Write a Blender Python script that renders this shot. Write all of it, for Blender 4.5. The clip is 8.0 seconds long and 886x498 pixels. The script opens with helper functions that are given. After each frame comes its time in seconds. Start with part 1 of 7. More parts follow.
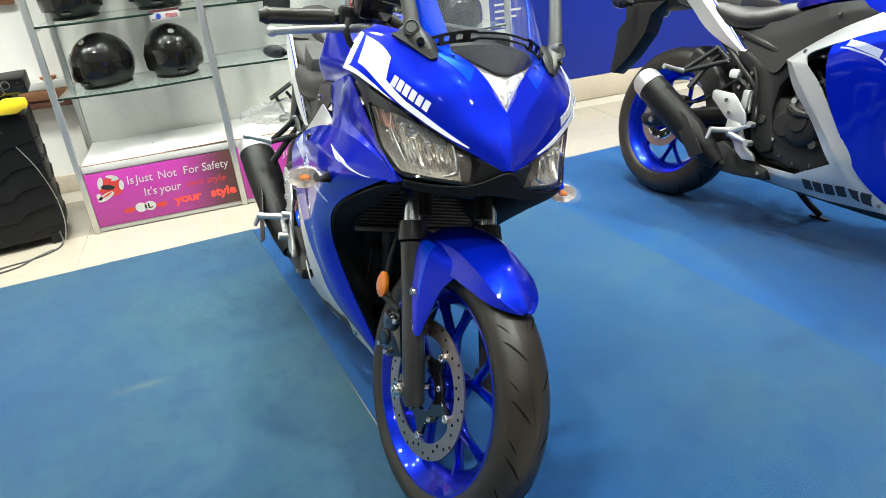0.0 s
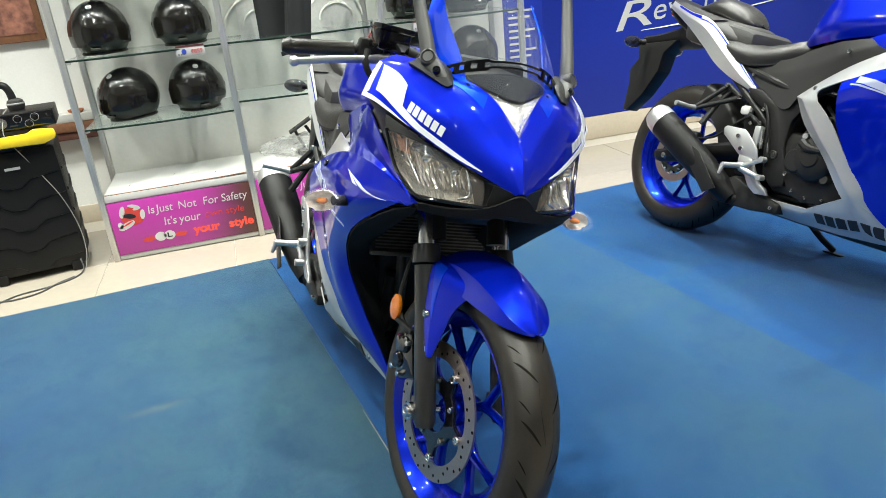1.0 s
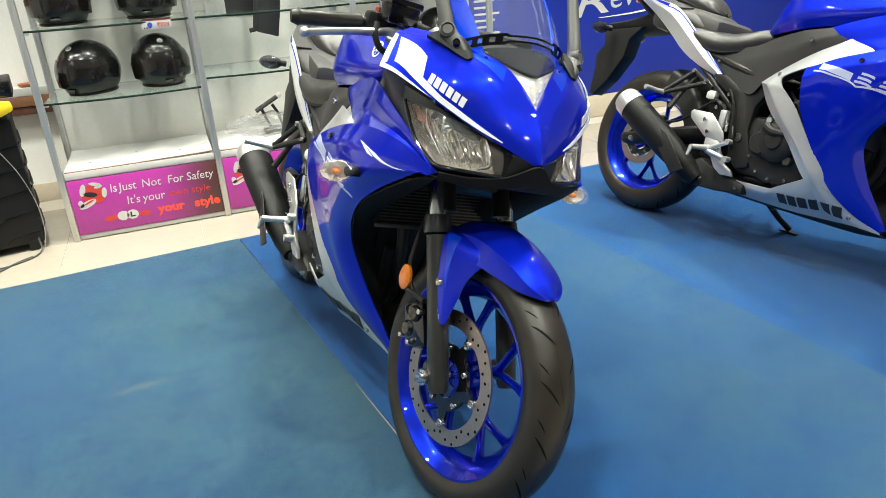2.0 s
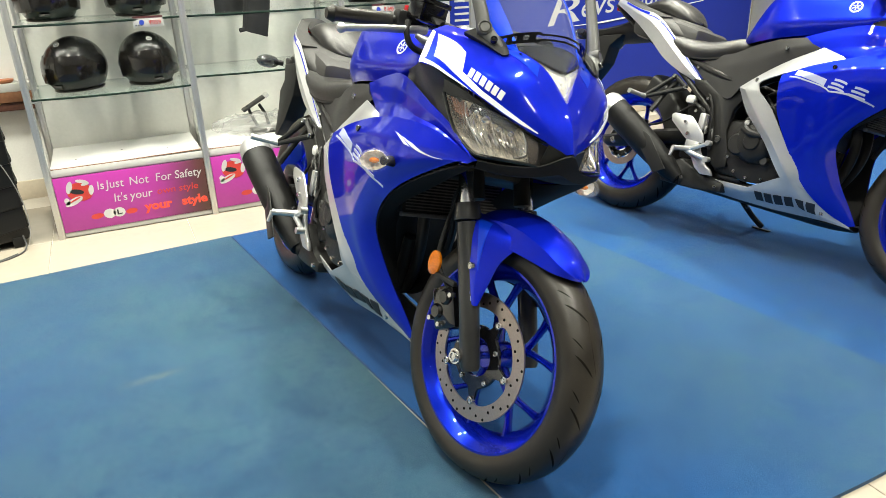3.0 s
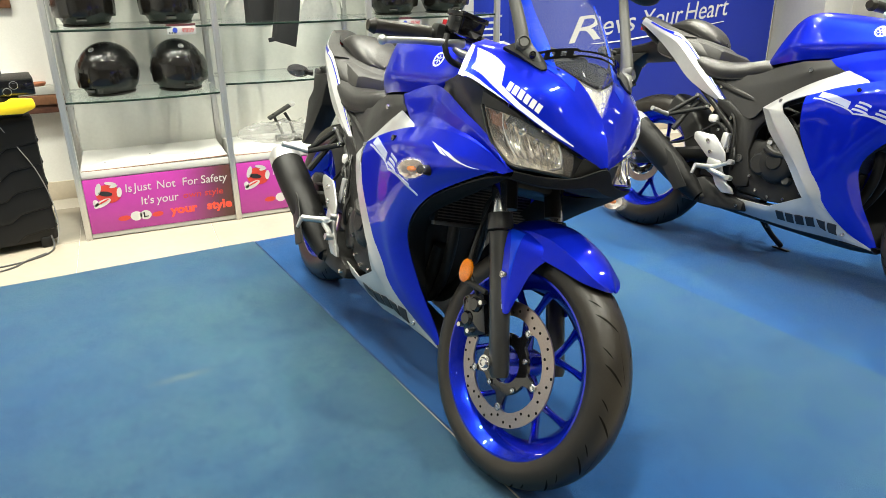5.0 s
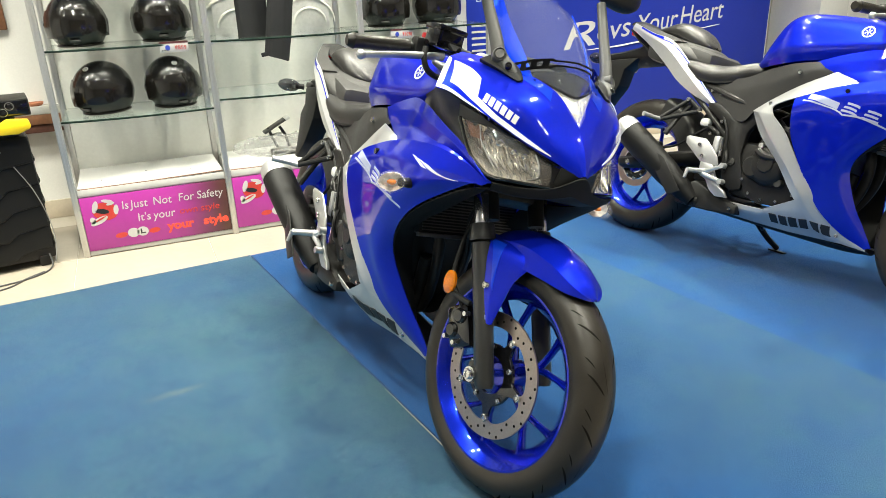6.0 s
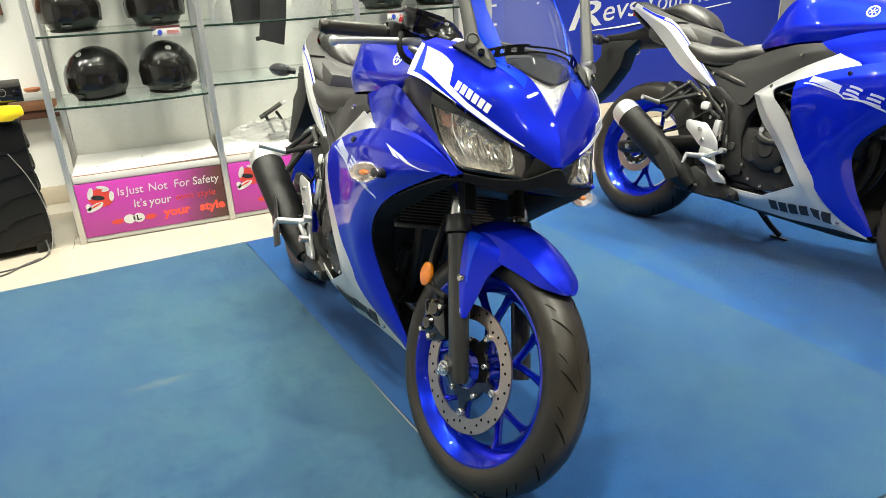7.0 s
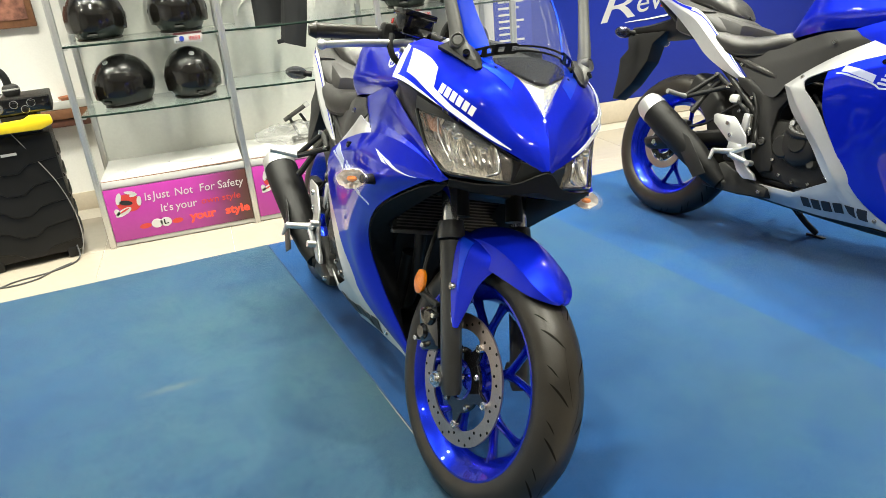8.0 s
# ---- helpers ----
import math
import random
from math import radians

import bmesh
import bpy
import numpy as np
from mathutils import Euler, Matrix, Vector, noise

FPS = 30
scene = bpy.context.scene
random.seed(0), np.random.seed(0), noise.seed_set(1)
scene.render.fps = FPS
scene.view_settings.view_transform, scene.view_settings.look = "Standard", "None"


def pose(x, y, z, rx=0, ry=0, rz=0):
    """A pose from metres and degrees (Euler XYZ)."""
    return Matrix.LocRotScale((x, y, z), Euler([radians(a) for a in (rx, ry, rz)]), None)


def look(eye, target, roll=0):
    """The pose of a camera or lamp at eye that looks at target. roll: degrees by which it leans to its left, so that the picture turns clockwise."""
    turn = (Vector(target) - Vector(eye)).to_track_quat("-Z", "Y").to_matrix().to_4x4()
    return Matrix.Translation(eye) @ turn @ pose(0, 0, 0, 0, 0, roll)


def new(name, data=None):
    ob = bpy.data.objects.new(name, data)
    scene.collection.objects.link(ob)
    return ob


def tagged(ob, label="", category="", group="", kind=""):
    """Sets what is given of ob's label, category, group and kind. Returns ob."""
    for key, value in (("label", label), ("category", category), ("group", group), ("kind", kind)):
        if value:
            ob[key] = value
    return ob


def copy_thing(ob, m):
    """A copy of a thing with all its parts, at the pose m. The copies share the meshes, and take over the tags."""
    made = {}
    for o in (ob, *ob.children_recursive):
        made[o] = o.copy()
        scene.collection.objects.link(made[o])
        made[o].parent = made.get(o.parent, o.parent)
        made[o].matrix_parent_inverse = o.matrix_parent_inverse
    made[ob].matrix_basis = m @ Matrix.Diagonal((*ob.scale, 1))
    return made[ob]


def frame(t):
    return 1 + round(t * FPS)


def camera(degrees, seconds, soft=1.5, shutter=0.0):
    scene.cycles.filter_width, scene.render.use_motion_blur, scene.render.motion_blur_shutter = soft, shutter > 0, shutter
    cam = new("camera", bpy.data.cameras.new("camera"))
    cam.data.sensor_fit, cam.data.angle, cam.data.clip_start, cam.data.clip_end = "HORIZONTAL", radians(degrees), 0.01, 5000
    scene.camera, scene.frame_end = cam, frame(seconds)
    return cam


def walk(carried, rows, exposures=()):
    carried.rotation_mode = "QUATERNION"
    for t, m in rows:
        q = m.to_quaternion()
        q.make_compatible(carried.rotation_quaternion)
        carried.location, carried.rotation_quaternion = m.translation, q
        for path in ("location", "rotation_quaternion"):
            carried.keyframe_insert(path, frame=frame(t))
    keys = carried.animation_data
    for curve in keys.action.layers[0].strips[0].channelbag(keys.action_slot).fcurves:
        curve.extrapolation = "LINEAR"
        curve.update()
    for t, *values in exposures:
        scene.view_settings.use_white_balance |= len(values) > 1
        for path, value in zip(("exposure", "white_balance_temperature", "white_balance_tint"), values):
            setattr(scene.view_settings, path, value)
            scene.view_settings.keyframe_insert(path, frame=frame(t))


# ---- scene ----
cam = camera(64.4, 8.0, soft=0.8)
PATH = [
    (0, (-0.036, -0.277, 1.203), (0.454, 1.467, 0.356), -6.07),
    (0.5, (-0.045, -0.306, 1.207), (0.453, 1.494, 0.490), -6.18),
    (1, (-0.047, -0.315, 1.183), (0.427, 1.481, 0.442), -5.68),
    (1.5, (-0.105, -0.305, 1.175), (0.425, 1.458, 0.393), -4.88),
    (3, (-0.419, -0.326, 1.170), (0.347, 1.352, 0.398), -2.01),
    (3.5, (-0.461, -0.333, 1.168), (0.280, 1.355, 0.393), -1.10),
    (4, (-0.486, -0.327, 1.168), (0.253, 1.370, 0.411), -0.60),
    (4.5, (-0.495, -0.328, 1.169), (0.260, 1.366, 0.420), -0.31),
    (6, (-0.431, -0.361, 1.182), (0.303, 1.357, 0.466), -2.21),
    (6.5, (-0.387, -0.363, 1.184), (0.340, 1.343, 0.438), -2.70),
    (7, (-0.325, -0.359, 1.187), (0.356, 1.359, 0.424), -2.80),
    (7.5, (-0.253, -0.359, 1.189), (0.363, 1.383, 0.423), -3.89),
    (8, (-0.183, -0.356, 1.184), (0.364, 1.409, 0.419), -4.98),
]
walk(cam, [(t, look(eye, target, roll)) for t, eye, target, roll in PATH], exposures=[(0, -0.12, 6050, 0), (0.5, -0.24, 6050, 0), (1.5, -0.22, 6250, 0), (3, -0.05, 6600, 0), (4, 0.0, 6650, 0), (8, 0.0, 6650, 0)])

# ---- world and lamps: a closed showroom lit by ceiling downlights ----
world = bpy.data.worlds.new("world")
scene.world = world
world.use_nodes = True
world.node_tree.nodes["Background"].inputs[0].default_value = (0.9, 0.95, 1.0, 1)
world.node_tree.nodes["Background"].inputs[1].default_value = 0.05
CEIL = 2.9
LAMPS = [(x, 1.75, k) for x, k in ((-2.15, 2.1), (-0.55, 2.0), (1.05, 2.4), (2.68, 3.0), (4.25, 1.5))]
LAMPS += [(x, 0.10, k) for x, k in ((-2.15, 1.0), (-0.55, 2.0), (1.05, 2.7), (2.65, 1.3), (4.25, 0.7))]
LAMPS += [(x, -1.50, k) for x, k in ((-2.15, 0.6), (-0.55, 1.5), (1.05, 1.6), (2.65, 1.1))]
# a row of twin fittings before the shelves and the blue board
LAMPS += [(x + d, 2.75 + d / 2, k / 2) for x, k in ((-2.1, 3.1), (-0.95, 2.9), (0.1, 2.8), (1.2, 2.6), (2.5, 3.4), (3.9, 3.2)) for d in (-0.22, 0.22)]
LAMP_POWER = 12.1


# ---- materials ----
def material(name, color, rough=0.5, metal=0.0, coat=0.0, bump=0.0, scale=60.0, vary=0.08, big=4.0, spec=0.5, edge=None):
    """Base colour with stains at one scale and grain at another; bump of fine relief."""
    m = bpy.data.materials.new(name)
    m.use_nodes = True
    nt = m.node_tree
    b = nt.nodes["Principled BSDF"]
    b.inputs["Roughness"].default_value = rough
    b.inputs["Metallic"].default_value = metal
    b.inputs["Coat Weight"].default_value = coat
    b.inputs["Coat Roughness"].default_value = 0.03
    b.inputs["Specular IOR Level"].default_value = spec
    if edge:
        b.inputs["Specular Tint"].default_value = (*edge, 1)
    co = nt.nodes.new("ShaderNodeTexCoord")
    n1 = nt.nodes.new("ShaderNodeTexNoise")
    n1.inputs["Scale"].default_value, n1.inputs["Detail"].default_value = big, 5
    n2 = nt.nodes.new("ShaderNodeTexNoise")
    n2.inputs["Scale"].default_value, n2.inputs["Detail"].default_value = scale, 3
    add = nt.nodes.new("ShaderNodeMath")
    add.operation = "ADD"
    rng = nt.nodes.new("ShaderNodeMapRange")
    rng.inputs[1].default_value, rng.inputs[2].default_value = 0.6, 1.4
    rng.inputs[3].default_value, rng.inputs[4].default_value = 1 - vary, 1 + vary
    mul = nt.nodes.new("ShaderNodeVectorMath")
    mul.operation = "SCALE"
    mul.inputs[0].default_value = color
    for n in (n1, n2):
        nt.links.new(co.outputs["Object"], n.inputs["Vector"])
    nt.links.new(n1.outputs["Fac"], add.inputs[0])
    nt.links.new(n2.outputs["Fac"], add.inputs[1])
    nt.links.new(add.outputs[0], rng.inputs[0])
    nt.links.new(rng.outputs[0], mul.inputs["Scale"])
    nt.links.new(mul.outputs[0], b.inputs["Base Color"])
    r2 = nt.nodes.new("ShaderNodeMapRange")
    r2.inputs[3].default_value, r2.inputs[4].default_value = max(0.0, rough * 0.85), min(1.0, rough * 1.15)
    nt.links.new(n1.outputs["Fac"], r2.inputs[0])
    nt.links.new(r2.outputs[0], b.inputs["Roughness"])
    if bump:
        bp = nt.nodes.new("ShaderNodeBump")
        bp.inputs["Strength"].default_value, bp.inputs["Distance"].default_value = bump, 0.002
        nt.links.new(n2.outputs["Fac"], bp.inputs["Height"])
        nt.links.new(bp.outputs[0], b.inputs["Normal"])
    return m


def clear(name, color, rough=0.02, alpha=0.15, spec=0.5):
    """A clear shell: a gloss coat over a mix of see-through and tint."""
    m = bpy.data.materials.new(name)
    m.use_nodes = True
    b = m.node_tree.nodes["Principled BSDF"]
    b.inputs["Base Color"].default_value = (*color, 1)
    b.inputs["Roughness"].default_value = rough
    b.inputs["Alpha"].default_value = alpha
    b.inputs["Coat Weight"].default_value = 1.0
    b.inputs["Coat Roughness"].default_value = 0.02
    return m


def glow(name, color, strength):
    m = bpy.data.materials.new(name)
    m.use_nodes = True
    b = m.node_tree.nodes["Principled BSDF"]
    b.inputs["Base Color"].default_value = (*color, 1)
    b.inputs["Emission Color"].default_value = (*color, 1)
    b.inputs["Emission Strength"].default_value = strength
    return m


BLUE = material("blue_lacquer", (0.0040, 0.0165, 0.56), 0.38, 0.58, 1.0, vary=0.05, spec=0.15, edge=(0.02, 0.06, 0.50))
BLUE_LIGHT = material("lighter_blue_gloss", (0.005, 0.05, 0.72), 0.36, 0.5, 1.0, vary=0.04, spec=0.2, edge=(0.03, 0.10, 0.70))
PALE = material("pale_blue_grey_vinyl", (0.40, 0.44, 0.62), 0.35, 0.1, 0.5, vary=0.05)
LAMPBOWL = material("chrome_bowl", (0.94, 0.88, 0.78), 0.13, 0.86, bump=0.03, scale=40, vary=0.2, big=25)
BROWN_GLOSS = material("brown_gloss_lining", (0.035, 0.022, 0.014), 0.10, 0.2, 0.6, vary=0.2, big=12)
COPPER = material("brownish_reflector", (0.45, 0.22, 0.14), 0.15, 0.9, bump=0.5, scale=60, vary=0.3, big=25)
STALK = material("grey_stalk", (0.085, 0.085, 0.082), 0.45, 0.1, bump=0.2, scale=500, vary=0.12)
RIM_BLUE = material("blue_rim_enamel", (0.003, 0.015, 0.42), 0.26, 0.7, 1.0, vary=0.08, edge=(0.02, 0.06, 0.50))
SILVER = material("silver_paint", (0.50, 0.50, 0.50), 0.34, 0.45, 0.5, vary=0.05)
WHITE = material("white_vinyl", (0.82, 0.83, 0.86), 0.3, 0.0, 0.4, vary=0.03)
GREY_BLUE = material("grey_blue_vinyl", (0.14, 0.18, 0.5), 0.35, 0.1, 0.5, vary=0.05)
BLACK = material("black_plastic", (0.016, 0.0158, 0.0155), 0.42, bump=0.15, scale=500, vary=0.25, spec=0.24)
MATT = material("matt_black_plastic", (0.018, 0.0178, 0.0175), 0.7, bump=0.2, scale=500, vary=0.2, spec=0.12)
GLOSS = material("gloss_black", (0.004, 0.004, 0.005), 0.12, coat=0.6, vary=0.2)
PANEL_GREY = material("dark_grey_plastic", (0.030, 0.029, 0.028), 0.52, bump=0.2, scale=700, vary=0.12, spec=0.4)
RAD_FIN = material("radiator_metal", (0.16, 0.155, 0.15), 0.4, 0.6, vary=0.15)
SEAT = material("black_seat_vinyl", (0.022, 0.021, 0.020), 0.36, bump=0.35, scale=420, vary=0.15, spec=0.55)
RUBBER = material("tyre_rubber", (0.020, 0.0170, 0.0135), 0.38, bump=0.2, scale=420, vary=0.35, big=16, spec=0.4)
GROOVE = material("tyre_groove", (0.009, 0.008, 0.007), 0.9, spec=0.05)
FORK = material("black_fork_paint", (0.032, 0.032, 0.032), 0.3, 0.3, 0.3, vary=0.15)
CHROME = material("polished_steel", (0.72, 0.71, 0.69), 0.16, 1.0, vary=0.06)
ALLOY = material("cast_alloy", (0.62, 0.62, 0.62), 0.34, 0.8, bump=0.2, scale=400, vary=0.1)
DISC = material("brake_disc_steel", (0.40, 0.34, 0.31), 0.3, 0.95, bump=0.15, scale=250, vary=0.15)
ENGINE = material("black_engine_paint", (0.013, 0.0125, 0.012), 0.42, 0.1, bump=0.4, scale=350, vary=0.2, spec=0.35)
AMBER = material("amber_reflector", (0.66, 0.175, 0.003), 0.14, 0.0, 1.0, bump=0.6, scale=260, vary=0.35, big=40)
MUFFLER = material("matt_black_silencer", (0.010, 0.010, 0.010), 0.5, 0.2, bump=0.2, scale=500, vary=0.15, spec=0.22)
RED = material("red_tail_lens", (0.35, 0.01, 0.015), 0.15, 0, 0.7)
REFLECTOR = material("lamp_reflector", (0.92, 0.91, 0.88), 0.16, 0.85, bump=1.0, scale=190, vary=0.12)
DISH = material("signal_dish", (0.93, 0.88, 0.82), 0.22, 0.1, vary=0.15, big=60)
LENS = clear("clear_lamp_lens", (0.5, 0.5, 0.5), 0.03, 0.05)
LENS_FROST = clear("ribbed_signal_lens", (0.95, 0.92, 0.88), 0.06, 0.09)
LENS_CLEAR = clear("clear_wedge_lens", (0.9, 0.9, 0.88), 0.03, 0.10)
SCREEN = clear("clear_screen", (0.6, 0.65, 0.75), 0.02, 0.05)
SMOKE = clear("smoked_screen_foot", (0.02, 0.02, 0.025), 0.05, 0.72)
BAG = clear("crinkled_clear_bag", (0.36, 0.36, 0.35), 0.15, 0.42)
FILM = clear("clear_wrapping_film", (0.8, 0.82, 0.85), 0.12, 0.10)
GLASS = clear("green_shelf_glass", (0.22, 0.29, 0.25), 0.03, 0.32)
GLASS_EDGE = material("glass_edge", (0.006, 0.018, 0.013), 0.45, vary=0.1, spec=0.12)
ALU = material("brushed_aluminium", (0.62, 0.61, 0.59), 0.38, 0.7, bump=0.15, scale=300, vary=0.08)
LAMINATE = material("white_laminate", (0.55, 0.545, 0.52), 0.4, vary=0.05, bump=0.1)
BACKBOARD = material("pale_grey_backboard", (0.75, 0.75, 0.70), 0.55, vary=0.05, big=3)
WALL = material("white_wall_paint", (0.80, 0.79, 0.76), 0.7, bump=0.25, scale=120, vary=0.04, big=1.5)
CEILING = material("ceiling_paint", (0.56, 0.56, 0.55), 0.8, vary=0.03)
# grey of the unseen wall, chosen for how much light it throws back
DIM = material("unseen_wall_grey", (0.38, 0.37, 0.355), 0.5, vary=0.1)
SKIRT = material("cream_skirting", (0.55, 0.48, 0.38), 0.35, vary=0.08)
TILE = material("cream_floor_tile", (0.335, 0.297, 0.243), 0.16, vary=0.05, big=2.5, scale=25)
GROUT = material("tile_grout", (0.42, 0.38, 0.32), 0.8)
BANNER = material("blue_banner_board", (0.012, 0.030, 0.33), 0.5, vary=0.06, spec=0.3)
CLOTH = material("black_cloth", (0.012, 0.012, 0.014), 0.9, bump=0.8, scale=300, vary=0.3)
HELMET = material("black_helmet_shell", (0.006, 0.006, 0.006), 0.20, 0, 0.22, bump=0.05, scale=90, vary=0.3, spec=0.35)
VISOR = material("smoked_visor", (0.008, 0.007, 0.006), 0.16, 0.0, 0.18, vary=0.1)
PAPER = material("white_paper", (0.53, 0.525, 0.51), 0.6, vary=0.03)
DARKRED = material("dark_print", (0.10, 0.03, 0.035), 0.35, vary=0.1)
REDINK = material("red_print", (0.52, 0.045, 0.035), 0.4)
SCARLET = material("scarlet_print", (0.80, 0.075, 0.045), 0.4, vary=0.15, big=30)
INK = material("black_print", (0.015, 0.015, 0.018), 0.45)
BLUEINK = material("blue_print", (0.03, 0.06, 0.4), 0.4)
YELLOW = material("yellow_plastic", (0.85, 0.62, 0.02), 0.35, coat=0.2, vary=0.05)
WOOD = material("brown_wood", (0.22, 0.10, 0.05), 0.5, bump=0.3, scale=60, vary=0.25, big=12)
CABLE = material("grey_cable", (0.05, 0.05, 0.05), 0.5)
PALE_CABLE = material("pale_cable", (0.22, 0.215, 0.205), 0.5)
CASE = material("black_speaker_case", (0.007, 0.0067, 0.0063), 0.45, bump=0.4, scale=350, vary=0.2, spec=0.3)
FROST = material("frosted_print", (0.8, 0.78, 0.76), 0.5, vary=0.12, big=6)
LAMPGLOW = glow("lamp_glow", (1.0, 0.97, 0.92), 18.0)


def carpet_material(name, fresh, worn, amount, shift, lane, scuff=None):
    """Needle felt: fresh dye under broad faded wear, dark spots, pale scuffs and lint."""
    m = material(name, fresh, 0.95, bump=1.0, scale=700, vary=0.22, big=3.0, spec=0.1)
    nt = m.node_tree
    b = nt.nodes["Principled BSDF"]
    socket = b.inputs["Base Color"].links[0].from_socket
    co = nt.nodes.new("ShaderNodeTexCoord")
    mp = nt.nodes.new("ShaderNodeMapping")
    mp.inputs["Location"].default_value = shift
    nt.links.new(co.outputs["Object"], mp.inputs[0])
    # a lane along the strip where feet have worn the pile
    across = nt.nodes.new("ShaderNodeVectorMath")
    across.operation = "DOT_PRODUCT"
    across.inputs[1].default_value = (1.0, 0.132, 0.0)
    nt.links.new(co.outputs["Object"], across.inputs[0])
    trod = nt.nodes.new("ShaderNodeMapRange")
    trod.interpolation_type = "SMOOTHSTEP"
    trod.inputs[1].default_value, trod.inputs[2].default_value, trod.inputs[3].default_value = lane[0], lane[1], lane[2]
    nt.links.new(across.outputs["Value"], trod.inputs[0])
    for scale, detail, dist, lo, hi, top, col in ((0.9, 7, 0.3, 0.20, 0.62, amount, worn), (5.0, 6, 0.4, 0.50, 0.80, 0.42, [c * 0.74 for c in fresh]),
                                                  (3.1, 6, 0.3, 0.52, 0.78, 0.32, [0.046, 0.100, 0.128]), (8.5, 8, 0.5, 0.48, 0.74, 0.30, [0.020, 0.080, 0.112]), (26.0, 2, 0.0, 0.72, 0.86, 0.18, [0.16, 0.22, 0.26]), (14.0, 5, 0.3, 0.50, 0.75, 0.40, [c * 0.70 for c in fresh]), (42.0, 4, 0.2, 0.50, 0.78, 0.42, [c * 0.62 for c in fresh]), (160.0, 2, 0.0, 0.55, 0.85, 0.40, [c * 0.5 for c in fresh])):
        n = nt.nodes.new("ShaderNodeTexNoise")
        n.inputs["Scale"].default_value, n.inputs["Detail"].default_value, n.inputs["Distortion"].default_value = scale, detail, dist
        r = nt.nodes.new("ShaderNodeMapRange")
        r.inputs[1].default_value, r.inputs[2].default_value, r.inputs[4].default_value = lo, hi, top
        mix = nt.nodes.new("ShaderNodeMix")
        mix.data_type = "RGBA"
        mix.inputs[7].default_value = (*col, 1)
        nt.links.new(mp.outputs[0], n.inputs["Vector"])
        nt.links.new(n.outputs["Fac"], r.inputs[0])
        factor = r.outputs[0]
        if scale in (0.9, 3.1, 8.5):
            both = nt.nodes.new("ShaderNodeMath")
            both.operation = "MULTIPLY"
            nt.links.new(factor, both.inputs[0])
            nt.links.new(trod.outputs[0], both.inputs[1])
            factor = both.outputs[0]
        nt.links.new(factor, mix.inputs[0])
        nt.links.new(socket, mix.inputs[6])
        socket = mix.outputs[2]
    if scuff:
        # one long pale rub mark
        place = nt.nodes.new("ShaderNodeMapping")
        place.vector_type = "TEXTURE"
        place.inputs["Location"].default_value, place.inputs["Rotation"].default_value, place.inputs["Scale"].default_value = scuff
        far = nt.nodes.new("ShaderNodeVectorMath")
        far.operation = "LENGTH"
        ragged = nt.nodes.new("ShaderNodeTexNoise")
        ragged.inputs["Scale"].default_value, ragged.inputs["Detail"].default_value = 28.0, 5
        fade = nt.nodes.new("ShaderNodeMapRange")
        fade.inputs[1].default_value, fade.inputs[2].default_value, fade.inputs[3].default_value, fade.inputs[4].default_value = 1.0, 0.2, 0.0, 1.0
        soft = nt.nodes.new("ShaderNodeMath")
        soft.operation = "MULTIPLY"
        rub = nt.nodes.new("ShaderNodeMix")
        rub.data_type = "RGBA"
        rub.inputs[7].default_value = (0.066, 0.096, 0.106, 1)
        nt.links.new(co.outputs["Object"], place.inputs[0])
        nt.links.new(co.outputs["Object"], ragged.inputs["Vector"])
        nt.links.new(place.outputs[0], far.inputs[0])
        nt.links.new(far.outputs["Value"], fade.inputs[0])
        nt.links.new(fade.outputs[0], soft.inputs[0])
        nt.links.new(ragged.outputs["Fac"], soft.inputs[1])
        nt.links.new(soft.outputs[0], rub.inputs[0])
        nt.links.new(socket, rub.inputs[6])
        socket = rub.outputs[2]
    nt.links.new(socket, b.inputs["Base Color"])
    b.inputs["Sheen Weight"].default_value = 0.15
    return m


CARPET_WORN = carpet_material("worn_blue_felt", (0.0020, 0.036, 0.124), (0.030, 0.078, 0.106), 0.95, (0.0, 0.0, 0.0), (-1.5, -0.1, 0.08), ((-0.47, 1.73, 0.003), (0, 0, 0.10), (0.12, 0.028, 1.0)))
CARPET_MID = carpet_material("faded_blue_felt", (0.0014, 0.050, 0.182), (0.021, 0.067, 0.120), 0.9, (1.3, 5.2, 0.0), (0.55, 1.15, 0.15))
CARPET = carpet_material("blue_felt", (0.0015, 0.049, 0.186), (0.006, 0.060, 0.168), 0.6, (4.1, 2.2, 0.0), (5.0, 1.5, 0.3))


# ---- mesh helpers ----
def thing(name, label, category, at=None, group=""):
    ob = new(name)
    ob.empty_display_size = 0.05
    if at is not None:
        ob.matrix_basis = at
    return tagged(ob, label, category, group)


def part(name, bm, mat, parent=None, label="", sharp=35):
    """Links a bmesh as one mesh object under a thing or part."""
    me = bpy.data.meshes.new(name)
    bmesh.ops.recalc_face_normals(bm, faces=bm.faces[:])
    for f in bm.faces:
        f.smooth = True
    for e in bm.edges:
        if len(e.link_faces) == 2 and e.calc_face_angle(0) > radians(sharp):
            e.smooth = False
    bm.to_mesh(me)
    bm.free()
    me.materials.append(mat)
    ob = new(name, me)
    ob.parent = parent
    if label:
        ob["label"] = label
    return ob


def mapped(bm, fn):
    for v in bm.verts:
        v.co = fn(v.co)
    return bm


def box(lo, hi, bevel=0.004, bm=None, seg=2):
    own = bmesh.new()
    bmesh.ops.create_cube(own, size=1)
    lo, hi = Vector(lo), Vector(hi)
    for v in own.verts:
        v.co = Vector([lo[i] + (v.co[i] + 0.5) * (hi[i] - lo[i]) for i in range(3)])
    if bevel:
        bmesh.ops.bevel(own, geom=own.edges[:], offset=bevel, segments=seg, affect="EDGES", profile=0.5)
    return join(bm, own)


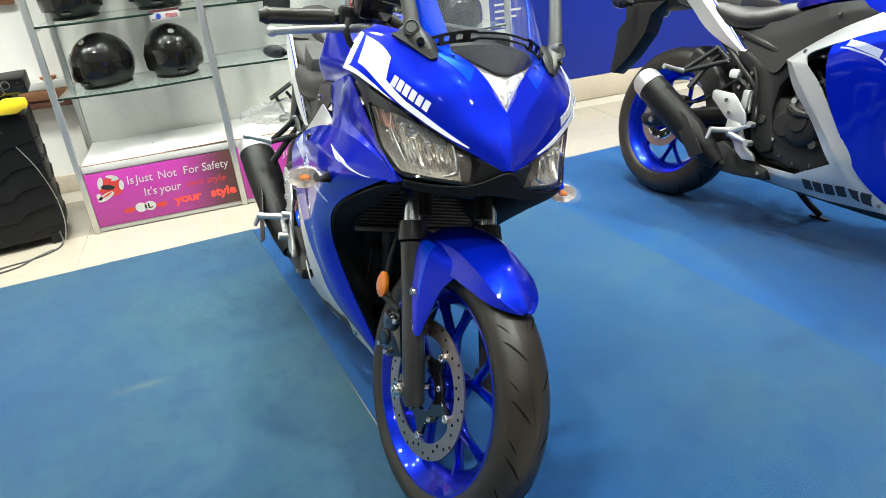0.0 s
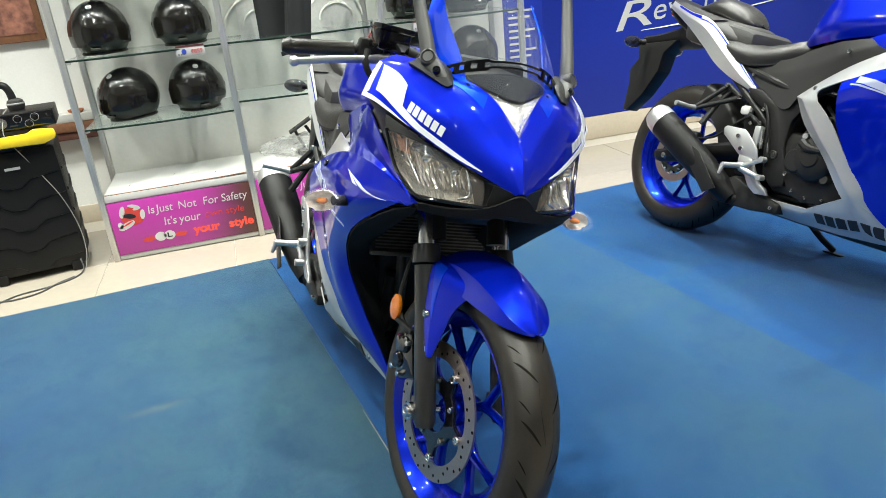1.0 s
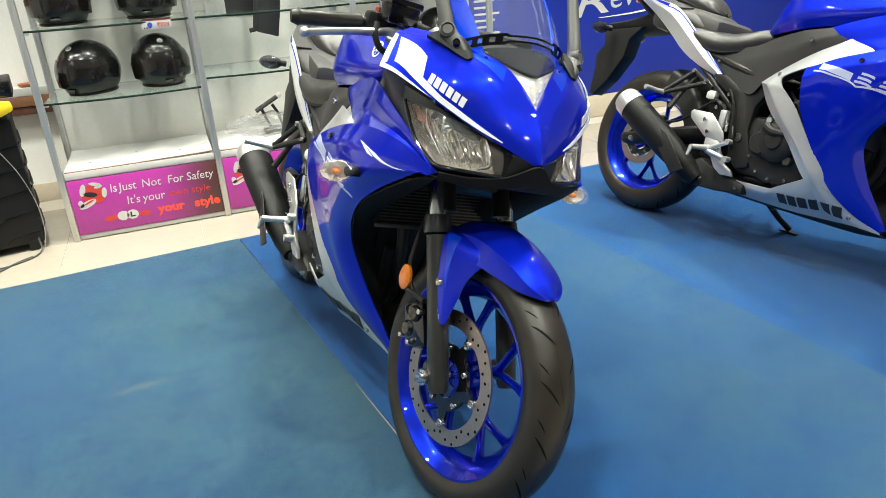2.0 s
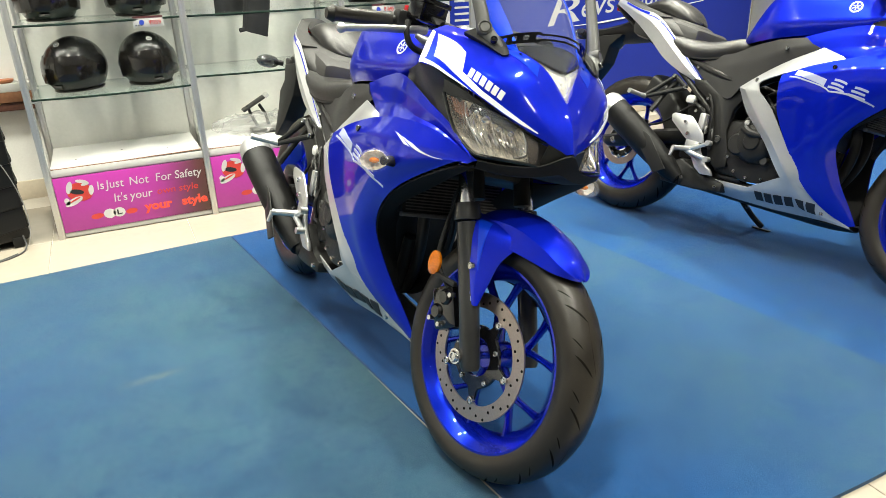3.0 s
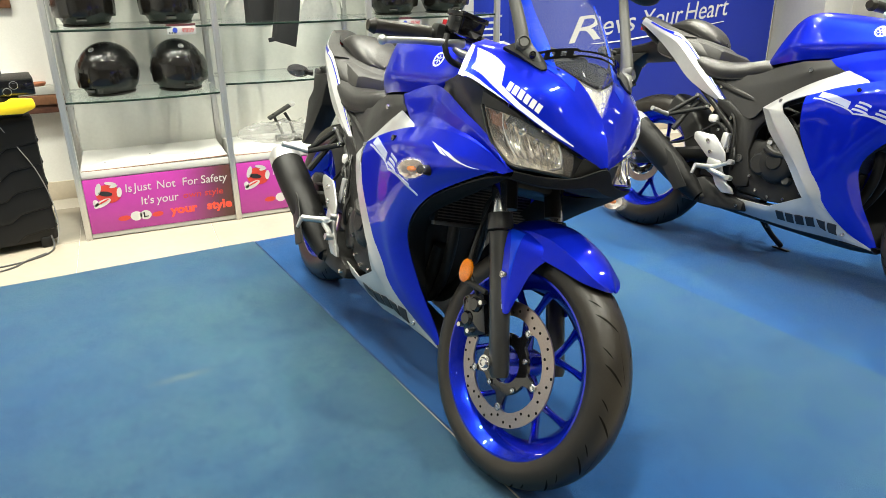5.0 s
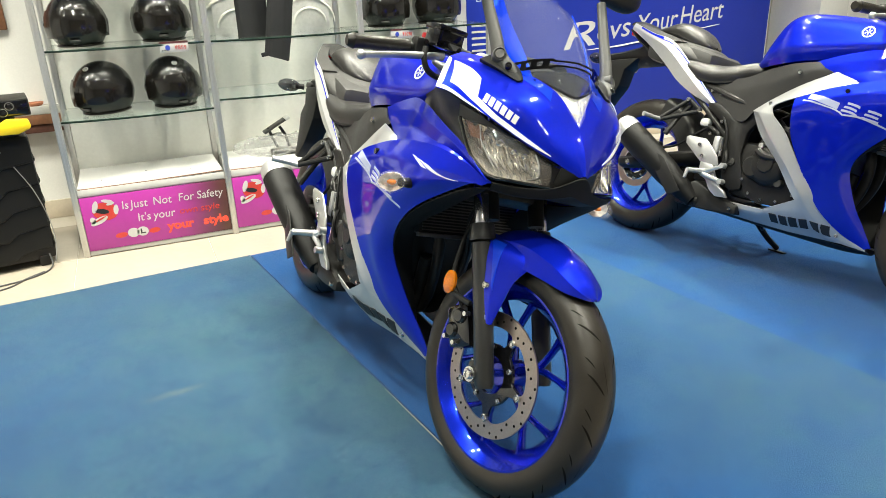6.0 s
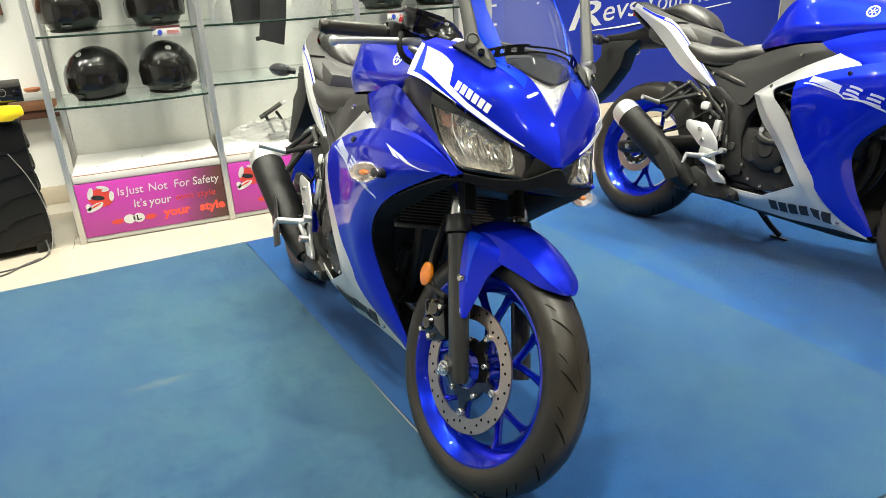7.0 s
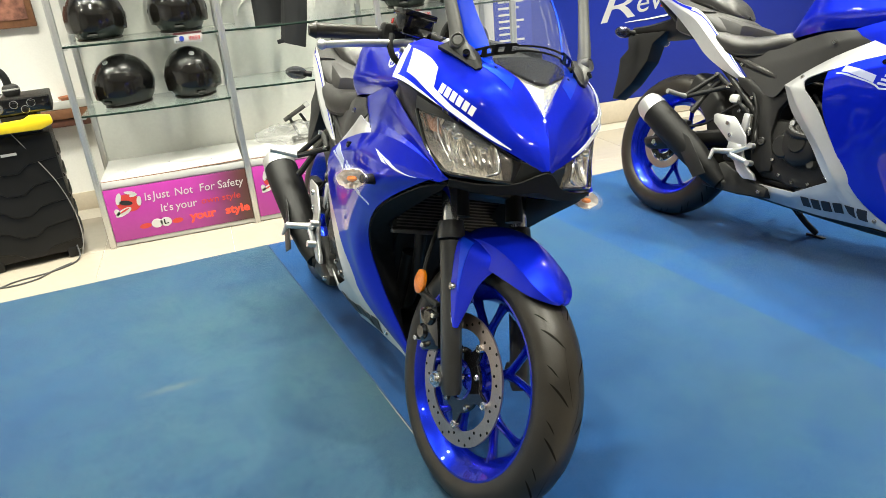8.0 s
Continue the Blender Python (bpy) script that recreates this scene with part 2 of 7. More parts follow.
def join(bm, own, m=None):
    if m is not None:
        bmesh.ops.transform(own, matrix=m, verts=own.verts[:])
    if bm is None:
        return own
    me = bpy.data.meshes.new("tmp")
    own.to_mesh(me)
    own.free()
    bm.from_mesh(me)
    bpy.data.meshes.remove(me)
    return bm


def spline(points, n=8):
    """Catmull-Rom through the points."""
    p = [Vector(q) for q in points]
    if len(p) < 3:
        return p
    p = [2 * p[0] - p[1]] + p + [2 * p[-1] - p[-2]]
    out = []
    for i in range(1, len(p) - 2):
        for k in range(n):
            t = k / n
            out.append(0.5 * ((2 * p[i]) + (p[i + 1] - p[i - 1]) * t + (2 * p[i - 1] - 5 * p[i] + 4 * p[i + 1] - p[i + 2]) * t * t
                              + (3 * p[i] - p[i - 1] - 3 * p[i + 1] + p[i + 2]) * t ** 3))
    out.append(p[-2])
    return out


def tube(points, r, n=12, bm=None, smooth=8, flat=1.0):
    """A round bar along the points; r is one radius or one a point."""
    pts = spline(points, smooth) if smooth and len(points) > 2 else [Vector(q) for q in points]
    rs = r if isinstance(r, (list, tuple)) else [r]
    own = bmesh.new()
    rings = []
    t0 = (pts[1] - pts[0]).normalized()
    side = t0.orthogonal().normalized()
    for i, p in enumerate(pts):
        t = (pts[min(i + 1, len(pts) - 1)] - pts[max(i - 1, 0)]).normalized()
        side = (side - t * side.dot(t)).normalized()
        up = t.cross(side)
        f = i / (len(pts) - 1) * (len(rs) - 1)
        k = min(int(f), len(rs) - 2) if len(rs) > 1 else 0
        rad = rs[k] + (rs[k + 1] - rs[k]) * (f - k) if len(rs) > 1 else rs[0]
        rings.append([own.verts.new(p + (side * math.cos(a) + up * math.sin(a) * flat) * rad) for a in (2 * math.pi * j / n for j in range(n))])
    for a, b in zip(rings, rings[1:]):
        for j in range(n):
            own.faces.new((a[j], a[(j + 1) % n], b[(j + 1) % n], b[j]))
    own.faces.new(rings[0][::-1])
    own.faces.new(rings[-1])
    return join(bm, own)


def lathe(profile, n=32, bm=None, at=(0, 0, 0), axis="y", closed=False):
    """Turns (radius, along) pairs round an axis."""
    own = bmesh.new()
    rings = []
    for j in range(n):
        a = 2 * math.pi * j / n
        c, s = math.cos(a), math.sin(a)
        ring = []
        for r, h in profile:
            q = {"y": (r * c, h, r * s), "x": (h, r * c, r * s), "z": (r * c, r * s, h)}[axis]
            ring.append(own.verts.new(Vector(q) + Vector(at)))
        rings.append(ring)
    k = len(profile)
    for j in range(n):
        a, b = rings[j], rings[(j + 1) % n]
        for i in range(k if closed else k - 1):
            own.faces.new((a[i], b[i], b[(i + 1) % k], a[(i + 1) % k]))
    bmesh.ops.remove_doubles(own, verts=own.verts[:], dist=1e-6)
    return join(bm, own)


def prism(outline, depth, bevel=0.002, bm=None, m=None):
    """An outline in x, z pushed through y by depth."""
    own = bmesh.new()
    vs = [own.verts.new((x, 0, z)) for x, z in outline]
    f = own.faces.new(vs)
    r = bmesh.ops.extrude_face_region(own, geom=[f])
    bmesh.ops.translate(own, vec=(0, depth, 0), verts=[v for v in r["geom"] if isinstance(v, bmesh.types.BMVert)])
    if bevel:
        bmesh.ops.recalc_face_normals(own, faces=own.faces[:])
        bmesh.ops.bevel(own, geom=own.edges[:], offset=bevel, segments=2, affect="EDGES", profile=0.5)
    return join(bm, own, m)


class Surf:
    """A smooth sheet through a grid of points; rows and columns may be sharp."""

    def __init__(self, grid, sharp_u=(), sharp_v=()):
        self.g = [[Vector(p) for p in row] for row in grid]
        self.su, self.sv = set(sharp_u), set(sharp_v)
        self.nu, self.nv = len(grid) - 1, len(grid[0]) - 1

    @staticmethod
    def one(p, x, sharp):
        n = len(p) - 1
        i = min(max(int(x), 0), n - 1)
        t = x - i
        a, b = p[i], p[i + 1]
        before = p[i - 1] if i > 0 and i not in sharp else 2 * a - b
        after = p[i + 2] if i + 2 <= n and (i + 1) not in sharp else 2 * b - a
        return 0.5 * (2 * a + (b - before) * t + (2 * before - 5 * a + 4 * b - after) * t * t + (3 * a - before - 3 * b + after) * t ** 3)

    def at(self, u, v):
        return self.one([self.one(row, v, self.sv) for row in self.g], u, self.su)

    def normal(self, u, v):
        e = 0.02
        u0, u1, v0, v1 = max(u - e, 0), min(u + e, self.nu), max(v - e, 0), min(v + e, self.nv)
        n = (self.at(u1, v) - self.at(u0, v)).cross(self.at(u, v1) - self.at(u, v0))
        return n.normalized() if n.length > 1e-12 else Vector((0, -1, 0))

    def find(self, p):
        """The sheet's u, v nearest to a point."""
        p = Vector(p)
        best = min(((self.at(i / 6, j / 6) - p).length, i / 6, j / 6) for i in range(self.nu * 6 + 1) for j in range(self.nv * 6 + 1))
        u, v, step = best[1], best[2], 0.1
        for _ in range(12):
            c = [(min(max(u + a * step, 0), self.nu), min(max(v + b * step, 0), self.nv)) for a in (-1, 0, 1) for b in (-1, 0, 1)]
            u, v = min(c, key=lambda q: (self.at(*q) - p).length)
            step *= 0.65
        return u, v

    def mesh(self, thick=0.004, n=5, out=1, bm=None):
        own = bmesh.new()
        us = [i / n for i in range(self.nu * n + 1)]
        vs = [j / n for j in range(self.nv * n + 1)]
        top = [[own.verts.new(self.at(u, v)) for v in vs] for u in us]
        low = [[own.verts.new(self.at(u, v) - self.normal(u, v) * thick * out) for v in vs] for u in us]
        a, b = len(us), len(vs)
        for i in range(a - 1):
            for j in range(b - 1):
                own.faces.new((top[i][j], top[i + 1][j], top[i + 1][j + 1], top[i][j + 1]))
                own.faces.new((low[i][j], low[i][j + 1], low[i + 1][j + 1], low[i + 1][j]))
        for i in range(a - 1):
            for j in (0, b - 1):
                own.faces.new((top[i][j], top[i + 1][j], low[i + 1][j], low[i][j]))
        for j in range(b - 1):
            for i in (0, a - 1):
                own.faces.new((top[i][j], top[i][j + 1], low[i][j + 1], low[i][j]))
        bmesh.ops.remove_doubles(own, verts=own.verts[:], dist=1e-5)
        return join(bm, own)

    def strip(self, a, b, out=1, lift=0.0012, bm=None):
        """A thin sticker between two lines given in the sheet's u, v."""
        own = bmesh.new()
        prev = None
        for p, q in zip(a, b):
            cur = []
            for k in range(4):
                u, v = p[0] + (q[0] - p[0]) * k / 3, p[1] + (q[1] - p[1]) * k / 3
                cur.append(own.verts.new(self.at(u, v) + self.normal(u, v) * out * lift))
            if prev:
                for k in range(3):
                    own.faces.new((prev[k], cur[k], cur[k + 1], prev[k + 1]))
            prev = cur
        return join(bm, own)

    def patch(self, corners, out=1, lift=0.0012, n=8, bm=None):
        """A thin sticker with four corners (points near the sheet) laid on it."""
        q = [self.find(c) for c in corners]
        own = bmesh.new()
        rows, low = [], []
        for i in range(n + 1):
            a, b = i / n, []
            c = []
            for j in range(n + 1):
                t = j / n
                u = (q[0][0] * (1 - t) + q[1][0] * t) * (1 - a) + (q[3][0] * (1 - t) + q[2][0] * t) * a
                v = (q[0][1] * (1 - t) + q[1][1] * t) * (1 - a) + (q[3][1] * (1 - t) + q[2][1] * t) * a
                p, nn = self.at(u, v), self.normal(u, v) * out
                b.append(own.verts.new(p + nn * lift))
                c.append(own.verts.new(p - nn * 0.0005))
            rows.append(b)
            low.append(c)
        for i in range(n):
            for j in range(n):
                own.faces.new((rows[i][j], rows[i + 1][j], rows[i + 1][j + 1], rows[i][j + 1]))
        for i in range(n):
            for j in (0, n):
                own.faces.new((rows[i][j], rows[i + 1][j], low[i + 1][j], low[i][j]))
                own.faces.new((rows[j][i], rows[j][i + 1], low[j][i + 1], low[j][i]))
        return join(bm, own)


def mirror(bm):
    """The same shape on the other side of the bike."""
    return mapped(bm.copy(), lambda c: Vector((c.x, -c.y, c.z)))


def bolt(name, p, axis, r, mat, parent, h=0.005):
    own = lathe([(0, h), (r * 0.45, h), (r * 0.5, h * 0.6), (r * 0.62, h * 0.6), (r * 0.7, h), (r * 0.92, h), (r, h * 0.7), (r, -h), (0, -h)], 12, axis="z")
    m = Matrix.Translation(p) @ Vector(axis).to_track_quat("Z", "Y").to_matrix().to_4x4()
    return part(name, join(None, own, m), mat, parent)


# ---- the room ----
FLOOR = 0.008          # top of the carpet; the tiles lie at 0
X0, X1, Y0, Y1 = -3.2, 5.6, -3.4, 4.02


def structure(name, bm, mat, label, sharp=35):
    return tagged(part(name, bm, mat, None, label, sharp), label, name.split("_")[0], kind="structure")


floor = structure("floor", box((X0, Y0, -0.12), (X1, Y1, -0.003), 0), GROUT, "cream ceramic tile floor with thin joints")
structure("wall_north", box((X0 - 0.15, Y1, -0.12), (X1 + 0.15, Y1 + 0.15, CEIL + 0.1), 0), WALL, "white painted back wall")
# added out of view: its grey sets fill and reflections on the bikes' fronts
structure("wall_south", box((X0 - 0.15, Y0 - 0.15, -0.12), (X1 + 0.15, Y0, CEIL + 0.1), 0), DIM, "unseen grey wall behind the visitor, toned to set the fill light")
structure("wall_west", box((X0 - 0.15, Y0, -0.12), (X0, Y1, CEIL + 0.1), 0), WALL, "white painted side wall")
structure("wall_east", box((X1, Y0, -0.12), (X1 + 0.15, Y1, CEIL + 0.1), 0), WALL, "white painted side wall")
structure("ceiling", box((X0, Y0, CEIL), (X1, Y1, CEIL + 0.1), 0), CEILING, "white flat ceiling")
structure("baseboard", box((X0, Y1 - 0.012, -0.003), (X1, Y1, 0.10), 0.003), SKIRT, "cream tiled skirting along the back wall")
structure("column", box((4.36, 3.55, -0.003), (4.66, Y1 - 0.013, CEIL), 0.006), LAMINATE, "white pilaster beside the blue board")


def downlight():
    t = thing("downlight", "round recessed ceiling downlight, lit", "ceiling light", group="ceiling downlights")
    part("trim_ring", lathe([(0.055, 0.0), (0.075, -0.006), (0.082, 0.0), (0.075, 0.012), (0.055, 0.012)], 28, axis="z", closed=True), ALU, t)
    part("lamp", lathe([(0, 0.002), (0.054, 0.002), (0.054, 0.010), (0, 0.010)], 24, axis="z"), LAMPGLOW, t)
    return t


first = None
for i, (x, y, k) in enumerate(LAMPS):
    at = pose(x, y, CEIL - 0.013)
    if first is None:
        first = downlight()
        first.matrix_basis = at
    else:
        copy_thing(first, at)
    lamp = bpy.data.lights.new("downlight_beam", "AREA")
    lamp.shape, lamp.size, lamp.energy, lamp.color, lamp.spread = "DISK", 0.11, LAMP_POWER * k, (1.0, 0.94, 0.85), radians(108)
    ob = new("downlight_beam", lamp)
    ob.matrix_basis = pose(x, y, CEIL - 0.03)

# ---- carpet strips, laid a few degrees askew ----


def strip(name, corners, label, mat=None, top_at=FLOOR):
    """A strip of needle-felt carpet, slightly wavy, with its cut edge."""
    own = bmesh.new()
    n, m = 14, 28
    a, b, c, d = [Vector((*q, 0)) for q in corners]
    top = []
    for i in range(n + 1):
        u = i / n
        row = []
        for j in range(m + 1):
            v = j / m
            p = a.lerp(b, u).lerp(d.lerp(c, u), v)
            z = top_at - 0.0005 + 0.0012 * noise.noise(Vector((p.x * 2.1, p.y * 2.1, 0.3)))
            edge = i in (0, n) or j in (0, m)
            p += Vector((noise.noise(p * 5) * 0.003, noise.noise(p * 5 + Vector((7, 0, 0))) * 0.003, 0)) if edge else Vector()
            row.append(own.verts.new((p.x, p.y, z)))
        top.append(row)
    for i in range(n):
        for j in range(m):
            own.faces.new((top[i][j], top[i + 1][j], top[i + 1][j + 1], top[i][j + 1]))
    ring = [e for e in own.edges if len(e.link_faces) == 1]
    r = bmesh.ops.extrude_edge_only(own, edges=ring)
    for v in [g for g in r["geom"] if isinstance(g, bmesh.types.BMVert)]:
        v.co.z = -0.002
    return tagged(part(name, own, mat or CARPET, None, label), label, "carpet", "carpet strips")


def seam(x0, y):
    return x0 + (2.82 - y) * 0.132


worn = strip("carpet", [(-2.9, 2.63), (seam(-0.0470, 2.84), 2.845), (seam(-0.0470, -1.2), -1.2), (-2.9, -1.4)], "worn blue felt carpet strip on the tiles", CARPET_WORN, 0.003)
part("pale_edge", tube([(seam(-0.0525, y), y, 0.0048) for y in (1.45, 1.3, 1.1, 0.9, 0.6, 0.44)], [0.0004, 0.0016, 0.0021, 0.0021, 0.0021, 0.0018], 6), PALE_CABLE, worn, "pale backing showing at the cut edge")
strip("carpet", [(seam(-0.05, 2.81), 2.815), (seam(1.187, 2.86), 2.90), (seam(1.216, 0.445), 0.447), (seam(-0.05, 0.435), 0.437)], "worn blue felt carpet strip under the motorcycle", CARPET_MID, 0.012)
strip("carpet", [(seam(1.190, 2.86), 2.90), (4.2, 3.10), (4.3, 0.685), (seam(1.2168, 0.445), 0.447)], "blue felt carpet strip beside its neighbour")


# ---- the motorcycle: x ahead from the front axle, y to its left, z up from the ground ----
RAKE, TRAIL, STEER = radians(25), 0.095, radians(9.2)
AXIS_AT, AXIS = Vector((TRAIL, 0, 0)), Vector((-math.sin(RAKE), 0, math.cos(RAKE)))
TURNED = Matrix.Translation(AXIS_AT) @ Matrix.Rotation(STEER, 4, AXIS) @ Matrix.Translation(-AXIS_AT)
FR, FX, FZ = 0.293, 0.0, 0.293
RR, RX, RZ = 0.314, -1.38, 0.314


def turned(bm):
    bmesh.ops.transform(bm, matrix=TURNED, verts=bm.verts[:])
    return bm


def tyre_profile(r, w, rim):
    """Half-round section of a tyre, from bead to bead."""
    pts = [(rim - 0.006, -w * 0.38), (rim + 0.004, -w * 0.435), (rim + 0.014, -w * 0.475)]
    for k in range(13):
        a = math.pi * (k / 12) - math.pi / 2
        pts.append((r - w * 0.42 + w * 0.42 * math.cos(a) ** 0.9 if abs(math.cos(a)) > 1e-6 else r - w * 0.42, w * 0.5 * math.sin(a)))
    pts += [(rim + 0.014, w * 0.475), (rim + 0.004, w * 0.435), (rim - 0.006, w * 0.38)]
    return pts


def grooves(r, w, bm=None, n=16):
    """Slanting sipes in the tread, and long curved ones, laid in as thin dark inlays."""
    own = bmesh.new()

    def skin(ang, y):
        s = max(-1, min(1, 2 * y / w))
        rad = r - w * 0.42 + w * 0.42 * max(0.0, math.cos(math.asin(s))) ** 0.9 + 0.0006
        return Vector((rad * math.cos(ang), y, rad * math.sin(ang)))

    def strip(track, half):
        prev = None
        for k, (a, y) in enumerate(track):
            d = half * (1 - abs(2 * k / (len(track) - 1) - 1) ** 3 * 0.8)
            cur = (own.verts.new(skin(a - d, y)), own.verts.new(skin(a + d, y)))
            if prev:
                own.faces.new((prev[0], prev[1], cur[1], cur[0]))
            prev = cur
    for i in range(n):
        a0 = 2 * math.pi * i / n
        for s in (1, -1):
            a1 = a0 + (0 if s > 0 else math.pi / n)
            strip([(a1 + 0.16 * t, s * w * (0.12 + 0.30 * t)) for t in (k / 6 for k in range(7))], 0.013)
            strip([(a1 + 0.20 + 0.09 * t, s * w * (0.30 + 0.13 * t)) for t in (k / 4 for k in range(5))], 0.009)
            if i % 2 == 0:
                strip([(a1 + 0.42 * t, s * w * (0.03 + 0.10 * math.sin(t * 2.4))) for t in (k / 10 for k in range(11))], 0.011)
    return join(bm, own)


def wheel(bike, name, x, z, r, w, steer, spin=0.0):
    """A cast wheel: rim with Y spokes, tyre, valve."""
    move = Matrix.Translation((x, 0, z)) @ Matrix.Rotation(spin, 4, "Y")
    rim = 0.222
    hw = w * 0.43
    bm = lathe([(rim + 0.010, -hw), (rim + 0.010, -hw + 0.004), (rim - 0.004, -hw + 0.010), (rim - 0.020, -hw * 0.6), (rim - 0.034, -hw * 0.25), (rim - 0.034, hw * 0.25),
                (rim - 0.020, hw * 0.6), (rim - 0.004, hw - 0.010), (rim + 0.010, hw - 0.004), (rim + 0.010, hw), (rim - 0.002, hw), (rim - 0.014, hw - 0.010),
                (rim - 0.036, hw * 0.35), (rim - 0.044, 0), (rim - 0.036, -hw * 0.35), (rim - 0.014, -hw + 0.010), (rim - 0.002, -hw)], 72, closed=True)
    spokes = []
    for k in range(5):
        a = 2 * math.pi * k / 5
        for s in (1, -1):
            b = a + s * 0.30
            # a short stem that forks into two thin arms, deeper than they are wide
            pts = [(0.030 * math.cos(a), 0, 0.030 * math.sin(a)), (0.080 * math.cos(a + s * 0.02), 0, 0.080 * math.sin(a + s * 0.02)),
                   (0.108 * math.cos(a + s * 0.08), 0, 0.108 * math.sin(a + s * 0.08)), (0.150 * math.cos(a + s * 0.22), 0, 0.150 * math.sin(a + s * 0.22)), (0.186 * math.cos(b), 0, 0.186 * math.sin(b))]
            sk = tube(pts, [0.0125, 0.0110, 0.0090, 0.0072, 0.0072, 0.0100], 10, None, 5)
            spokes.append(mapped(sk, lambda c: Vector((c.x, c.y * 1.7, c.z))))
    join(None, bm, move)
    fix = turned if steer else (lambda b: b)
    hub = part(name, fix(bm), RIM_BLUE, bike, "blue enamelled cast wheel with forked spokes")
    part("hub", fix(join(None, lathe([(0, -0.042), (0.026, -0.042), (0.034, -0.032), (0.038, -0.018), (0.038, 0.018), (0.034, 0.032), (0.026, 0.042), (0, 0.042)], 28), move)), RIM_BLUE, hub)
    for sk in spokes:
        part("spoke", fix(join(None, sk, move)), RIM_BLUE, hub)
    ty = lathe(tyre_profile(r, w, rim), 96)
    join(None, ty, move)
    tyre = part("tyre", fix(ty), RUBBER, hub, "black rubber tyre with slanting tread grooves", 60)
    g = join(None, grooves(r, w), move)
    tagged(part("tread_groove", fix(g), GROOVE, hub), kind="stuff")
    va = tube([(0.0, 0.004, 0.182), (0, 0.012, 0.165), (0, 0.02, 0.150)], 0.0042, 8)
    join(None, va, move @ Matrix.Rotation(radians(-75), 4, "Y"))
    part("valve_stem", fix(va), BLACK, hub)
    return hub, move, fix


def brake_disc(bike, move, fix, y, ro, ri, rb, n_bolt=5, holes=True, spin=0.0):
    """A drilled disc on a spider with floating bolts."""
    move = move @ Matrix.Rotation(spin, 4, "Y")
    own = bmesh.new()
    n = 90
    grid = []
    for j in range(n):
        a = 2 * math.pi * j / n
        lug = 0.010 * max(0.0, math.cos(n_bolt * a)) ** 6
        grid.append([own.verts.new((rad * math.cos(a), yy, rad * math.sin(a))) for rad, yy in ((ri - lug, y - 0.0022), (ro, y - 0.0022), (ro, y + 0.0022), (ri - lug, y + 0.0022))])
    for j in range(n):
        a, b = grid[j], grid[(j + 1) % n]
        for i in range(4):
            own.faces.new((a[i], b[i], b[(i + 1) % 4], a[(i + 1) % 4]))
    join(None, own, move)
    disc = part("brake_disc", fix(own), DISC, bike, "drilled steel brake disc")
    if holes:
        hb = bmesh.new()
        for k in range(40):
            a = 2 * math.pi * k / 40
            rad = ri + (ro - ri) * (0.25, 0.62, 0.85, 0.45)[k % 4]
            lathe([(0.0036, y - 0.0026), (0.0036, y + 0.0026), (0, y + 0.0026), (0, y - 0.0026), (0.0036, y - 0.0026)], 8, hb, (rad * math.cos(a), 0, rad * math.sin(a)))
        join(None, hb, move)
        tagged(part("disc_hole", fix(hb), GROOVE, disc), kind="stuff")
    sp = bmesh.new()
    ring = []
    for j in range(100):
        a = 2 * math.pi * j / 100
        k = max(0.0, math.cos(n_bolt * a)) ** 1.6
        rad = 0.074 + (rb + 0.009 - 0.074) * k ** 3
        ring.append([sp.verts.new((q * math.cos(a), yy, q * math.sin(a))) for q, yy in ((0.046, y - 0.005), (rad - 0.002, y - 0.005), (rad, y - 0.003), (rad, y + 0.003), (rad - 0.002, y + 0.005), (0.046, y + 0.005))])
    for j in range(100):
        a, b = ring[j], ring[(j + 1) % 100]
        for i in range(6):
            sp.faces.new((a[i], b[i], b[(i + 1) % 6], a[(i + 1) % 6]))
    join(None, sp, move)
    part("disc_carrier", fix(sp), GLOSS, disc, "black disc carrier")
    side = -1 if y < 0 else 1
    for k in range(n_bolt):
        a = 2 * math.pi * k / n_bolt
        for rad, rr, off in ((rb, 0.0095, 0.0), (0.066, 0.0068, 0.62)):
            bm = lathe([(0, side * 0.007), (rr * 0.4, side * 0.007), (rr * 0.5, side * 0.004), (rr * 0.7, side * 0.004), (rr * 0.8, side * 0.0075), (rr, side * 0.006), (rr, -side * 0.004), (0, -side * 0.004)], 14)
            join(None, bm, move @ Matrix.Translation((rad * math.cos(a + off), y + side * 0.003, rad * math.sin(a + off))))
            part("bolt", fix(bm), CHROME, disc)
    return disc


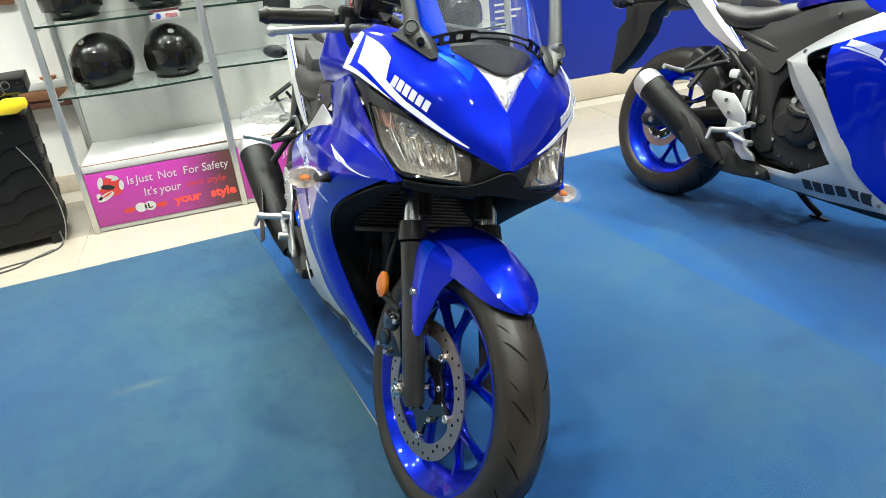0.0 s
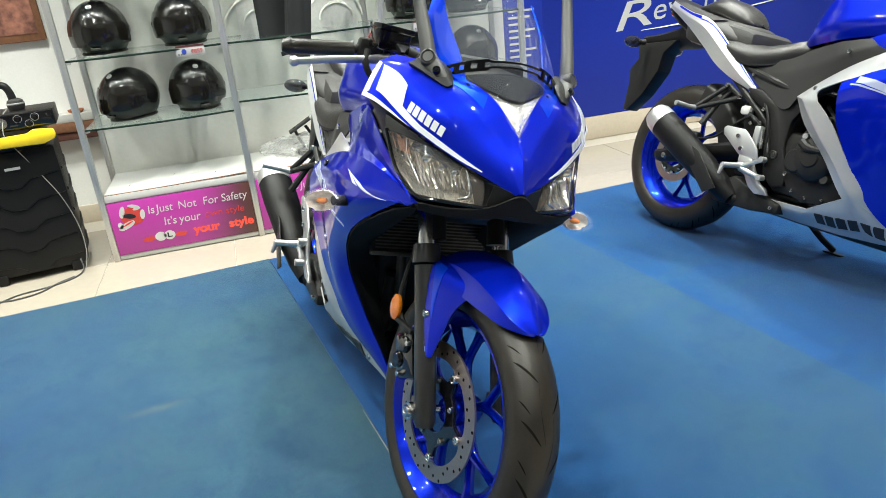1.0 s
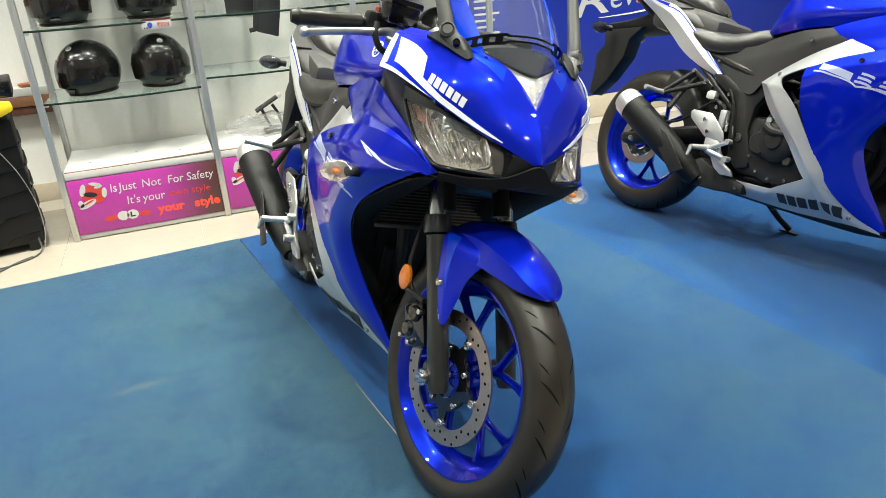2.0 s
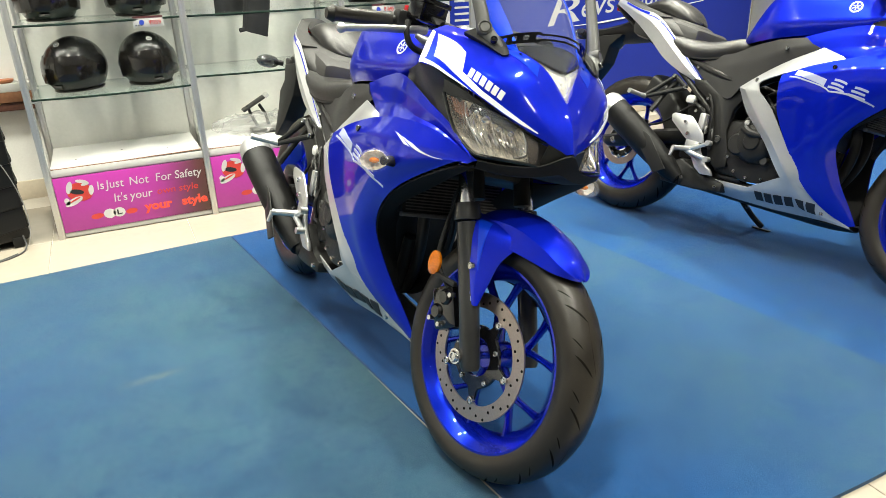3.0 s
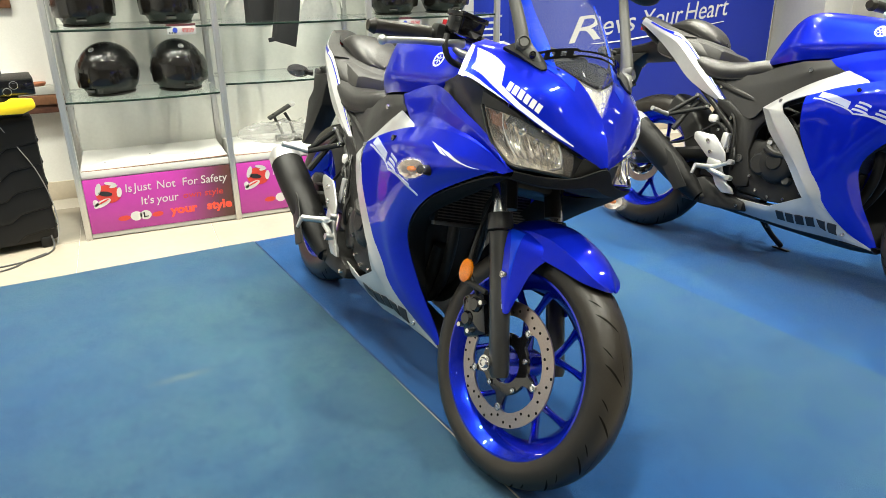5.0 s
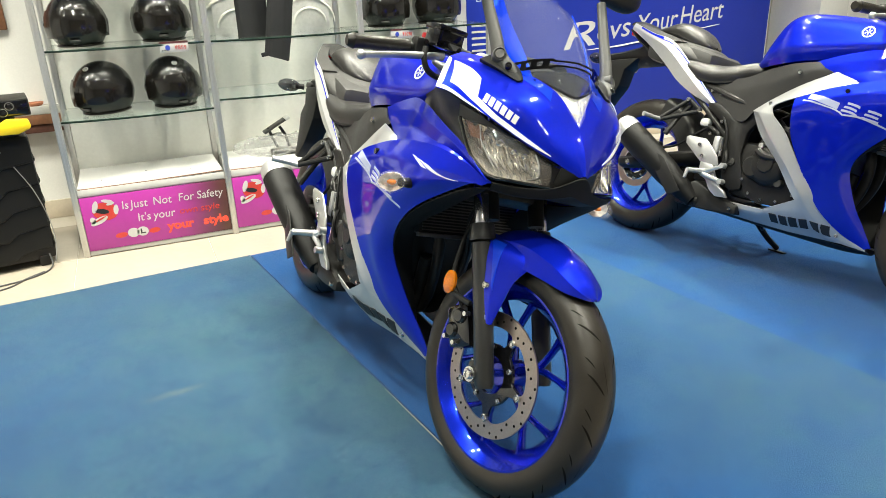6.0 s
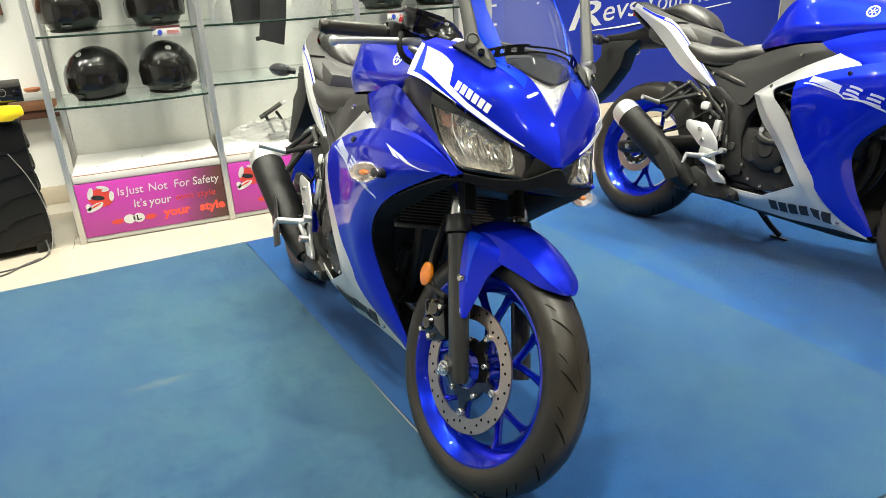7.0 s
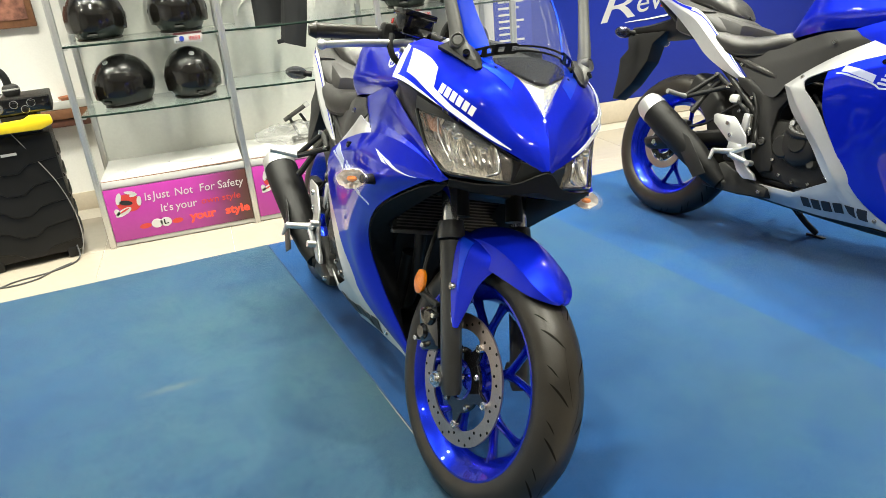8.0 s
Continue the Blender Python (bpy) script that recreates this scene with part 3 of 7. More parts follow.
def front_end(bike):
    hub, move, fix = wheel(bike, "front_wheel", FX, FZ, FR, 0.112, True, radians(39))
    brake_disc(bike, move, fix, -0.062, 0.149, 0.114, 0.103, spin=radians(-34))
    ax = lathe([(0, -0.134), (0.006, -0.134), (0.007, -0.137), (0.011, -0.137), (0.013, -0.134), (0.013, -0.129), (0.018, -0.129), (0.018, -0.118), (0.009, -0.118), (0.009, 0.112), (0.013, 0.112), (0.013, 0.120), (0, 0.120)], 20, at=(FX - 0.006, 0, FZ))
    part("axle", turned(ax), CHROME, hub, "bright steel wheel axle")
    # fork legs: black sliders, bright tubes, dust boots, top clamps
    up = AXIS
    for s in (-1, 1):
        foot = Vector((FX + 0.014, s * 0.098, FZ)) - up * 0.026
        leg = tube([foot, foot + up * 0.012, foot + up * 0.16, foot + up * 0.30, foot + up * 0.34], [0.019, 0.0235, 0.0240, 0.0255, 0.0265], 20, smooth=0)
        tube([foot + up * 0.345, foot + up * 0.352, foot + up * 0.385], [0.031, 0.0325, 0.029], 20, leg, 0)
        box((-0.026, -0.012, -0.02), (0.02, 0.012, 0.022), 0.006, b := bmesh.new())
        join(leg, b, Matrix.Translation(Vector((FX - 0.012, s * 0.098, FZ))))
        ob = part("fork_leg", turned(leg), FORK, bike, "black painted fork leg")
        st = tube([foot + up * 0.38, foot + up * 0.70], 0.0205, 20, smooth=0)
        part("fork_tube", turned(st), CHROME, ob, "bright steel fork tube")
        gd = tube([foot + up * 0.40 + Vector((0.010, -s * 0.020, 0)), foot + up * 0.58 + Vector((0.010, -s * 0.020, 0))], [0.021, 0.019], 14, smooth=0)
        part("fork_guard", turned(gd), BLACK, ob)
        # amber side reflector on a bracket
        c = Vector((FX - 0.168, s * 0.121, 0.460))
        rf = lathe([(0, -0.006), (0.014, -0.006), (0.019, -0.002), (0.019, 0.004), (0, 0.006)], 24)
        mapped(rf, lambda v: Vector((v.x * 1.15, s * -v.y, v.z * 1.55)) + c)
        r = part("side_reflector", turned(rf), AMBER, ob, "oval amber side reflector")
        bk = box((c.x - 0.004, min(c.y, s * 0.108), c.z - 0.030), (c.x + 0.085, max(c.y, s * 0.108), c.z - 0.018), 0.003)
        part("bracket", turned(bk), BLACK, ob)
        top = foot + up * 0.72
        cl = tube([top - up * 0.02, top + up * 0.025], 0.03, 16, smooth=0)
        part("fork_cap", turned(cl), ALLOY, ob)
    yo = box((-0.03, -0.115, -0.018), (0.045, 0.115, 0.018), 0.012)
    join(None, yo, Matrix.Translation(Vector((FX - 0.012, 0, FZ)) + up * 0.43) @ Matrix.Rotation(-RAKE, 4, "Y"))
    part("lower_yoke", turned(yo), BLACK, bike)
    # caliper behind the right leg, with its hose
    cp = box((-0.045, -0.030, -0.055), (0.035, 0.026, 0.050), 0.012)
    join(None, cp, Matrix.Translation((-0.108, -0.078, 0.372)) @ Matrix.Rotation(radians(-28), 4, "Y"))
    for q in ((-0.110, -0.112, 0.395), (-0.126, -0.110, 0.352)):
        lathe([(0, -0.006), (0.014, -0.006), (0.019, 0.0), (0.019, 0.02), (0, 0.02)], 16, cp, q)
    cal = part("brake_caliper", turned(cp), GLOSS, bike, "black two-piston brake caliper")
    for q in ((-0.085, -0.118, 0.41), (-0.14, -0.112, 0.33), (-0.10, -0.116, 0.33)):
        b = lathe([(0, -0.005), (0.006, -0.005), (0.0075, 0), (0.0075, 0.01), (0, 0.01)], 10, at=q)
        part("bolt", turned(b), CHROME, cal)
    ho = tube([(-0.115, -0.10, 0.41), (-0.165, -0.115, 0.47), (-0.185, -0.10, 0.56), (-0.20, -0.07, 0.66), (-0.26, -0.03, 0.78)], 0.0055, 8)
    part("brake_hose", turned(ho), BLACK, cal)
    # mudguard: an arched shell with a pointed nose, and a blade down each fork leg
    rows = []
    for deg, w, rise, drop in ((56.5, 0.007, 0.014, 0.002), (58.5, 0.030, 0.018, 0.012), (64, 0.054, 0.026, 0.034), (74, 0.069, 0.036, 0.056), (88, 0.077, 0.045, 0.072), (100, 0.080, 0.050, 0.078), (110, 0.078, 0.048, 0.070), (116, 0.072, 0.040, 0.055)):
        a = radians(deg)
        d = Vector((math.cos(a), 0, math.sin(a)))
        c = Vector((FX, 0, FZ))
        rows.append([c + d * (FR + rise - drop) + Vector((0, -w, 0)), c + d * (FR + rise - drop * 0.35) + Vector((0, -w * 0.88, 0)), c + d * (FR + rise - 0.003) + Vector((0, -w * 0.45, 0)),
                     c + d * (FR + rise + 0.003), c + d * (FR + rise - 0.003) + Vector((0, w * 0.45, 0)), c + d * (FR + rise - drop * 0.35) + Vector((0, w * 0.88, 0)), c + d * (FR + rise - drop) + Vector((0, w, 0))])
    fender = part("front_mudguard", turned(Surf(rows, sharp_v=(1, 5)).mesh(0.003, 5)), BLUE, bike, "glossy blue front mudguard")
    for s in (-1, 1):
        blade = Surf([[(-0.122, s * 0.062, 0.604), (-0.050, s * 0.050, 0.606), (0.020, s * 0.040, 0.600), (0.048, s * 0.040, 0.590)],
                      [(-0.098, s * 0.098, 0.585), (-0.048, s * 0.094, 0.588), (0.000, s * 0.080, 0.582), (0.034, s * 0.066, 0.574)],
                      [(-0.070, s * 0.112, 0.510), (-0.040, s * 0.109, 0.512), (-0.012, s * 0.096, 0.515), (0.006, s * 0.086, 0.524)],
                      [(-0.046, s * 0.113, 0.455), (-0.026, s * 0.110, 0.455), (-0.010, s * 0.101, 0.458), (-0.003, s * 0.095, 0.462)],
                      [(-0.024, s * 0.111, 0.416), (-0.016, s * 0.109, 0.413), (-0.010, s * 0.106, 0.414), (-0.007, s * 0.103, 0.416)]], sharp_v=(1, 2))
        part("mudguard_blade", turned(blade.mesh(0.004, 5, -s)), BLUE, fender)
        # a tapering patch of lighter blue laid on the upper blade
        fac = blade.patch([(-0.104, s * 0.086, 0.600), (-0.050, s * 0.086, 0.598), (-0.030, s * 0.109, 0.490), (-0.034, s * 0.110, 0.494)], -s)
        part("lighter_blue_patch", turned(fac), BLUE_LIGHT, fender)
        p = TURNED @ Vector((-0.050, s * 0.1145, 0.496))
        bolt("bolt", p, (0, s, 0), 0.0085, CHROME, fender)
        mk = bmesh.new()
        for k in range(3):
            blade.patch([(-0.046 + 0.007 * k, s * 0.114, 0.449 - 0.009 * k), (-0.040 + 0.007 * k, s * 0.114, 0.449 - 0.009 * k), (-0.036 + 0.007 * k, s * 0.114, 0.439 - 0.009 * k), (-0.042 + 0.007 * k, s * 0.114, 0.438 - 0.009 * k)], -s, n=2, bm=mk)
        part("marking", turned(mk), GREY_BLUE, fender)
    # clip-on bars, grips, levers, switch boxes, fluid pot
    for s in (-1, 1):
        a, b = Vector((-0.425, s * 0.10, 1.002)), Vector((-0.480, s * 0.366, 0.952))
        d = (b - a).normalized()
        bm = tube([a - d * 0.02, b], 0.011, 14, smooth=0)
        tube([(-0.345, s * 0.10, 0.990), a + d * 0.01], 0.016, 12, bm, 0)
        bar = part("handlebar", turned(bm), BLACK, bike, "black clip-on handlebar")
        g0 = a + d * 0.128
        gr = tube([g0, g0 + d * 0.004, b - d * 0.012, b - d * 0.004, b + d * 0.012], [0.020, 0.0172, 0.0172, 0.020, 0.013], 18, smooth=0)
        part("grip", turned(gr), RUBBER, bar, "black rubber grip")
        sw = box((-0.022, -0.03, -0.024), (0.022, 0.03, 0.024), 0.01)
        join(None, sw, Matrix.Translation(a + d * 0.088) @ Matrix.Rotation(math.atan2(d.y, d.x) - math.pi / 2, 4, "Z"))
        part("switch_box", turned(sw), BLACK, bar)
        l0 = a + d * 0.065 + Vector((0.055, 0, -0.014))
        lv = tube([l0, l0 + d * 0.05 + Vector((0.012, 0, -0.002)), l0 + d * 0.13 + Vector((0.010, 0, -0.006)), l0 + d * 0.205 + Vector((0.0, 0, -0.014))], [0.013, 0.0115, 0.010, 0.0092, 0.0088], 12, flat=0.8)
        e = l0 + d * 0.208 + Vector((0.0, 0, -0.014))
        bmesh.ops.create_icosphere(lv, subdivisions=2, radius=0.012, matrix=Matrix.Translation(e))
        part("lever", turned(lv), ALLOY, bar, "bright alloy ball-ended lever")
        ho = box((-0.02, -0.02, -0.012), (0.045, 0.02, 0.014), 0.007)
        join(None, ho, Matrix.Translation(a + d * 0.025))
        part("lever_bracket", turned(ho), BLACK, bar)
        if s < 0:
            pot = box((-0.030, -0.040, 0.0), (0.030, 0.040, 0.050), 0.007)
            box((-0.033, -0.043, 0.042), (0.033, 0.043, 0.056), 0.003, pot)
            join(None, pot, Matrix.Translation((-0.392, -0.163, 0.992)))
            part("brake_fluid_reservoir", turned(pot), GLOSS, bar)
            part("kill_switch", turned(join(None, box((-0.012, -0.012, -0.005), (0.012, 0.012, 0.010), 0.003), Matrix.Translation(a + d * 0.085 + Vector((0.004, 0, 0.027))))), RED, bar, "red switch")
            lp = tube([(-0.385, -0.215, 0.985), (-0.375, -0.218, 0.955), (-0.368, -0.200, 0.930), (-0.362, -0.160, 0.922), (-0.355, -0.100, 0.918)], 0.0075, 10)
            part("hose_loop", turned(lp), BLACK, bar, "black hose loop")
            part("clamp", turned(tube([(-0.378, -0.190, 0.958), (-0.372, -0.160, 0.952), (-0.368, -0.120, 0.956)], [0.006, 0.011, 0.006], 10)), ALLOY, bar, "bright clamp")
            bh = tube([a + d * 0.05 + Vector((0.03, 0, 0.005)), a + d * 0.02 + Vector((0.085, 0, -0.02)), a + Vector((0.07, 0.04, -0.09)), a + Vector((0.06, 0.07, -0.2))], 0.005, 8)
            part("hose", turned(bh), BLACK, bar)
    yk = box((-0.035, -0.125, -0.012), (0.035, 0.125, 0.012), 0.008)
    join(None, yk, Matrix.Translation((-0.315, 0, 0.985)) @ Matrix.Rotation(-RAKE, 4, "Y"))
    part("top_yoke", turned(yk), ALLOY, bike)


def letter_bars(surf, a, b, height, n, mat, parent, out=1, name="marking", lift=0.0012):
    """A row of plain slanted bars where a maker's name stands."""
    a, b, h = Vector(a), Vector(b), Vector(height)
    for k in range(n):
        p, q = a.lerp(b, k / n), a.lerp(b, (k + 0.76) / n)
        part(name, surf.patch([p, q, q + h, p + h], out, lift, n=3), mat, parent)


def nose(bike):
    """Upper cowl, lamps, chin, screen and mirrors."""
    half = [[(0.090, 0, 0.800), (0.088, -0.004, 0.799), (0.085, -0.008, 0.797), (0.083, -0.011, 0.795)],
            [(0.066, 0, 0.850), (0.066, -0.022, 0.842), (0.064, -0.040, 0.830), (0.060, -0.053, 0.815)],
            [(0.030, 0, 0.894), (0.034, -0.040, 0.889), (0.032, -0.085, 0.872), (0.020, -0.118, 0.846)],
            [(-0.020, -0.048, 0.962), (-0.008, -0.095, 0.945), (-0.020, -0.150, 0.925), (-0.050, -0.195, 0.892)],
            [(-0.085, -0.100, 0.992), (-0.075, -0.145, 0.980), (-0.082, -0.190, 0.952), (-0.100, -0.226, 0.912)],
            [(-0.150, -0.140, 1.008), (-0.140, -0.180, 0.998), (-0.128, -0.218, 0.965), (-0.130, -0.247, 0.925)],
            [(-0.215, -0.190, 1.014), (-0.206, -0.224, 1.000), (-0.186, -0.246, 0.968), (-0.166, -0.265, 0.930)]]
    right = Surf(half, sharp_v=(1,))
    left = Surf([[(x, -y, z) for x, y, z in row] for row in half], sharp_v=(1,))
    bm = right.mesh(0.004, 6, 1)
    cowl = part("upper_cowl", left.mesh(0.004, 6, -1, bm), BLUE, bike, "glossy blue upper cowl with white stripes")
    for s, sf in ((1, right), (-1, left)):
        o = s

        def P(x, y, z):
            return (x, s * y, z)
        # a four-cornered patch of lighter blue laid beside the screen foot
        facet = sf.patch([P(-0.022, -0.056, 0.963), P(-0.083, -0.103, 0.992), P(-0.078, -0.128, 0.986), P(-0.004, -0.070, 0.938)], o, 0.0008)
        part("lighter_blue_patch", facet, BLUE_LIGHT, cowl)
        st = sf.patch([P(-0.188, -0.218, 0.990), P(-0.098, -0.194, 0.964), P(-0.079, -0.204, 0.922), P(-0.146, -0.240, 0.946)], o)
        def band(pts, wid):
            for i in range(len(pts) - 1):
                a, b = pts[i], pts[i + 1]
                sf.patch([P(*a), P(*b), P(b[0] + wid[i + 1] * 0.25, b[1] + wid[i + 1] * 0.35, b[2] + wid[i + 1]), P(a[0] + wid[i] * 0.25, a[1] + wid[i] * 0.35, a[2] + wid[i])], o, n=5, bm=st)
        band([(-0.146, -0.240, 0.944), (-0.080, -0.210, 0.913), (-0.036, -0.181, 0.886), (0.002, -0.139, 0.860), (0.030, -0.100, 0.840), (0.048, -0.072, 0.829)], [0.006, 0.013, 0.010, 0.009, 0.006, 0.002])
        band([(-0.166, -0.264, 0.931), (-0.128, -0.244, 0.922), (-0.092, -0.222, 0.906), (-0.050, -0.194, 0.888)], [0.010, 0.008, 0.007, 0.003])
        sf.patch([P(-0.206, -0.226, 0.998), P(-0.196, -0.222, 0.996), P(-0.160, -0.250, 0.940), P(-0.167, -0.263, 0.932)], o, bm=st)
        part("white_stripe", st, WHITE, cowl, "white stripe sticker")
        letter_bars(sf, P(-0.066, -0.200, 0.920), P(0.000, -0.143, 0.881), (-0.004, s * 0.010, 0.016), 6, WHITE, cowl, o)
        bolt("bolt", P(-0.055, -0.088, 0.975), (0.5, -s * 0.3, 0.8), 0.005, GLOSS, cowl)
    # lamp units
    for s in (1, -1):
        def P(x, y, z):
            return (x, s * y, z)
        lens = Surf([[P(-0.108, -0.222, 0.876), P(-0.088, -0.213, 0.845), P(-0.064, -0.203, 0.808), P(-0.012, -0.178, 0.769)],
                     [P(-0.035, -0.176, 0.866), P(-0.012, -0.172, 0.834), P(0.006, -0.160, 0.799), P(0.022, -0.140, 0.768)],
                     [P(0.012, -0.116, 0.842), P(0.030, -0.112, 0.815), P(0.040, -0.102, 0.789), P(0.044, -0.090, 0.764)],
                     [P(0.046, -0.064, 0.812), P(0.052, -0.062, 0.798), P(0.055, -0.062, 0.780), P(0.055, -0.064, 0.765)]])
        lamp = part("headlight", lens.mesh(0.003, 6, -s), LENS, bike, "clear headlight with a chrome reflector")
        lamp.visible_shadow = False
        own = bmesh.new()
        rows = []
        for i in range(121):
            u = 3 * i / 120
            row = []
            for j in range(13):
                v = 3 * j / 12
                p = lens.at(u, v)
                deep = math.sin(math.pi * v / 3) ** 0.6 * math.sin(math.pi * min(1.0, u / 2.9)) ** 0.5
                flute = (0.0040 * math.sin(u * 21) + 0.0022 * math.sin(u * 47)) * deep * (1 if 0.5 < u < 2.1 and v > 0.9 else 0.15)
                row.append(own.verts.new(p + Vector((-0.006 - 0.050 * deep + flute, s * (0.004 + 0.030 * deep), 0))))
            rows.append(row)
        for i in range(120):
            for j in range(12):
                own.faces.new((rows[i][j], rows[i + 1][j], rows[i + 1][j + 1], rows[i][j + 1]))
        part("reflector", own, LAMPBOWL, lamp, "bright fluted lamp reflector")
        lip = tube([lens.at(2.42, 0.1) + Vector((-0.004, 0, 0)), lens.at(2.46, 1.2) + Vector((-0.004, 0, 0)), lens.at(2.30, 2.2) + Vector((-0.004, 0, 0)), lens.at(1.7, 2.75) + Vector((-0.004, 0, 0))], [0.002, 0.0032, 0.0036, 0.002], 8)
        part("reflector_lip", lip, CHROME, lamp, "bright reflector lip")
        hood = Surf([[lens.at(0.85 + 0.20 * a, 0.10 + (0.15 + 0.012 * a) * b) + Vector((-0.012 - 0.008 * b, s * 0.004, 0)) for b in range(4)] for a in range(8)])
        part("hood", hood.mesh(0.004, 3, -s), GLOSS, lamp, "black hood over the reflector")
        corner = Surf([[lens.at(0.12 + 0.17 * a, 0.15 + 0.3 * b) + Vector((-0.012, s * 0.006, 0)) for b in range(4)] for a in range(4)])
        part("corner_reflector", corner.mesh(0.003, 3, -s), COPPER, lamp, "brownish corner reflector")
        for k, (u, v, r) in enumerate(((1.25, 0.75, 0.010), (1.62, 0.95, 0.007), (2.0, 0.9, 0.0075), (1.0, 0.5, 0.006))):
            kn = bmesh.new()
            bmesh.ops.create_icosphere(kn, subdivisions=2, radius=1)
            c = lens.at(u, v) + Vector((-0.022, s * 0.006, 0))
            part("lamp_fitting", mapped(kn, lambda q: c + Vector((q.x * r * 0.6, q.y * r * 1.3, q.z * r))), CHROME, lamp)
        part("divider", tube([lens.at(0.62, 0.12) + Vector((-0.008, s * 0.004, 0)), lens.at(0.56, 1.2) + Vector((-0.016, s * 0.006, 0)), lens.at(0.60, 2.4) + Vector((-0.010, s * 0.004, 0))], 0.0022, 8), CHROME, lamp, "bright divider strip")
        cheek = Surf([[lens.at(2.43 + 0.18 * a, 0.10 + 0.93 * b) + Vector((-0.005, s * 0.003, 0)) for b in range(4)] for a in range(4)])
        part("cheek_lining", cheek.mesh(0.002, 3, -s), BROWN_GLOSS, lamp, "dark brown gloss lining beside the reflector")
        bez = tube([P(-0.108, -0.222, 0.876), P(-0.064, -0.203, 0.806), P(-0.012, -0.178, 0.768), P(0.022, -0.140, 0.766), P(0.055, -0.062, 0.763)], 0.004, 8)
        part("bezel", bez, GLOSS, lamp)
        sur = Surf([[P(-0.110, -0.226, 0.905), P(-0.055, -0.192, 0.884), P(0.016, -0.116, 0.840), P(0.060, -0.052, 0.812)],
                    [P(-0.110, -0.222, 0.874), P(-0.037, -0.174, 0.864), P(0.010, -0.114, 0.840), P(0.046, -0.062, 0.810)]])
        part("surround", sur.mesh(0.003, 5, s), GLOSS, lamp)
        inn = Surf([[P(0.046, -0.064, 0.812), P(0.052, -0.062, 0.790), P(0.055, -0.064, 0.765)], [P(0.070, -0.030, 0.800), P(0.066, -0.030, 0.785), P(0.062, -0.030, 0.764)]])
        part("inner_cheek", inn.mesh(0.003, 4, -s), GLOSS, lamp)
    vl = Surf([[(-0.068, -0.092, 0.984), (-0.034, -0.046, 0.967), (-0.012, 0, 0.953), (-0.034, 0.046, 0.967), (-0.068, 0.092, 0.984)],
               [(-0.006, -0.042, 0.941), (0.006, -0.021, 0.932), (0.014, 0, 0.924), (0.006, 0.021, 0.932), (-0.006, 0.042, 0.941)],
               [(0.030, -0.002, 0.893), (0.030, -0.001, 0.893), (0.030, 0, 0.893), (0.030, 0.001, 0.893), (0.030, 0.002, 0.893)]])
    pos = part("position_lamp", vl.mesh(0.002, 6, 1), LENS_CLEAR, bike, "clear wedge-shaped front lamp with a glittering reflector")
    pos.visible_shadow = False
    rnd = random.Random(9)
    own = bmesh.new()
    grid = [[own.verts.new(vl.at(2 * i / 14, 4 * j / 16) + Vector((-0.010 + 0.004 * rnd.random(), 0.002 * rnd.random(), -0.006 + 0.004 * rnd.random()))) for j in range(17)] for i in range(15)]
    for i in range(14):
        for j in range(16):
            own.faces.new((grid[i][j], grid[i + 1][j], grid[i + 1][j + 1], grid[i][j + 1]))
    part("reflector", own, REFLECTOR, pos, "faceted bright reflector", 4)
    # black chin below the lamps, sweeping back
    chin = Surf([[(-0.002, -0.172, 0.757), (0.030, -0.120, 0.756), (0.060, -0.054, 0.766), (0.086, 0, 0.796), (0.060, 0.054, 0.766), (0.030, 0.120, 0.756), (-0.002, 0.172, 0.757)],
                 [(-0.012, -0.168, 0.742), (0.022, -0.115, 0.738), (0.048, -0.050, 0.742), (0.062, 0, 0.752), (0.048, 0.050, 0.742), (0.022, 0.115, 0.738), (-0.012, 0.168, 0.742)],
                 [(-0.090, -0.150, 0.732), (-0.070, -0.100, 0.724), (-0.060, -0.050, 0.720), (-0.055, 0, 0.720), (-0.060, 0.050, 0.720), (-0.070, 0.100, 0.718), (-0.085, 0.152, 0.716)],
                 [(-0.200, -0.150, 0.745), (-0.200, -0.10, 0.742), (-0.2, -0.05, 0.738), (-0.2, 0, 0.735), (-0.2, 0.05, 0.73), (-0.195, 0.10, 0.715), (-0.2, 0.150, 0.700)]], sharp_u=(1,))
    part("chin_panel", chin.mesh(0.004, 5, -1), MATT, bike, "black panel below the headlights")
    part("chin_backing", box((-0.350, -0.150, 0.738), (-0.090, 0.150, 0.768), 0.010), MATT, bike)
    infill = Surf([[(0.066, -0.05, 0.81), (0.083, -0.008, 0.797), (0.084, 0.0, 0.797), (0.083, 0.008, 0.797), (0.066, 0.05, 0.81)],
                   [(0.056, -0.056, 0.766), (0.064, -0.02, 0.762), (0.066, 0, 0.760), (0.064, 0.02, 0.762), (0.056, 0.056, 0.766)]])
    part("nose_infill", infill.mesh(0.003, 4, 1), BLACK, bike)
    # black filler behind the cowl, above the lamps
    for s in (1, -1):
        fl = Surf([[(x, y * s, z) for x, y, z in row] for row in
                   [[(-0.410, -0.165, 0.893), (-0.300, -0.200, 0.916), (-0.164, -0.256, 0.930), (-0.100, -0.220, 0.906), (-0.056, -0.194, 0.886)],
                    [(-0.400, -0.165, 0.888), (-0.300, -0.192, 0.898), (-0.200, -0.222, 0.898), (-0.140, -0.206, 0.872), (-0.090, -0.196, 0.850)],
                    [(-0.370, -0.180, 0.876), (-0.300, -0.184, 0.860), (-0.210, -0.192, 0.842), (-0.150, -0.198, 0.828), (-0.100, -0.200, 0.806)]]])
        part("cowl_filler", fl.mesh(0.004, 5, s), PANEL_GREY, bike, "dark grey filler panel behind the cowl")
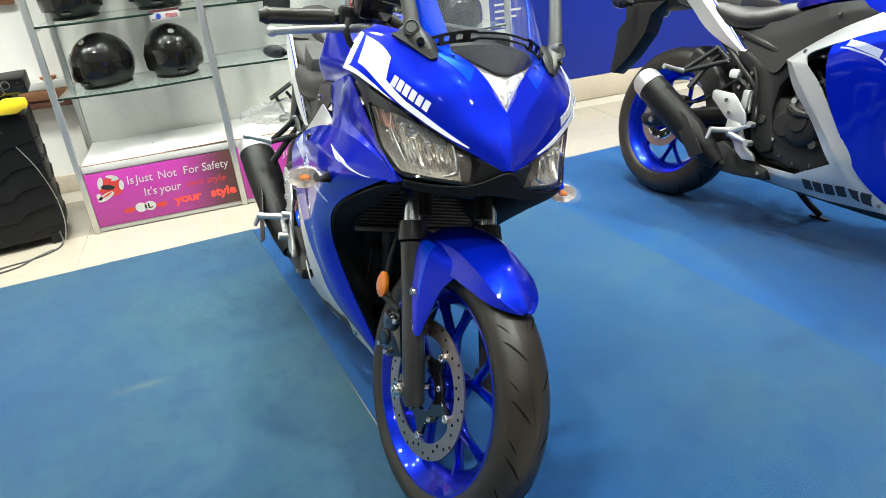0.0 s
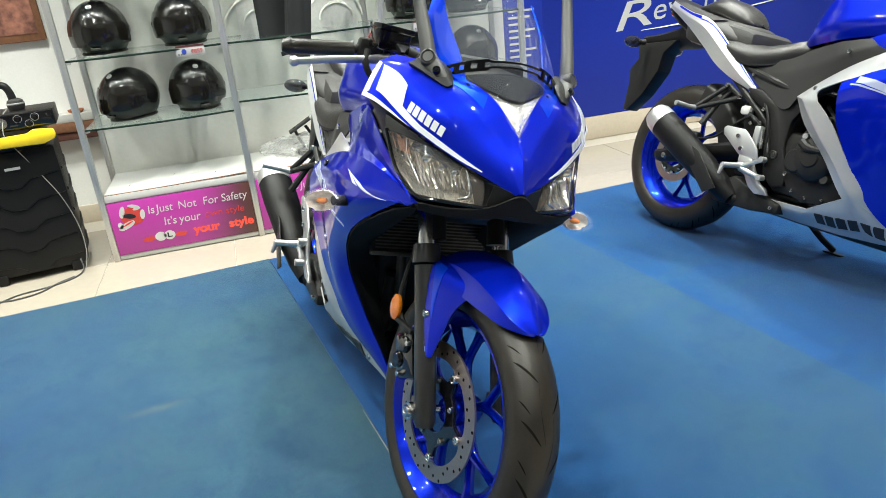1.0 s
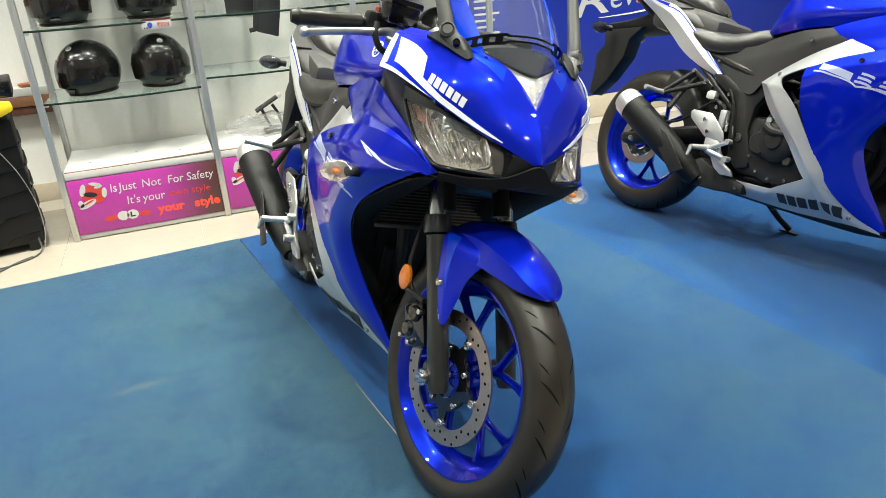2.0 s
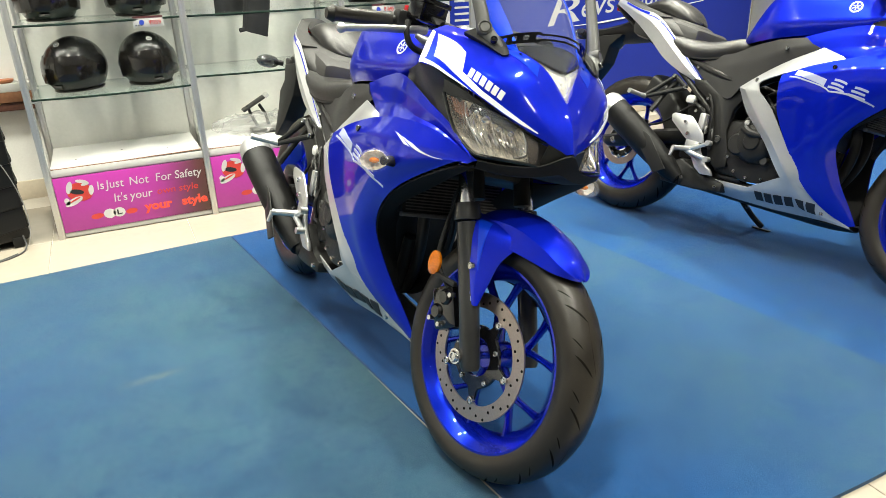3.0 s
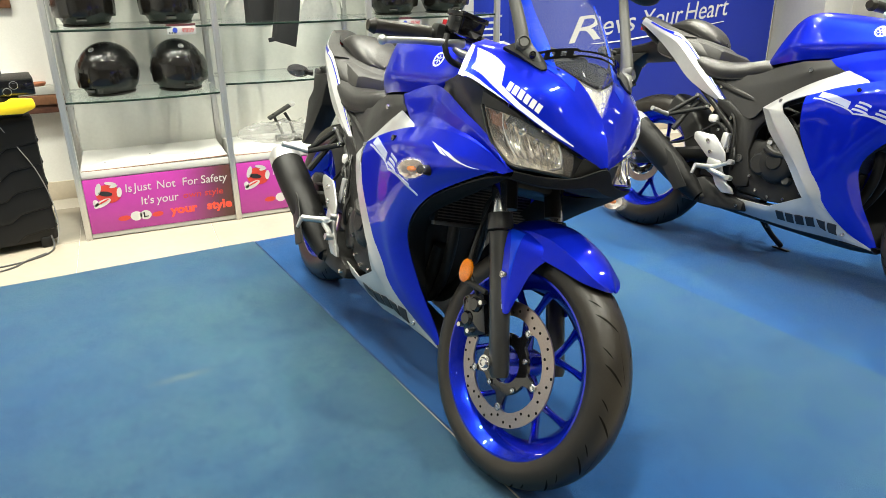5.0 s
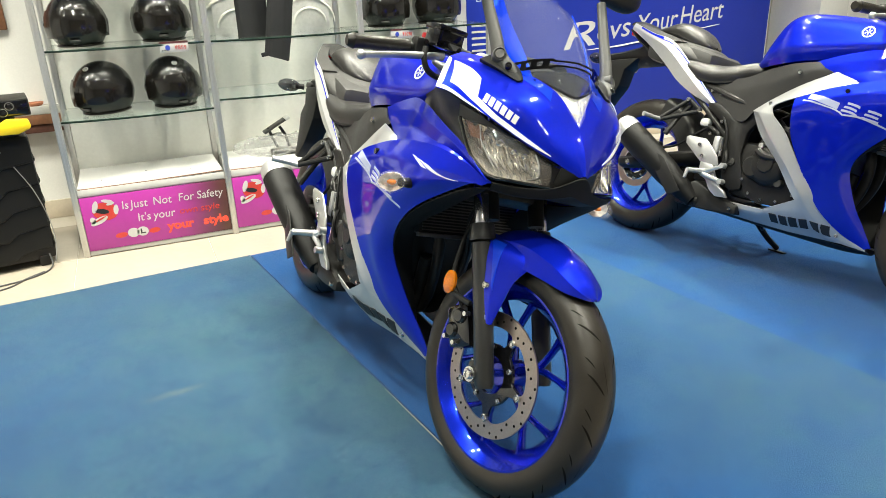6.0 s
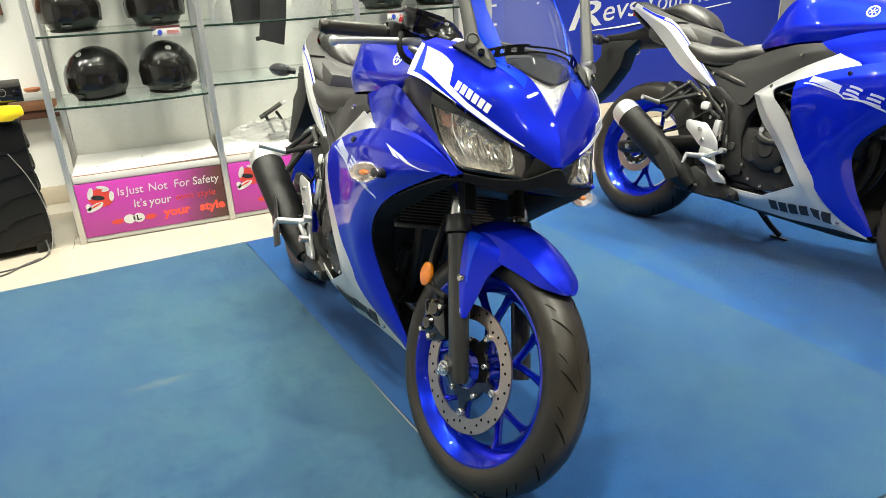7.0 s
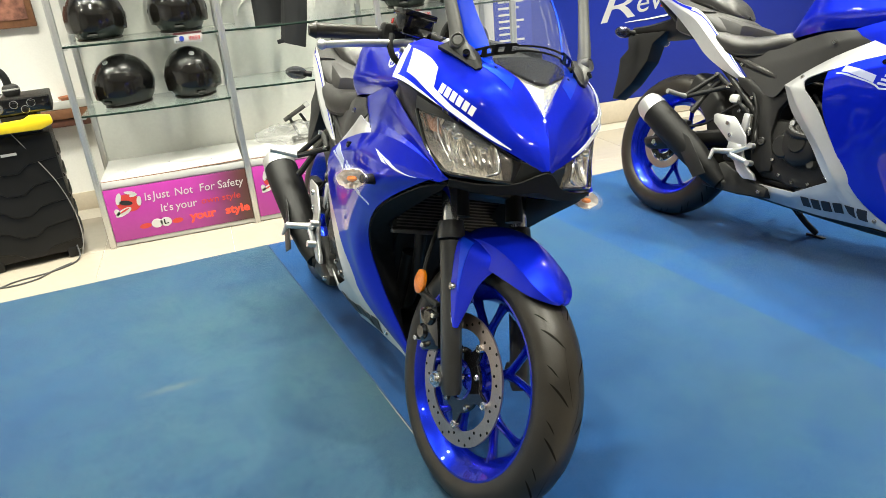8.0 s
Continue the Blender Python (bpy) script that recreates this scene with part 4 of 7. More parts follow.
    dash = box((-0.26, -0.09, 0.93), (-0.17, 0.09, 1.03), 0.015)
    part("instrument_panel", dash, BLACK, bike)
    inner = Surf([[(-0.060, -0.075, 0.968), (-0.030, 0, 0.925), (-0.060, 0.075, 0.968)], [(-0.10, -0.105, 0.985), (-0.09, 0, 0.985), (-0.10, 0.105, 0.985)], [(-0.19, -0.14, 1.0), (-0.19, 0, 1.02), (-0.19, 0.14, 1.0)]])
    part("cowl_inner", inner.mesh(0.004, 4, -1), BLACK, bike)
    # the screen, its smoked foot and its brace
    sg = [[(-0.066, -0.084, 0.987), (-0.035, -0.044, 0.971), (-0.012, 0, 0.959), (-0.035, 0.044, 0.971), (-0.066, 0.084, 0.987)],
          [(-0.085, -0.102, 0.995), (-0.050, -0.055, 1.008), (-0.038, 0, 1.012), (-0.050, 0.055, 1.008), (-0.085, 0.102, 0.995)],
          [(-0.150, -0.128, 1.050), (-0.110, -0.070, 1.070), (-0.095, 0, 1.076), (-0.110, 0.070, 1.070), (-0.150, 0.128, 1.050)],
          [(-0.215, -0.122, 1.115), (-0.178, -0.068, 1.135), (-0.165, 0, 1.142), (-0.178, 0.068, 1.135), (-0.215, 0.122, 1.115)],
          [(-0.265, -0.080, 1.165), (-0.250, -0.045, 1.180), (-0.245, 0, 1.185), (-0.250, 0.045, 1.180), (-0.265, 0.080, 1.165)]]
    sc = Surf(sg)
    screen = part("windscreen", sc.mesh(0.003, 6, 1), SCREEN, bike, "clear bubble windscreen with wrapping film")
    screen.visible_shadow = False
    foot = Surf([[p + Vector((-0.008, 0, -0.006)) for p in row] for row in sg and Surf(sg).g[:2]])
    part("smoked_foot", foot.mesh(0.002, 6, 1), SMOKE, screen)
    film = bmesh.new()
    rnd = random.Random(5)
    for k in range(5):
        v = 2.35 + 0.28 * k
        for i in range(9):
            u = 0.9 + i * 0.33
            if rnd.random() < 0.75:
                w = 0.05 + 0.06 * rnd.random()
                a, b, c, d = (sc.at(u, min(v, 4)), sc.at(u, min(v + w, 4)), sc.at(min(u + 0.33, 4), min(v + w + 0.02, 4)), sc.at(min(u + 0.33, 4), min(v + 0.03, 4)))
                nn = Vector((0.9, 0.1, 0.4)).normalized()
                q = [film.verts.new(p + nn * (0.003 + 0.003 * rnd.random())) for p in (a, b, c, d)]
                film.faces.new(q)
    tagged(part("wrapping_film", film, FILM, screen, "crinkled clear film"), kind="stuff").visible_shadow = False
    br = bmesh.new()
    line = spline([(-0.092, -0.122, 0.998), (-0.066, -0.090, 1.012), (-0.040, -0.045, 1.022), (-0.030, 0, 1.024), (-0.040, 0.045, 1.022), (-0.066, 0.090, 1.012), (-0.092, 0.122, 0.998)], 8)
    prev = None
    for k, c in enumerate(line):
        hole = (k % 4 in (1, 2)) and not 14 < k < 34
        tall = 0.011 if k < 15 or k > 33 else 0.007
        cur = [[br.verts.new(c + Vector((dx, 0, dz))) for dx in (0.0, -0.003)] for dz in (-tall, -tall * 0.45, tall * 0.45, tall)]
        if prev:
            for i in range(3):
                if i == 1 and prev[4]:
                    continue
                for d in (0, 1):
                    br.faces.new((prev[i][d], cur[i][d], cur[i + 1][d], prev[i + 1][d]))
            for i in (0, 3):
                br.faces.new((prev[i][0], cur[i][0], cur[i][1], prev[i][1]))
        prev = cur + [hole or 14 < k < 34]
    part("screen_brace", br, GLOSS, bike, "black metal brace across the screen foot")
    for s in (1, -1):
        trim = Surf([[(-0.060, -0.086 * s, 0.974), (-0.066, -0.098 * s, 0.980), (-0.075, -0.112 * s, 0.986)],
                     [(-0.108, -0.092 * s, 1.030), (-0.118, -0.112 * s, 1.026), (-0.130, -0.138 * s, 1.012)],
                     [(-0.176, -0.106 * s, 1.098), (-0.186, -0.120 * s, 1.094), (-0.200, -0.140 * s, 1.078)],
                     [(-0.238, -0.104 * s, 1.156), (-0.242, -0.110 * s, 1.152), (-0.246, -0.116 * s, 1.146)]])
        part("screen_trim", trim.mesh(0.003, 5, -s), BLUE_LIGHT, bike, "bright blue strip beside the screen")
        base = Surf([[(-0.054, -0.120 * s, 0.968), (-0.054, -0.124 * s, 0.968), (-0.056, -0.129 * s, 0.966)],
                     [(-0.092, -0.119 * s, 0.994), (-0.086, -0.136 * s, 0.996), (-0.094, -0.158 * s, 0.984)],
                     [(-0.135, -0.128 * s, 1.010), (-0.130, -0.152 * s, 1.014), (-0.138, -0.184 * s, 0.998)]])
        mr = part("mirror", base.mesh(0.010, 4, -s), BLACK, bike, "black mirror on a grey stalk")
        a = Vector((-0.112, -0.156 * s, 1.017))
        st = tube([a + Vector((0.004, 0, -0.008)), a + Vector((-0.014, -0.004 * s, 0.03)), a + Vector((-0.060, -0.014 * s, 0.098)), a + Vector((-0.122, -0.027 * s, 0.190))], [0.0165, 0.0150, 0.0130, 0.0115], 14, flat=0.8)
        part("stalk", st, STALK, mr, "dark grey mirror stalk")
        foot = tube([a + Vector((0.000, 0, 0.010)), a + Vector((0.008, 0.004 * s, -0.006)), (-0.082, -0.143 * s, 0.996), (-0.054, -0.123 * s, 0.972)], [0.014, 0.0175, 0.0145, 0.004], 14, flat=0.7)
        part("foot", foot, STALK, mr, "dark grey three-cornered mirror foot")
        cp = lathe([(0, 0.004), (0.010, 0.004), (0.0115, 0.001), (0.0130, 0.005), (0.0150, 0.004), (0.0160, -0.002), (0.0160, -0.012), (0, -0.012)], 22, axis="z")
        join(None, cp, Matrix.Translation(a + Vector((0.013, -0.006 * s, 0.004))) @ Vector((0.8, -0.4 * s, 0.35)).to_track_quat("Z", "Y").to_matrix().to_4x4())
        part("pivot_cap", cp, STALK, mr)
        b = a + Vector((-0.126, -0.032 * s, 0.202))
        hd = bmesh.new()
        bmesh.ops.create_uvsphere(hd, u_segments=24, v_segments=14, radius=1)
        for v in hd.verts:
            x = v.co.x
            v.co = b + Vector((-0.012 + (x if x > 0 else x * 0.35) * 0.034, -s * (0.045 + v.co.y * 0.085), 0.028 + v.co.z * (0.040 + 0.008 * v.co.y)))
        part("mirror_head", hd, BLACK, mr, "black mirror housing")
        lens = bmesh.new()
        bmesh.ops.create_circle(lens, cap_ends=True, segments=28, radius=1)
        mapped(lens, lambda v: b + Vector((-0.0255, -s * (0.045 + v.x * 0.072), 0.028 + v.y * 0.032)))
        part("mirror_glass", lens, CHROME, mr)
        bolt("bolt", (-0.072, -0.150 * s, 0.999), (0.6, -0.5 * s, 0.6), 0.0075, GLOSS, mr)


def signal(bike, s, at, out, front=True):
    """An indicator on a stem: clear ribbed lens over an amber bulb."""
    at = Vector(at)
    d = Vector((out[0], s * out[1], out[2])).normalized()
    st = tube([at, at + d * 0.035], [0.013, 0.010], 12, smooth=0)
    ob = part("turn_signal", st, BLACK, bike, "clear-lens indicator on a black stem")
    c = at + d * 0.062
    b = bmesh.new()
    bmesh.ops.create_uvsphere(b, u_segments=24, v_segments=14, radius=1)
    m = Matrix.Translation(c) @ Matrix.Rotation(math.atan2(d.y, d.x), 4, "Z")
    sh = b.copy()
    mapped(b, lambda v: m @ Vector((v.x * 0.046, v.y * 0.024, v.z * 0.0265)))
    glass = part("lens", b, LENS_FROST if front else SMOKE, ob, "clear ribbed lens" if front else "dark lens")
    glass.visible_shadow = not front
    dish = sh.copy()
    mapped(sh, lambda v: m @ Vector((v.x * 0.013, v.y * 0.010, v.z * 0.007)))
    part("bulb", sh, AMBER if front else GLOSS, ob, "amber bulb" if front else "")
    if front:
        rnd = random.Random(3)
        mapped(dish, lambda v: m @ (Vector((v.x * 0.042, v.y * 0.021, v.z * 0.0235)) * (0.86 + 0.13 * rnd.random())))
        bmesh.ops.delete(dish, geom=[v for v in dish.verts if (v.co - c).x > 0.004], context="VERTS")
        part("dish", dish, DISH, ob, "faceted bright reflector", 3)
    return ob


def fairings(bike):
    """Blue side panels, silver side trims, black linings, radiator."""
    for s in (1, -1):
        def G(rows):
            return [[(x, y * s, z) for x, y, z in row] for row in rows]
        side = Surf(G([[(-0.612, -0.256, 0.690), (-0.500, -0.246, 0.740), (-0.300, -0.245, 0.790), (-0.120, -0.224, 0.796), (-0.002, -0.175, 0.755)],
                       [(-0.610, -0.266, 0.660), (-0.500, -0.264, 0.704), (-0.310, -0.270, 0.744), (-0.140, -0.248, 0.750), (-0.012, -0.182, 0.749)],
                       [(-0.604, -0.265, 0.612), (-0.500, -0.262, 0.650), (-0.340, -0.272, 0.690), (-0.190, -0.258, 0.702), (-0.055, -0.204, 0.736)],
                       [(-0.588, -0.252, 0.542), (-0.510, -0.250, 0.570), (-0.420, -0.256, 0.590), (-0.330, -0.252, 0.608), (-0.240, -0.238, 0.628)],
                       [(-0.525, -0.224, 0.420), (-0.480, -0.222, 0.438), (-0.440, -0.225, 0.455), (-0.405, -0.220, 0.475), (-0.372, -0.206, 0.500)],
                       [(-0.462, -0.181, 0.312), (-0.435, -0.180, 0.328), (-0.410, -0.180, 0.343), (-0.385, -0.173, 0.358), (-0.360, -0.158, 0.372)],
                       [(-0.385, -0.124, 0.238), (-0.368, -0.127, 0.247), (-0.350, -0.127, 0.256), (-0.332, -0.123, 0.264), (-0.315, -0.114, 0.272)],
                       [(-0.305, -0.089, 0.200), (-0.300, -0.090, 0.203), (-0.295, -0.090, 0.205), (-0.290, -0.089, 0.207), (-0.285, -0.086, 0.209)]]), sharp_u=(1,))
        fair = part("side_fairing", side.mesh(0.004, 6, s), BLUE, bike, "glossy blue side fairing with pale graphics")
        o = s

        def P(x, y, z):
            return (x, s * y, z)
        def stripe(a, b, wa, wb, k=1):
            """A straight stripe from a to b (x, z), wa and wb tall."""
            a, b = Vector(a), Vector(b)
            d = (b - a).normalized()
            up = Vector((-d.y, d.x))
            gr = bmesh.new()
            for i in range(k):
                p, q = a.lerp(b, i / k), a.lerp(b, (i + 1) / k)
                u, v = wa + (wb - wa) * i / k, wa + (wb - wa) * (i + 1) / k
                c = [p + up * u / 2, q + up * v / 2, q - up * v / 2, p - up * u / 2]
                side.patch([P(e.x, -0.265, e.y) for e in c], o, n=10, bm=gr)
            bmesh.ops.remove_doubles(gr, verts=gr.verts[:], dist=0.0004)
            part("pale_stripe", gr, PALE, fair, "pale stripe graphic")
        # a block, a long thin line under it, and bars where the model's mark stands, all sloping down ahead
        along, across = Vector((0.973, -0.230)), Vector((0.230, 0.973))

        def mark(s0, t0, s1, t1, wid):
            at = Vector((-0.432, 0.668))
            stripe(at + along * s0 + across * t0 * 1.15, at + along * s1 + across * t1 * 1.15, wid, wid)
        stripe((-0.562, 0.709), (-0.446, 0.681), 0.024, 0.024)
        stripe((-0.580, 0.690), (-0.272, 0.617), 0.006, 0.005, 2)
        for q in [(c + 0.006 * (1 - r), 0.026 - 0.0125 * r, c + 0.052 - 0.006 * (r % 2), 0.026 - 0.0125 * r, 0.0075) for c in (0.004, 0.078) for r in range(3)]:
            mark(*q)
        for k in range(3):
            b0, wv, lv = Vector((-0.232 + 0.028 * k, 0.764 - 0.003 * k)), Vector((0.022, -0.002)), Vector((0.052 + 0.026 * k, -0.016 - 0.004 * k))
            fl = side.patch([P(e.x, -0.252, e.y) for e in (b0, b0 + wv, b0 + wv + lv, b0 + lv)], o, n=6)
            part("white_flash", fl, WHITE, fair, "white flash sticker")
        # cheek duct panel between the tank and the lamp
        duct = Surf(G([[(-0.610, -0.172, 0.836), (-0.480, -0.176, 0.874), (-0.360, -0.194, 0.885), (-0.209, -0.205, 0.850), (-0.082, -0.209, 0.816), (-0.008, -0.186, 0.757)],
                       [(-0.580, -0.178, 0.816), (-0.460, -0.188, 0.846), (-0.350, -0.203, 0.852), (-0.218, -0.211, 0.832), (-0.098, -0.212, 0.808), (-0.006, -0.183, 0.756)],
                       [(-0.530, -0.186, 0.794), (-0.435, -0.198, 0.806), (-0.345, -0.207, 0.814), (-0.230, -0.212, 0.806), (-0.110, -0.208, 0.795), (-0.004, -0.178, 0.754)],
                       [(-0.428, -0.210, 0.765), (-0.390, -0.222, 0.768), (-0.340, -0.230, 0.772), (-0.250, -0.232, 0.785), (-0.120, -0.218, 0.790), (-0.002, -0.175, 0.753)]]), sharp_u=(1, 2))
        part("duct_panel", duct.mesh(0.004, 6, s), BLUE, bike, "glossy blue duct panel")
        # silver frame-side trim: arm under the tank, strip down the fairing's edge, belly
        arm = Surf(G([[(-0.425, -0.206, 0.772), (-0.427, -0.214, 0.768), (-0.430, -0.222, 0.763)],
                      [(-0.506, -0.216, 0.800), (-0.525, -0.226, 0.770), (-0.545, -0.236, 0.724)],
                      [(-0.630, -0.198, 0.746), (-0.640, -0.220, 0.714), (-0.645, -0.240, 0.685)],
                      [(-0.735, -0.184, 0.686), (-0.725, -0.212, 0.669), (-0.705, -0.228, 0.655)],
                      [(-0.808, -0.186, 0.630), (-0.760, -0.224, 0.625), (-0.690, -0.240, 0.622)],
                      [(-0.742, -0.204, 0.542), (-0.690, -0.238, 0.552), (-0.620, -0.246, 0.562)],
                      [(-0.640, -0.214, 0.448), (-0.600, -0.238, 0.456), (-0.553, -0.236, 0.468)],
                      [(-0.562, -0.214, 0.352), (-0.530, -0.222, 0.362), (-0.492, -0.208, 0.378)],
                      [(-0.520, -0.196, 0.302), (-0.496, -0.190, 0.303), (-0.462, -0.177, 0.309)],
                      [(-0.450, -0.132, 0.216), (-0.425, -0.132, 0.226), (-0.385, -0.123, 0.236)],
                      [(-0.300, -0.084, 0.192), (-0.302, -0.087, 0.196), (-0.303, -0.088, 0.200)]]), sharp_u=(1, 4), sharp_v=(1,))
        belly = Surf(G([[(-0.400, -0.140, 0.268), (-0.395, -0.118, 0.232), (-0.380, -0.095, 0.199)],
                        [(-0.522, -0.212, 0.338), (-0.552, -0.186, 0.265), (-0.570, -0.142, 0.198)],
                        [(-0.668, -0.192, 0.262), (-0.690, -0.180, 0.236), (-0.710, -0.142, 0.200)],
                        [(-0.950, -0.160, 0.256), (-0.952, -0.155, 0.235), (-0.954, -0.136, 0.210)]]), sharp_u=(1, 2))
        bm = arm.mesh(0.004, 5, s)
        trim = part("side_trim", belly.mesh(0.004, 5, s, bm), SILVER, bike, "silver painted side trim")
        letter_bars(belly, P(-0.638, -0.186, 0.256), P(-0.488, -0.170, 0.262), (0.006, s * 0.020, -0.036), 4, INK, trim, s, lift=0.0025)
        letter_bars(arm, P(-0.486, -0.170, 0.260), P(-0.414, -0.130, 0.260), (0.006, s * 0.018, -0.036), 2, INK, trim, s, lift=0.0025)
        for q in ((-0.725, -0.213, 0.664), (-0.91, -0.160, 0.245), (-0.398, -0.122, 0.226)):
            bolt("bolt", P(*q), (0, -s, 0.1), 0.0075, CHROME, trim)
        # black linings inside the leading edge
        lin = Surf(G([[(-0.020, -0.168, 0.738), (-0.12, -0.14, 0.70), (-0.24, -0.12, 0.68)],
                      [(-0.075, -0.205, 0.716), (-0.17, -0.16, 0.66), (-0.30, -0.125, 0.62)],
                      [(-0.242, -0.232, 0.622), (-0.31, -0.19, 0.57), (-0.37, -0.14, 0.55)],
                      [(-0.374, -0.200, 0.495), (-0.40, -0.165, 0.48), (-0.42, -0.12, 0.46)],
                      [(-0.362, -0.154, 0.368), (-0.40, -0.13, 0.36), (-0.43, -0.09, 0.35)],
                      [(-0.318, -0.110, 0.268), (-0.37, -0.09, 0.26), (-0.41, -0.06, 0.25)],
                      [(-0.288, -0.083, 0.207), (-0.34, -0.065, 0.205), (-0.39, -0.04, 0.20)]]))
        part("fairing_lining", lin.mesh(0.004, 4, s), MATT, bike)
        signal(bike, s * -1, P(-0.215, -0.258, 0.700), (0.35, 1.0, 0.06), True)
        bolt("bolt", P(-0.43, -0.262, 0.735), (0, -s, 0.1), 0.008, GLOSS, fair)
    pan = Surf([[(-0.30, -0.080, 0.192), (-0.30, 0, 0.175), (-0.30, 0.080, 0.192)], [(-0.45, -0.108, 0.196), (-0.45, 0, 0.165), (-0.45, 0.108, 0.196)], [(-0.95, -0.126, 0.210), (-0.95, 0, 0.180), (-0.95, 0.126, 0.210)]])
    part("belly_pan", pan.mesh(0.004, 4), BLACK, bike)
    # radiator with its fins
    core = box((-0.365, -0.165, 0.545), (-0.335, 0.165, 0.745), 0.004)
    tilt = Matrix.Translation((-0.35, 0, 0.625)) @ Matrix.Rotation(radians(-14), 4, "Y") @ Matrix.Translation((0.35, 0, -0.625))
    join(None, core, tilt)
    rad = part("radiator", core, BLACK, bike, "black radiator with fine fins")
    fins = bmesh.new()
    for k in range(24):
        z = 0.553 + k * 0.008
        box((-0.336, -0.155, z), (-0.331, 0.155, z + 0.0030), 0, fins)
    join(None, fins, tilt)
    tagged(part("radiator_core", fins, RAD_FIN, rad, "dark grey metal fins"), kind="stuff")
    for y in (-0.05, 0.05):
        part("exhaust_header", tube([(-0.44, y, 0.60), (-0.385, y * 1.1, 0.54), (-0.380, y, 0.42), (-0.44, y * 0.6, 0.30), (-0.55, y * 0.3, 0.26)], 0.019, 12), ENGINE, bike, "dark exhaust header pipe")
    rail = box((-0.345, -0.168, 0.536), (-0.326, 0.168, 0.547), 0.002)
    join(None, rail, tilt)
    part("rail", rail, RAD_FIN, rad)
    hose = tube([(-0.30, 0.02, 0.72), (-0.27, -0.005, 0.66), (-0.29, -0.02, 0.60), (-0.30, 0.0, 0.52), (-0.33, 0.02, 0.45)], 0.010, 10)
    part("hose", hose, BLACK, bike)
    shroud = box((-0.66, -0.11, 0.30), (-0.45, 0.11, 0.76), 0.03)
    part("engine_shroud", shroud, BLACK, bike)


def engine_and_frame(bike):
    blk = box((-0.86, -0.135, 0.27), (-0.52, 0.135, 0.50), 0.03)
    cyl = box((-0.12, -0.13, -0.12), (0.12, 0.13, 0.13), 0.02)
    join(blk, cyl, Matrix.Translation((-0.55, 0, 0.58)) @ Matrix.Rotation(radians(20), 4, "Y"))
    eng = part("engine", blk, ENGINE, bike, "black engine block with bright bolts")
    for s in (-1, 1):
        cv = lathe([(0, s * 0.050), (0.030, s * 0.050), (0.034, s * 0.044), (0.060, s * 0.040), (0.076, s * 0.030), (0.084, s * 0.012), (0.086, -s * 0.02), (0, -s * 0.02)], 40, at=(-0.690, s * 0.142, 0.425))
        c = part("clutch_cover", cv, ENGINE, eng)
        bo = lathe([(0, s * 0.022), (0.036, s * 0.022), (0.044, s * 0.014), (0.046, -s * 0.02), (0, -s * 0.02)], 28, at=(-0.748, s * 0.160, 0.405))
        part("cover_boss", bo, ENGINE, eng)
        part("cover_rib", tube([(-0.735, s * 0.178, 0.470), (-0.700, s * 0.188, 0.455), (-0.655, s * 0.182, 0.452)], [0.018, 0.016, 0.012], 10), ENGINE, eng)
        fl = prism([(-0.80, 0.345), (-0.80, 0.45), (-0.755, 0.515), (-0.62, 0.50), (-0.555, 0.40), (-0.55, 0.315), (-0.62, 0.275), (-0.70, 0.268), (-0.76, 0.285)], 0.022, 0.005)
        mapped(fl, lambda v: Vector((v.x, s * (0.128 + v.y), v.z)))
        part("cover_flange", fl, ENGINE, eng)
        for q in ((-0.787, 0.350), (-0.745, 0.300), (-0.688, 0.285), (-0.624, 0.292), (-0.567, 0.330), (-0.572, 0.385), (-0.786, 0.430)):
            bolt("bolt", (q[0], s * 0.152, q[1]), (0, s, 0), 0.0068, CHROME, eng, 0.007)
        cv2 = lathe([(0, s * 0.012), (0.014, s * 0.012), (0.018, s * 0.004), (0.019, -s * 0.01), (0, -s * 0.01)], 20, at=(-0.632, s * 0.156, 0.362))
        part("oil_window", cv2, PANEL_GREY, eng)
    cap = lathe([(0, -0.02), (0.010, -0.02), (0.012, 0), (0.012, 0.03), (0, 0.03)], 14, at=(-0.730, -0.165, 0.492))
    part("oil_cap", cap, ALLOY, eng)
    # steel frame
    fm = bmesh.new()
    for s in (-1, 1):
        tube([(-0.30, s * 0.05, 0.86), (-0.50, s * 0.135, 0.76), (-0.75, s * 0.125, 0.66), (-0.88, s * 0.10, 0.56), (-0.89, s * 0.095, 0.42), (-0.87, s * 0.09, 0.30)], [0.022, 0.024, 0.022, 0.020, 0.020, 0.018], 12, fm)
        tube([(-0.80, s * 0.145, 0.63), (-1.0, s * 0.13, 0.68), (-1.25, s * 0.115, 0.76), (-1.45, s * 0.09, 0.83)], 0.014, 10, fm)
        tube([(-0.92, s * 0.125, 0.50), (-1.05, s * 0.125, 0.60), (-1.25, s * 0.115, 0.74)], 0.012, 10, fm)
    tube([(-0.255, 0, 0.78), (-0.36, 0, 0.99)], 0.032, 16, fm, 0)
    part("frame", fm, ENGINE, bike, "black steel tube frame")
    # swinging arm
    sw = bmesh.new()
    for s in (-1, 1):
        tube([(-0.90, s * 0.10, 0.40), (-1.08, s * 0.115, 0.385), (-1.38, s * 0.125, 0.314), (-1.44, s * 0.125, 0.305)], [0.03, 0.028, 0.024, 0.02], 10, sw, flat=1.4)
    tube([(-1.02, -0.11, 0.39), (-1.02, 0.11, 0.39)], 0.03, 10, sw, 0)
    arm = part("swingarm", sw, ENGINE, bike, "black swinging arm")
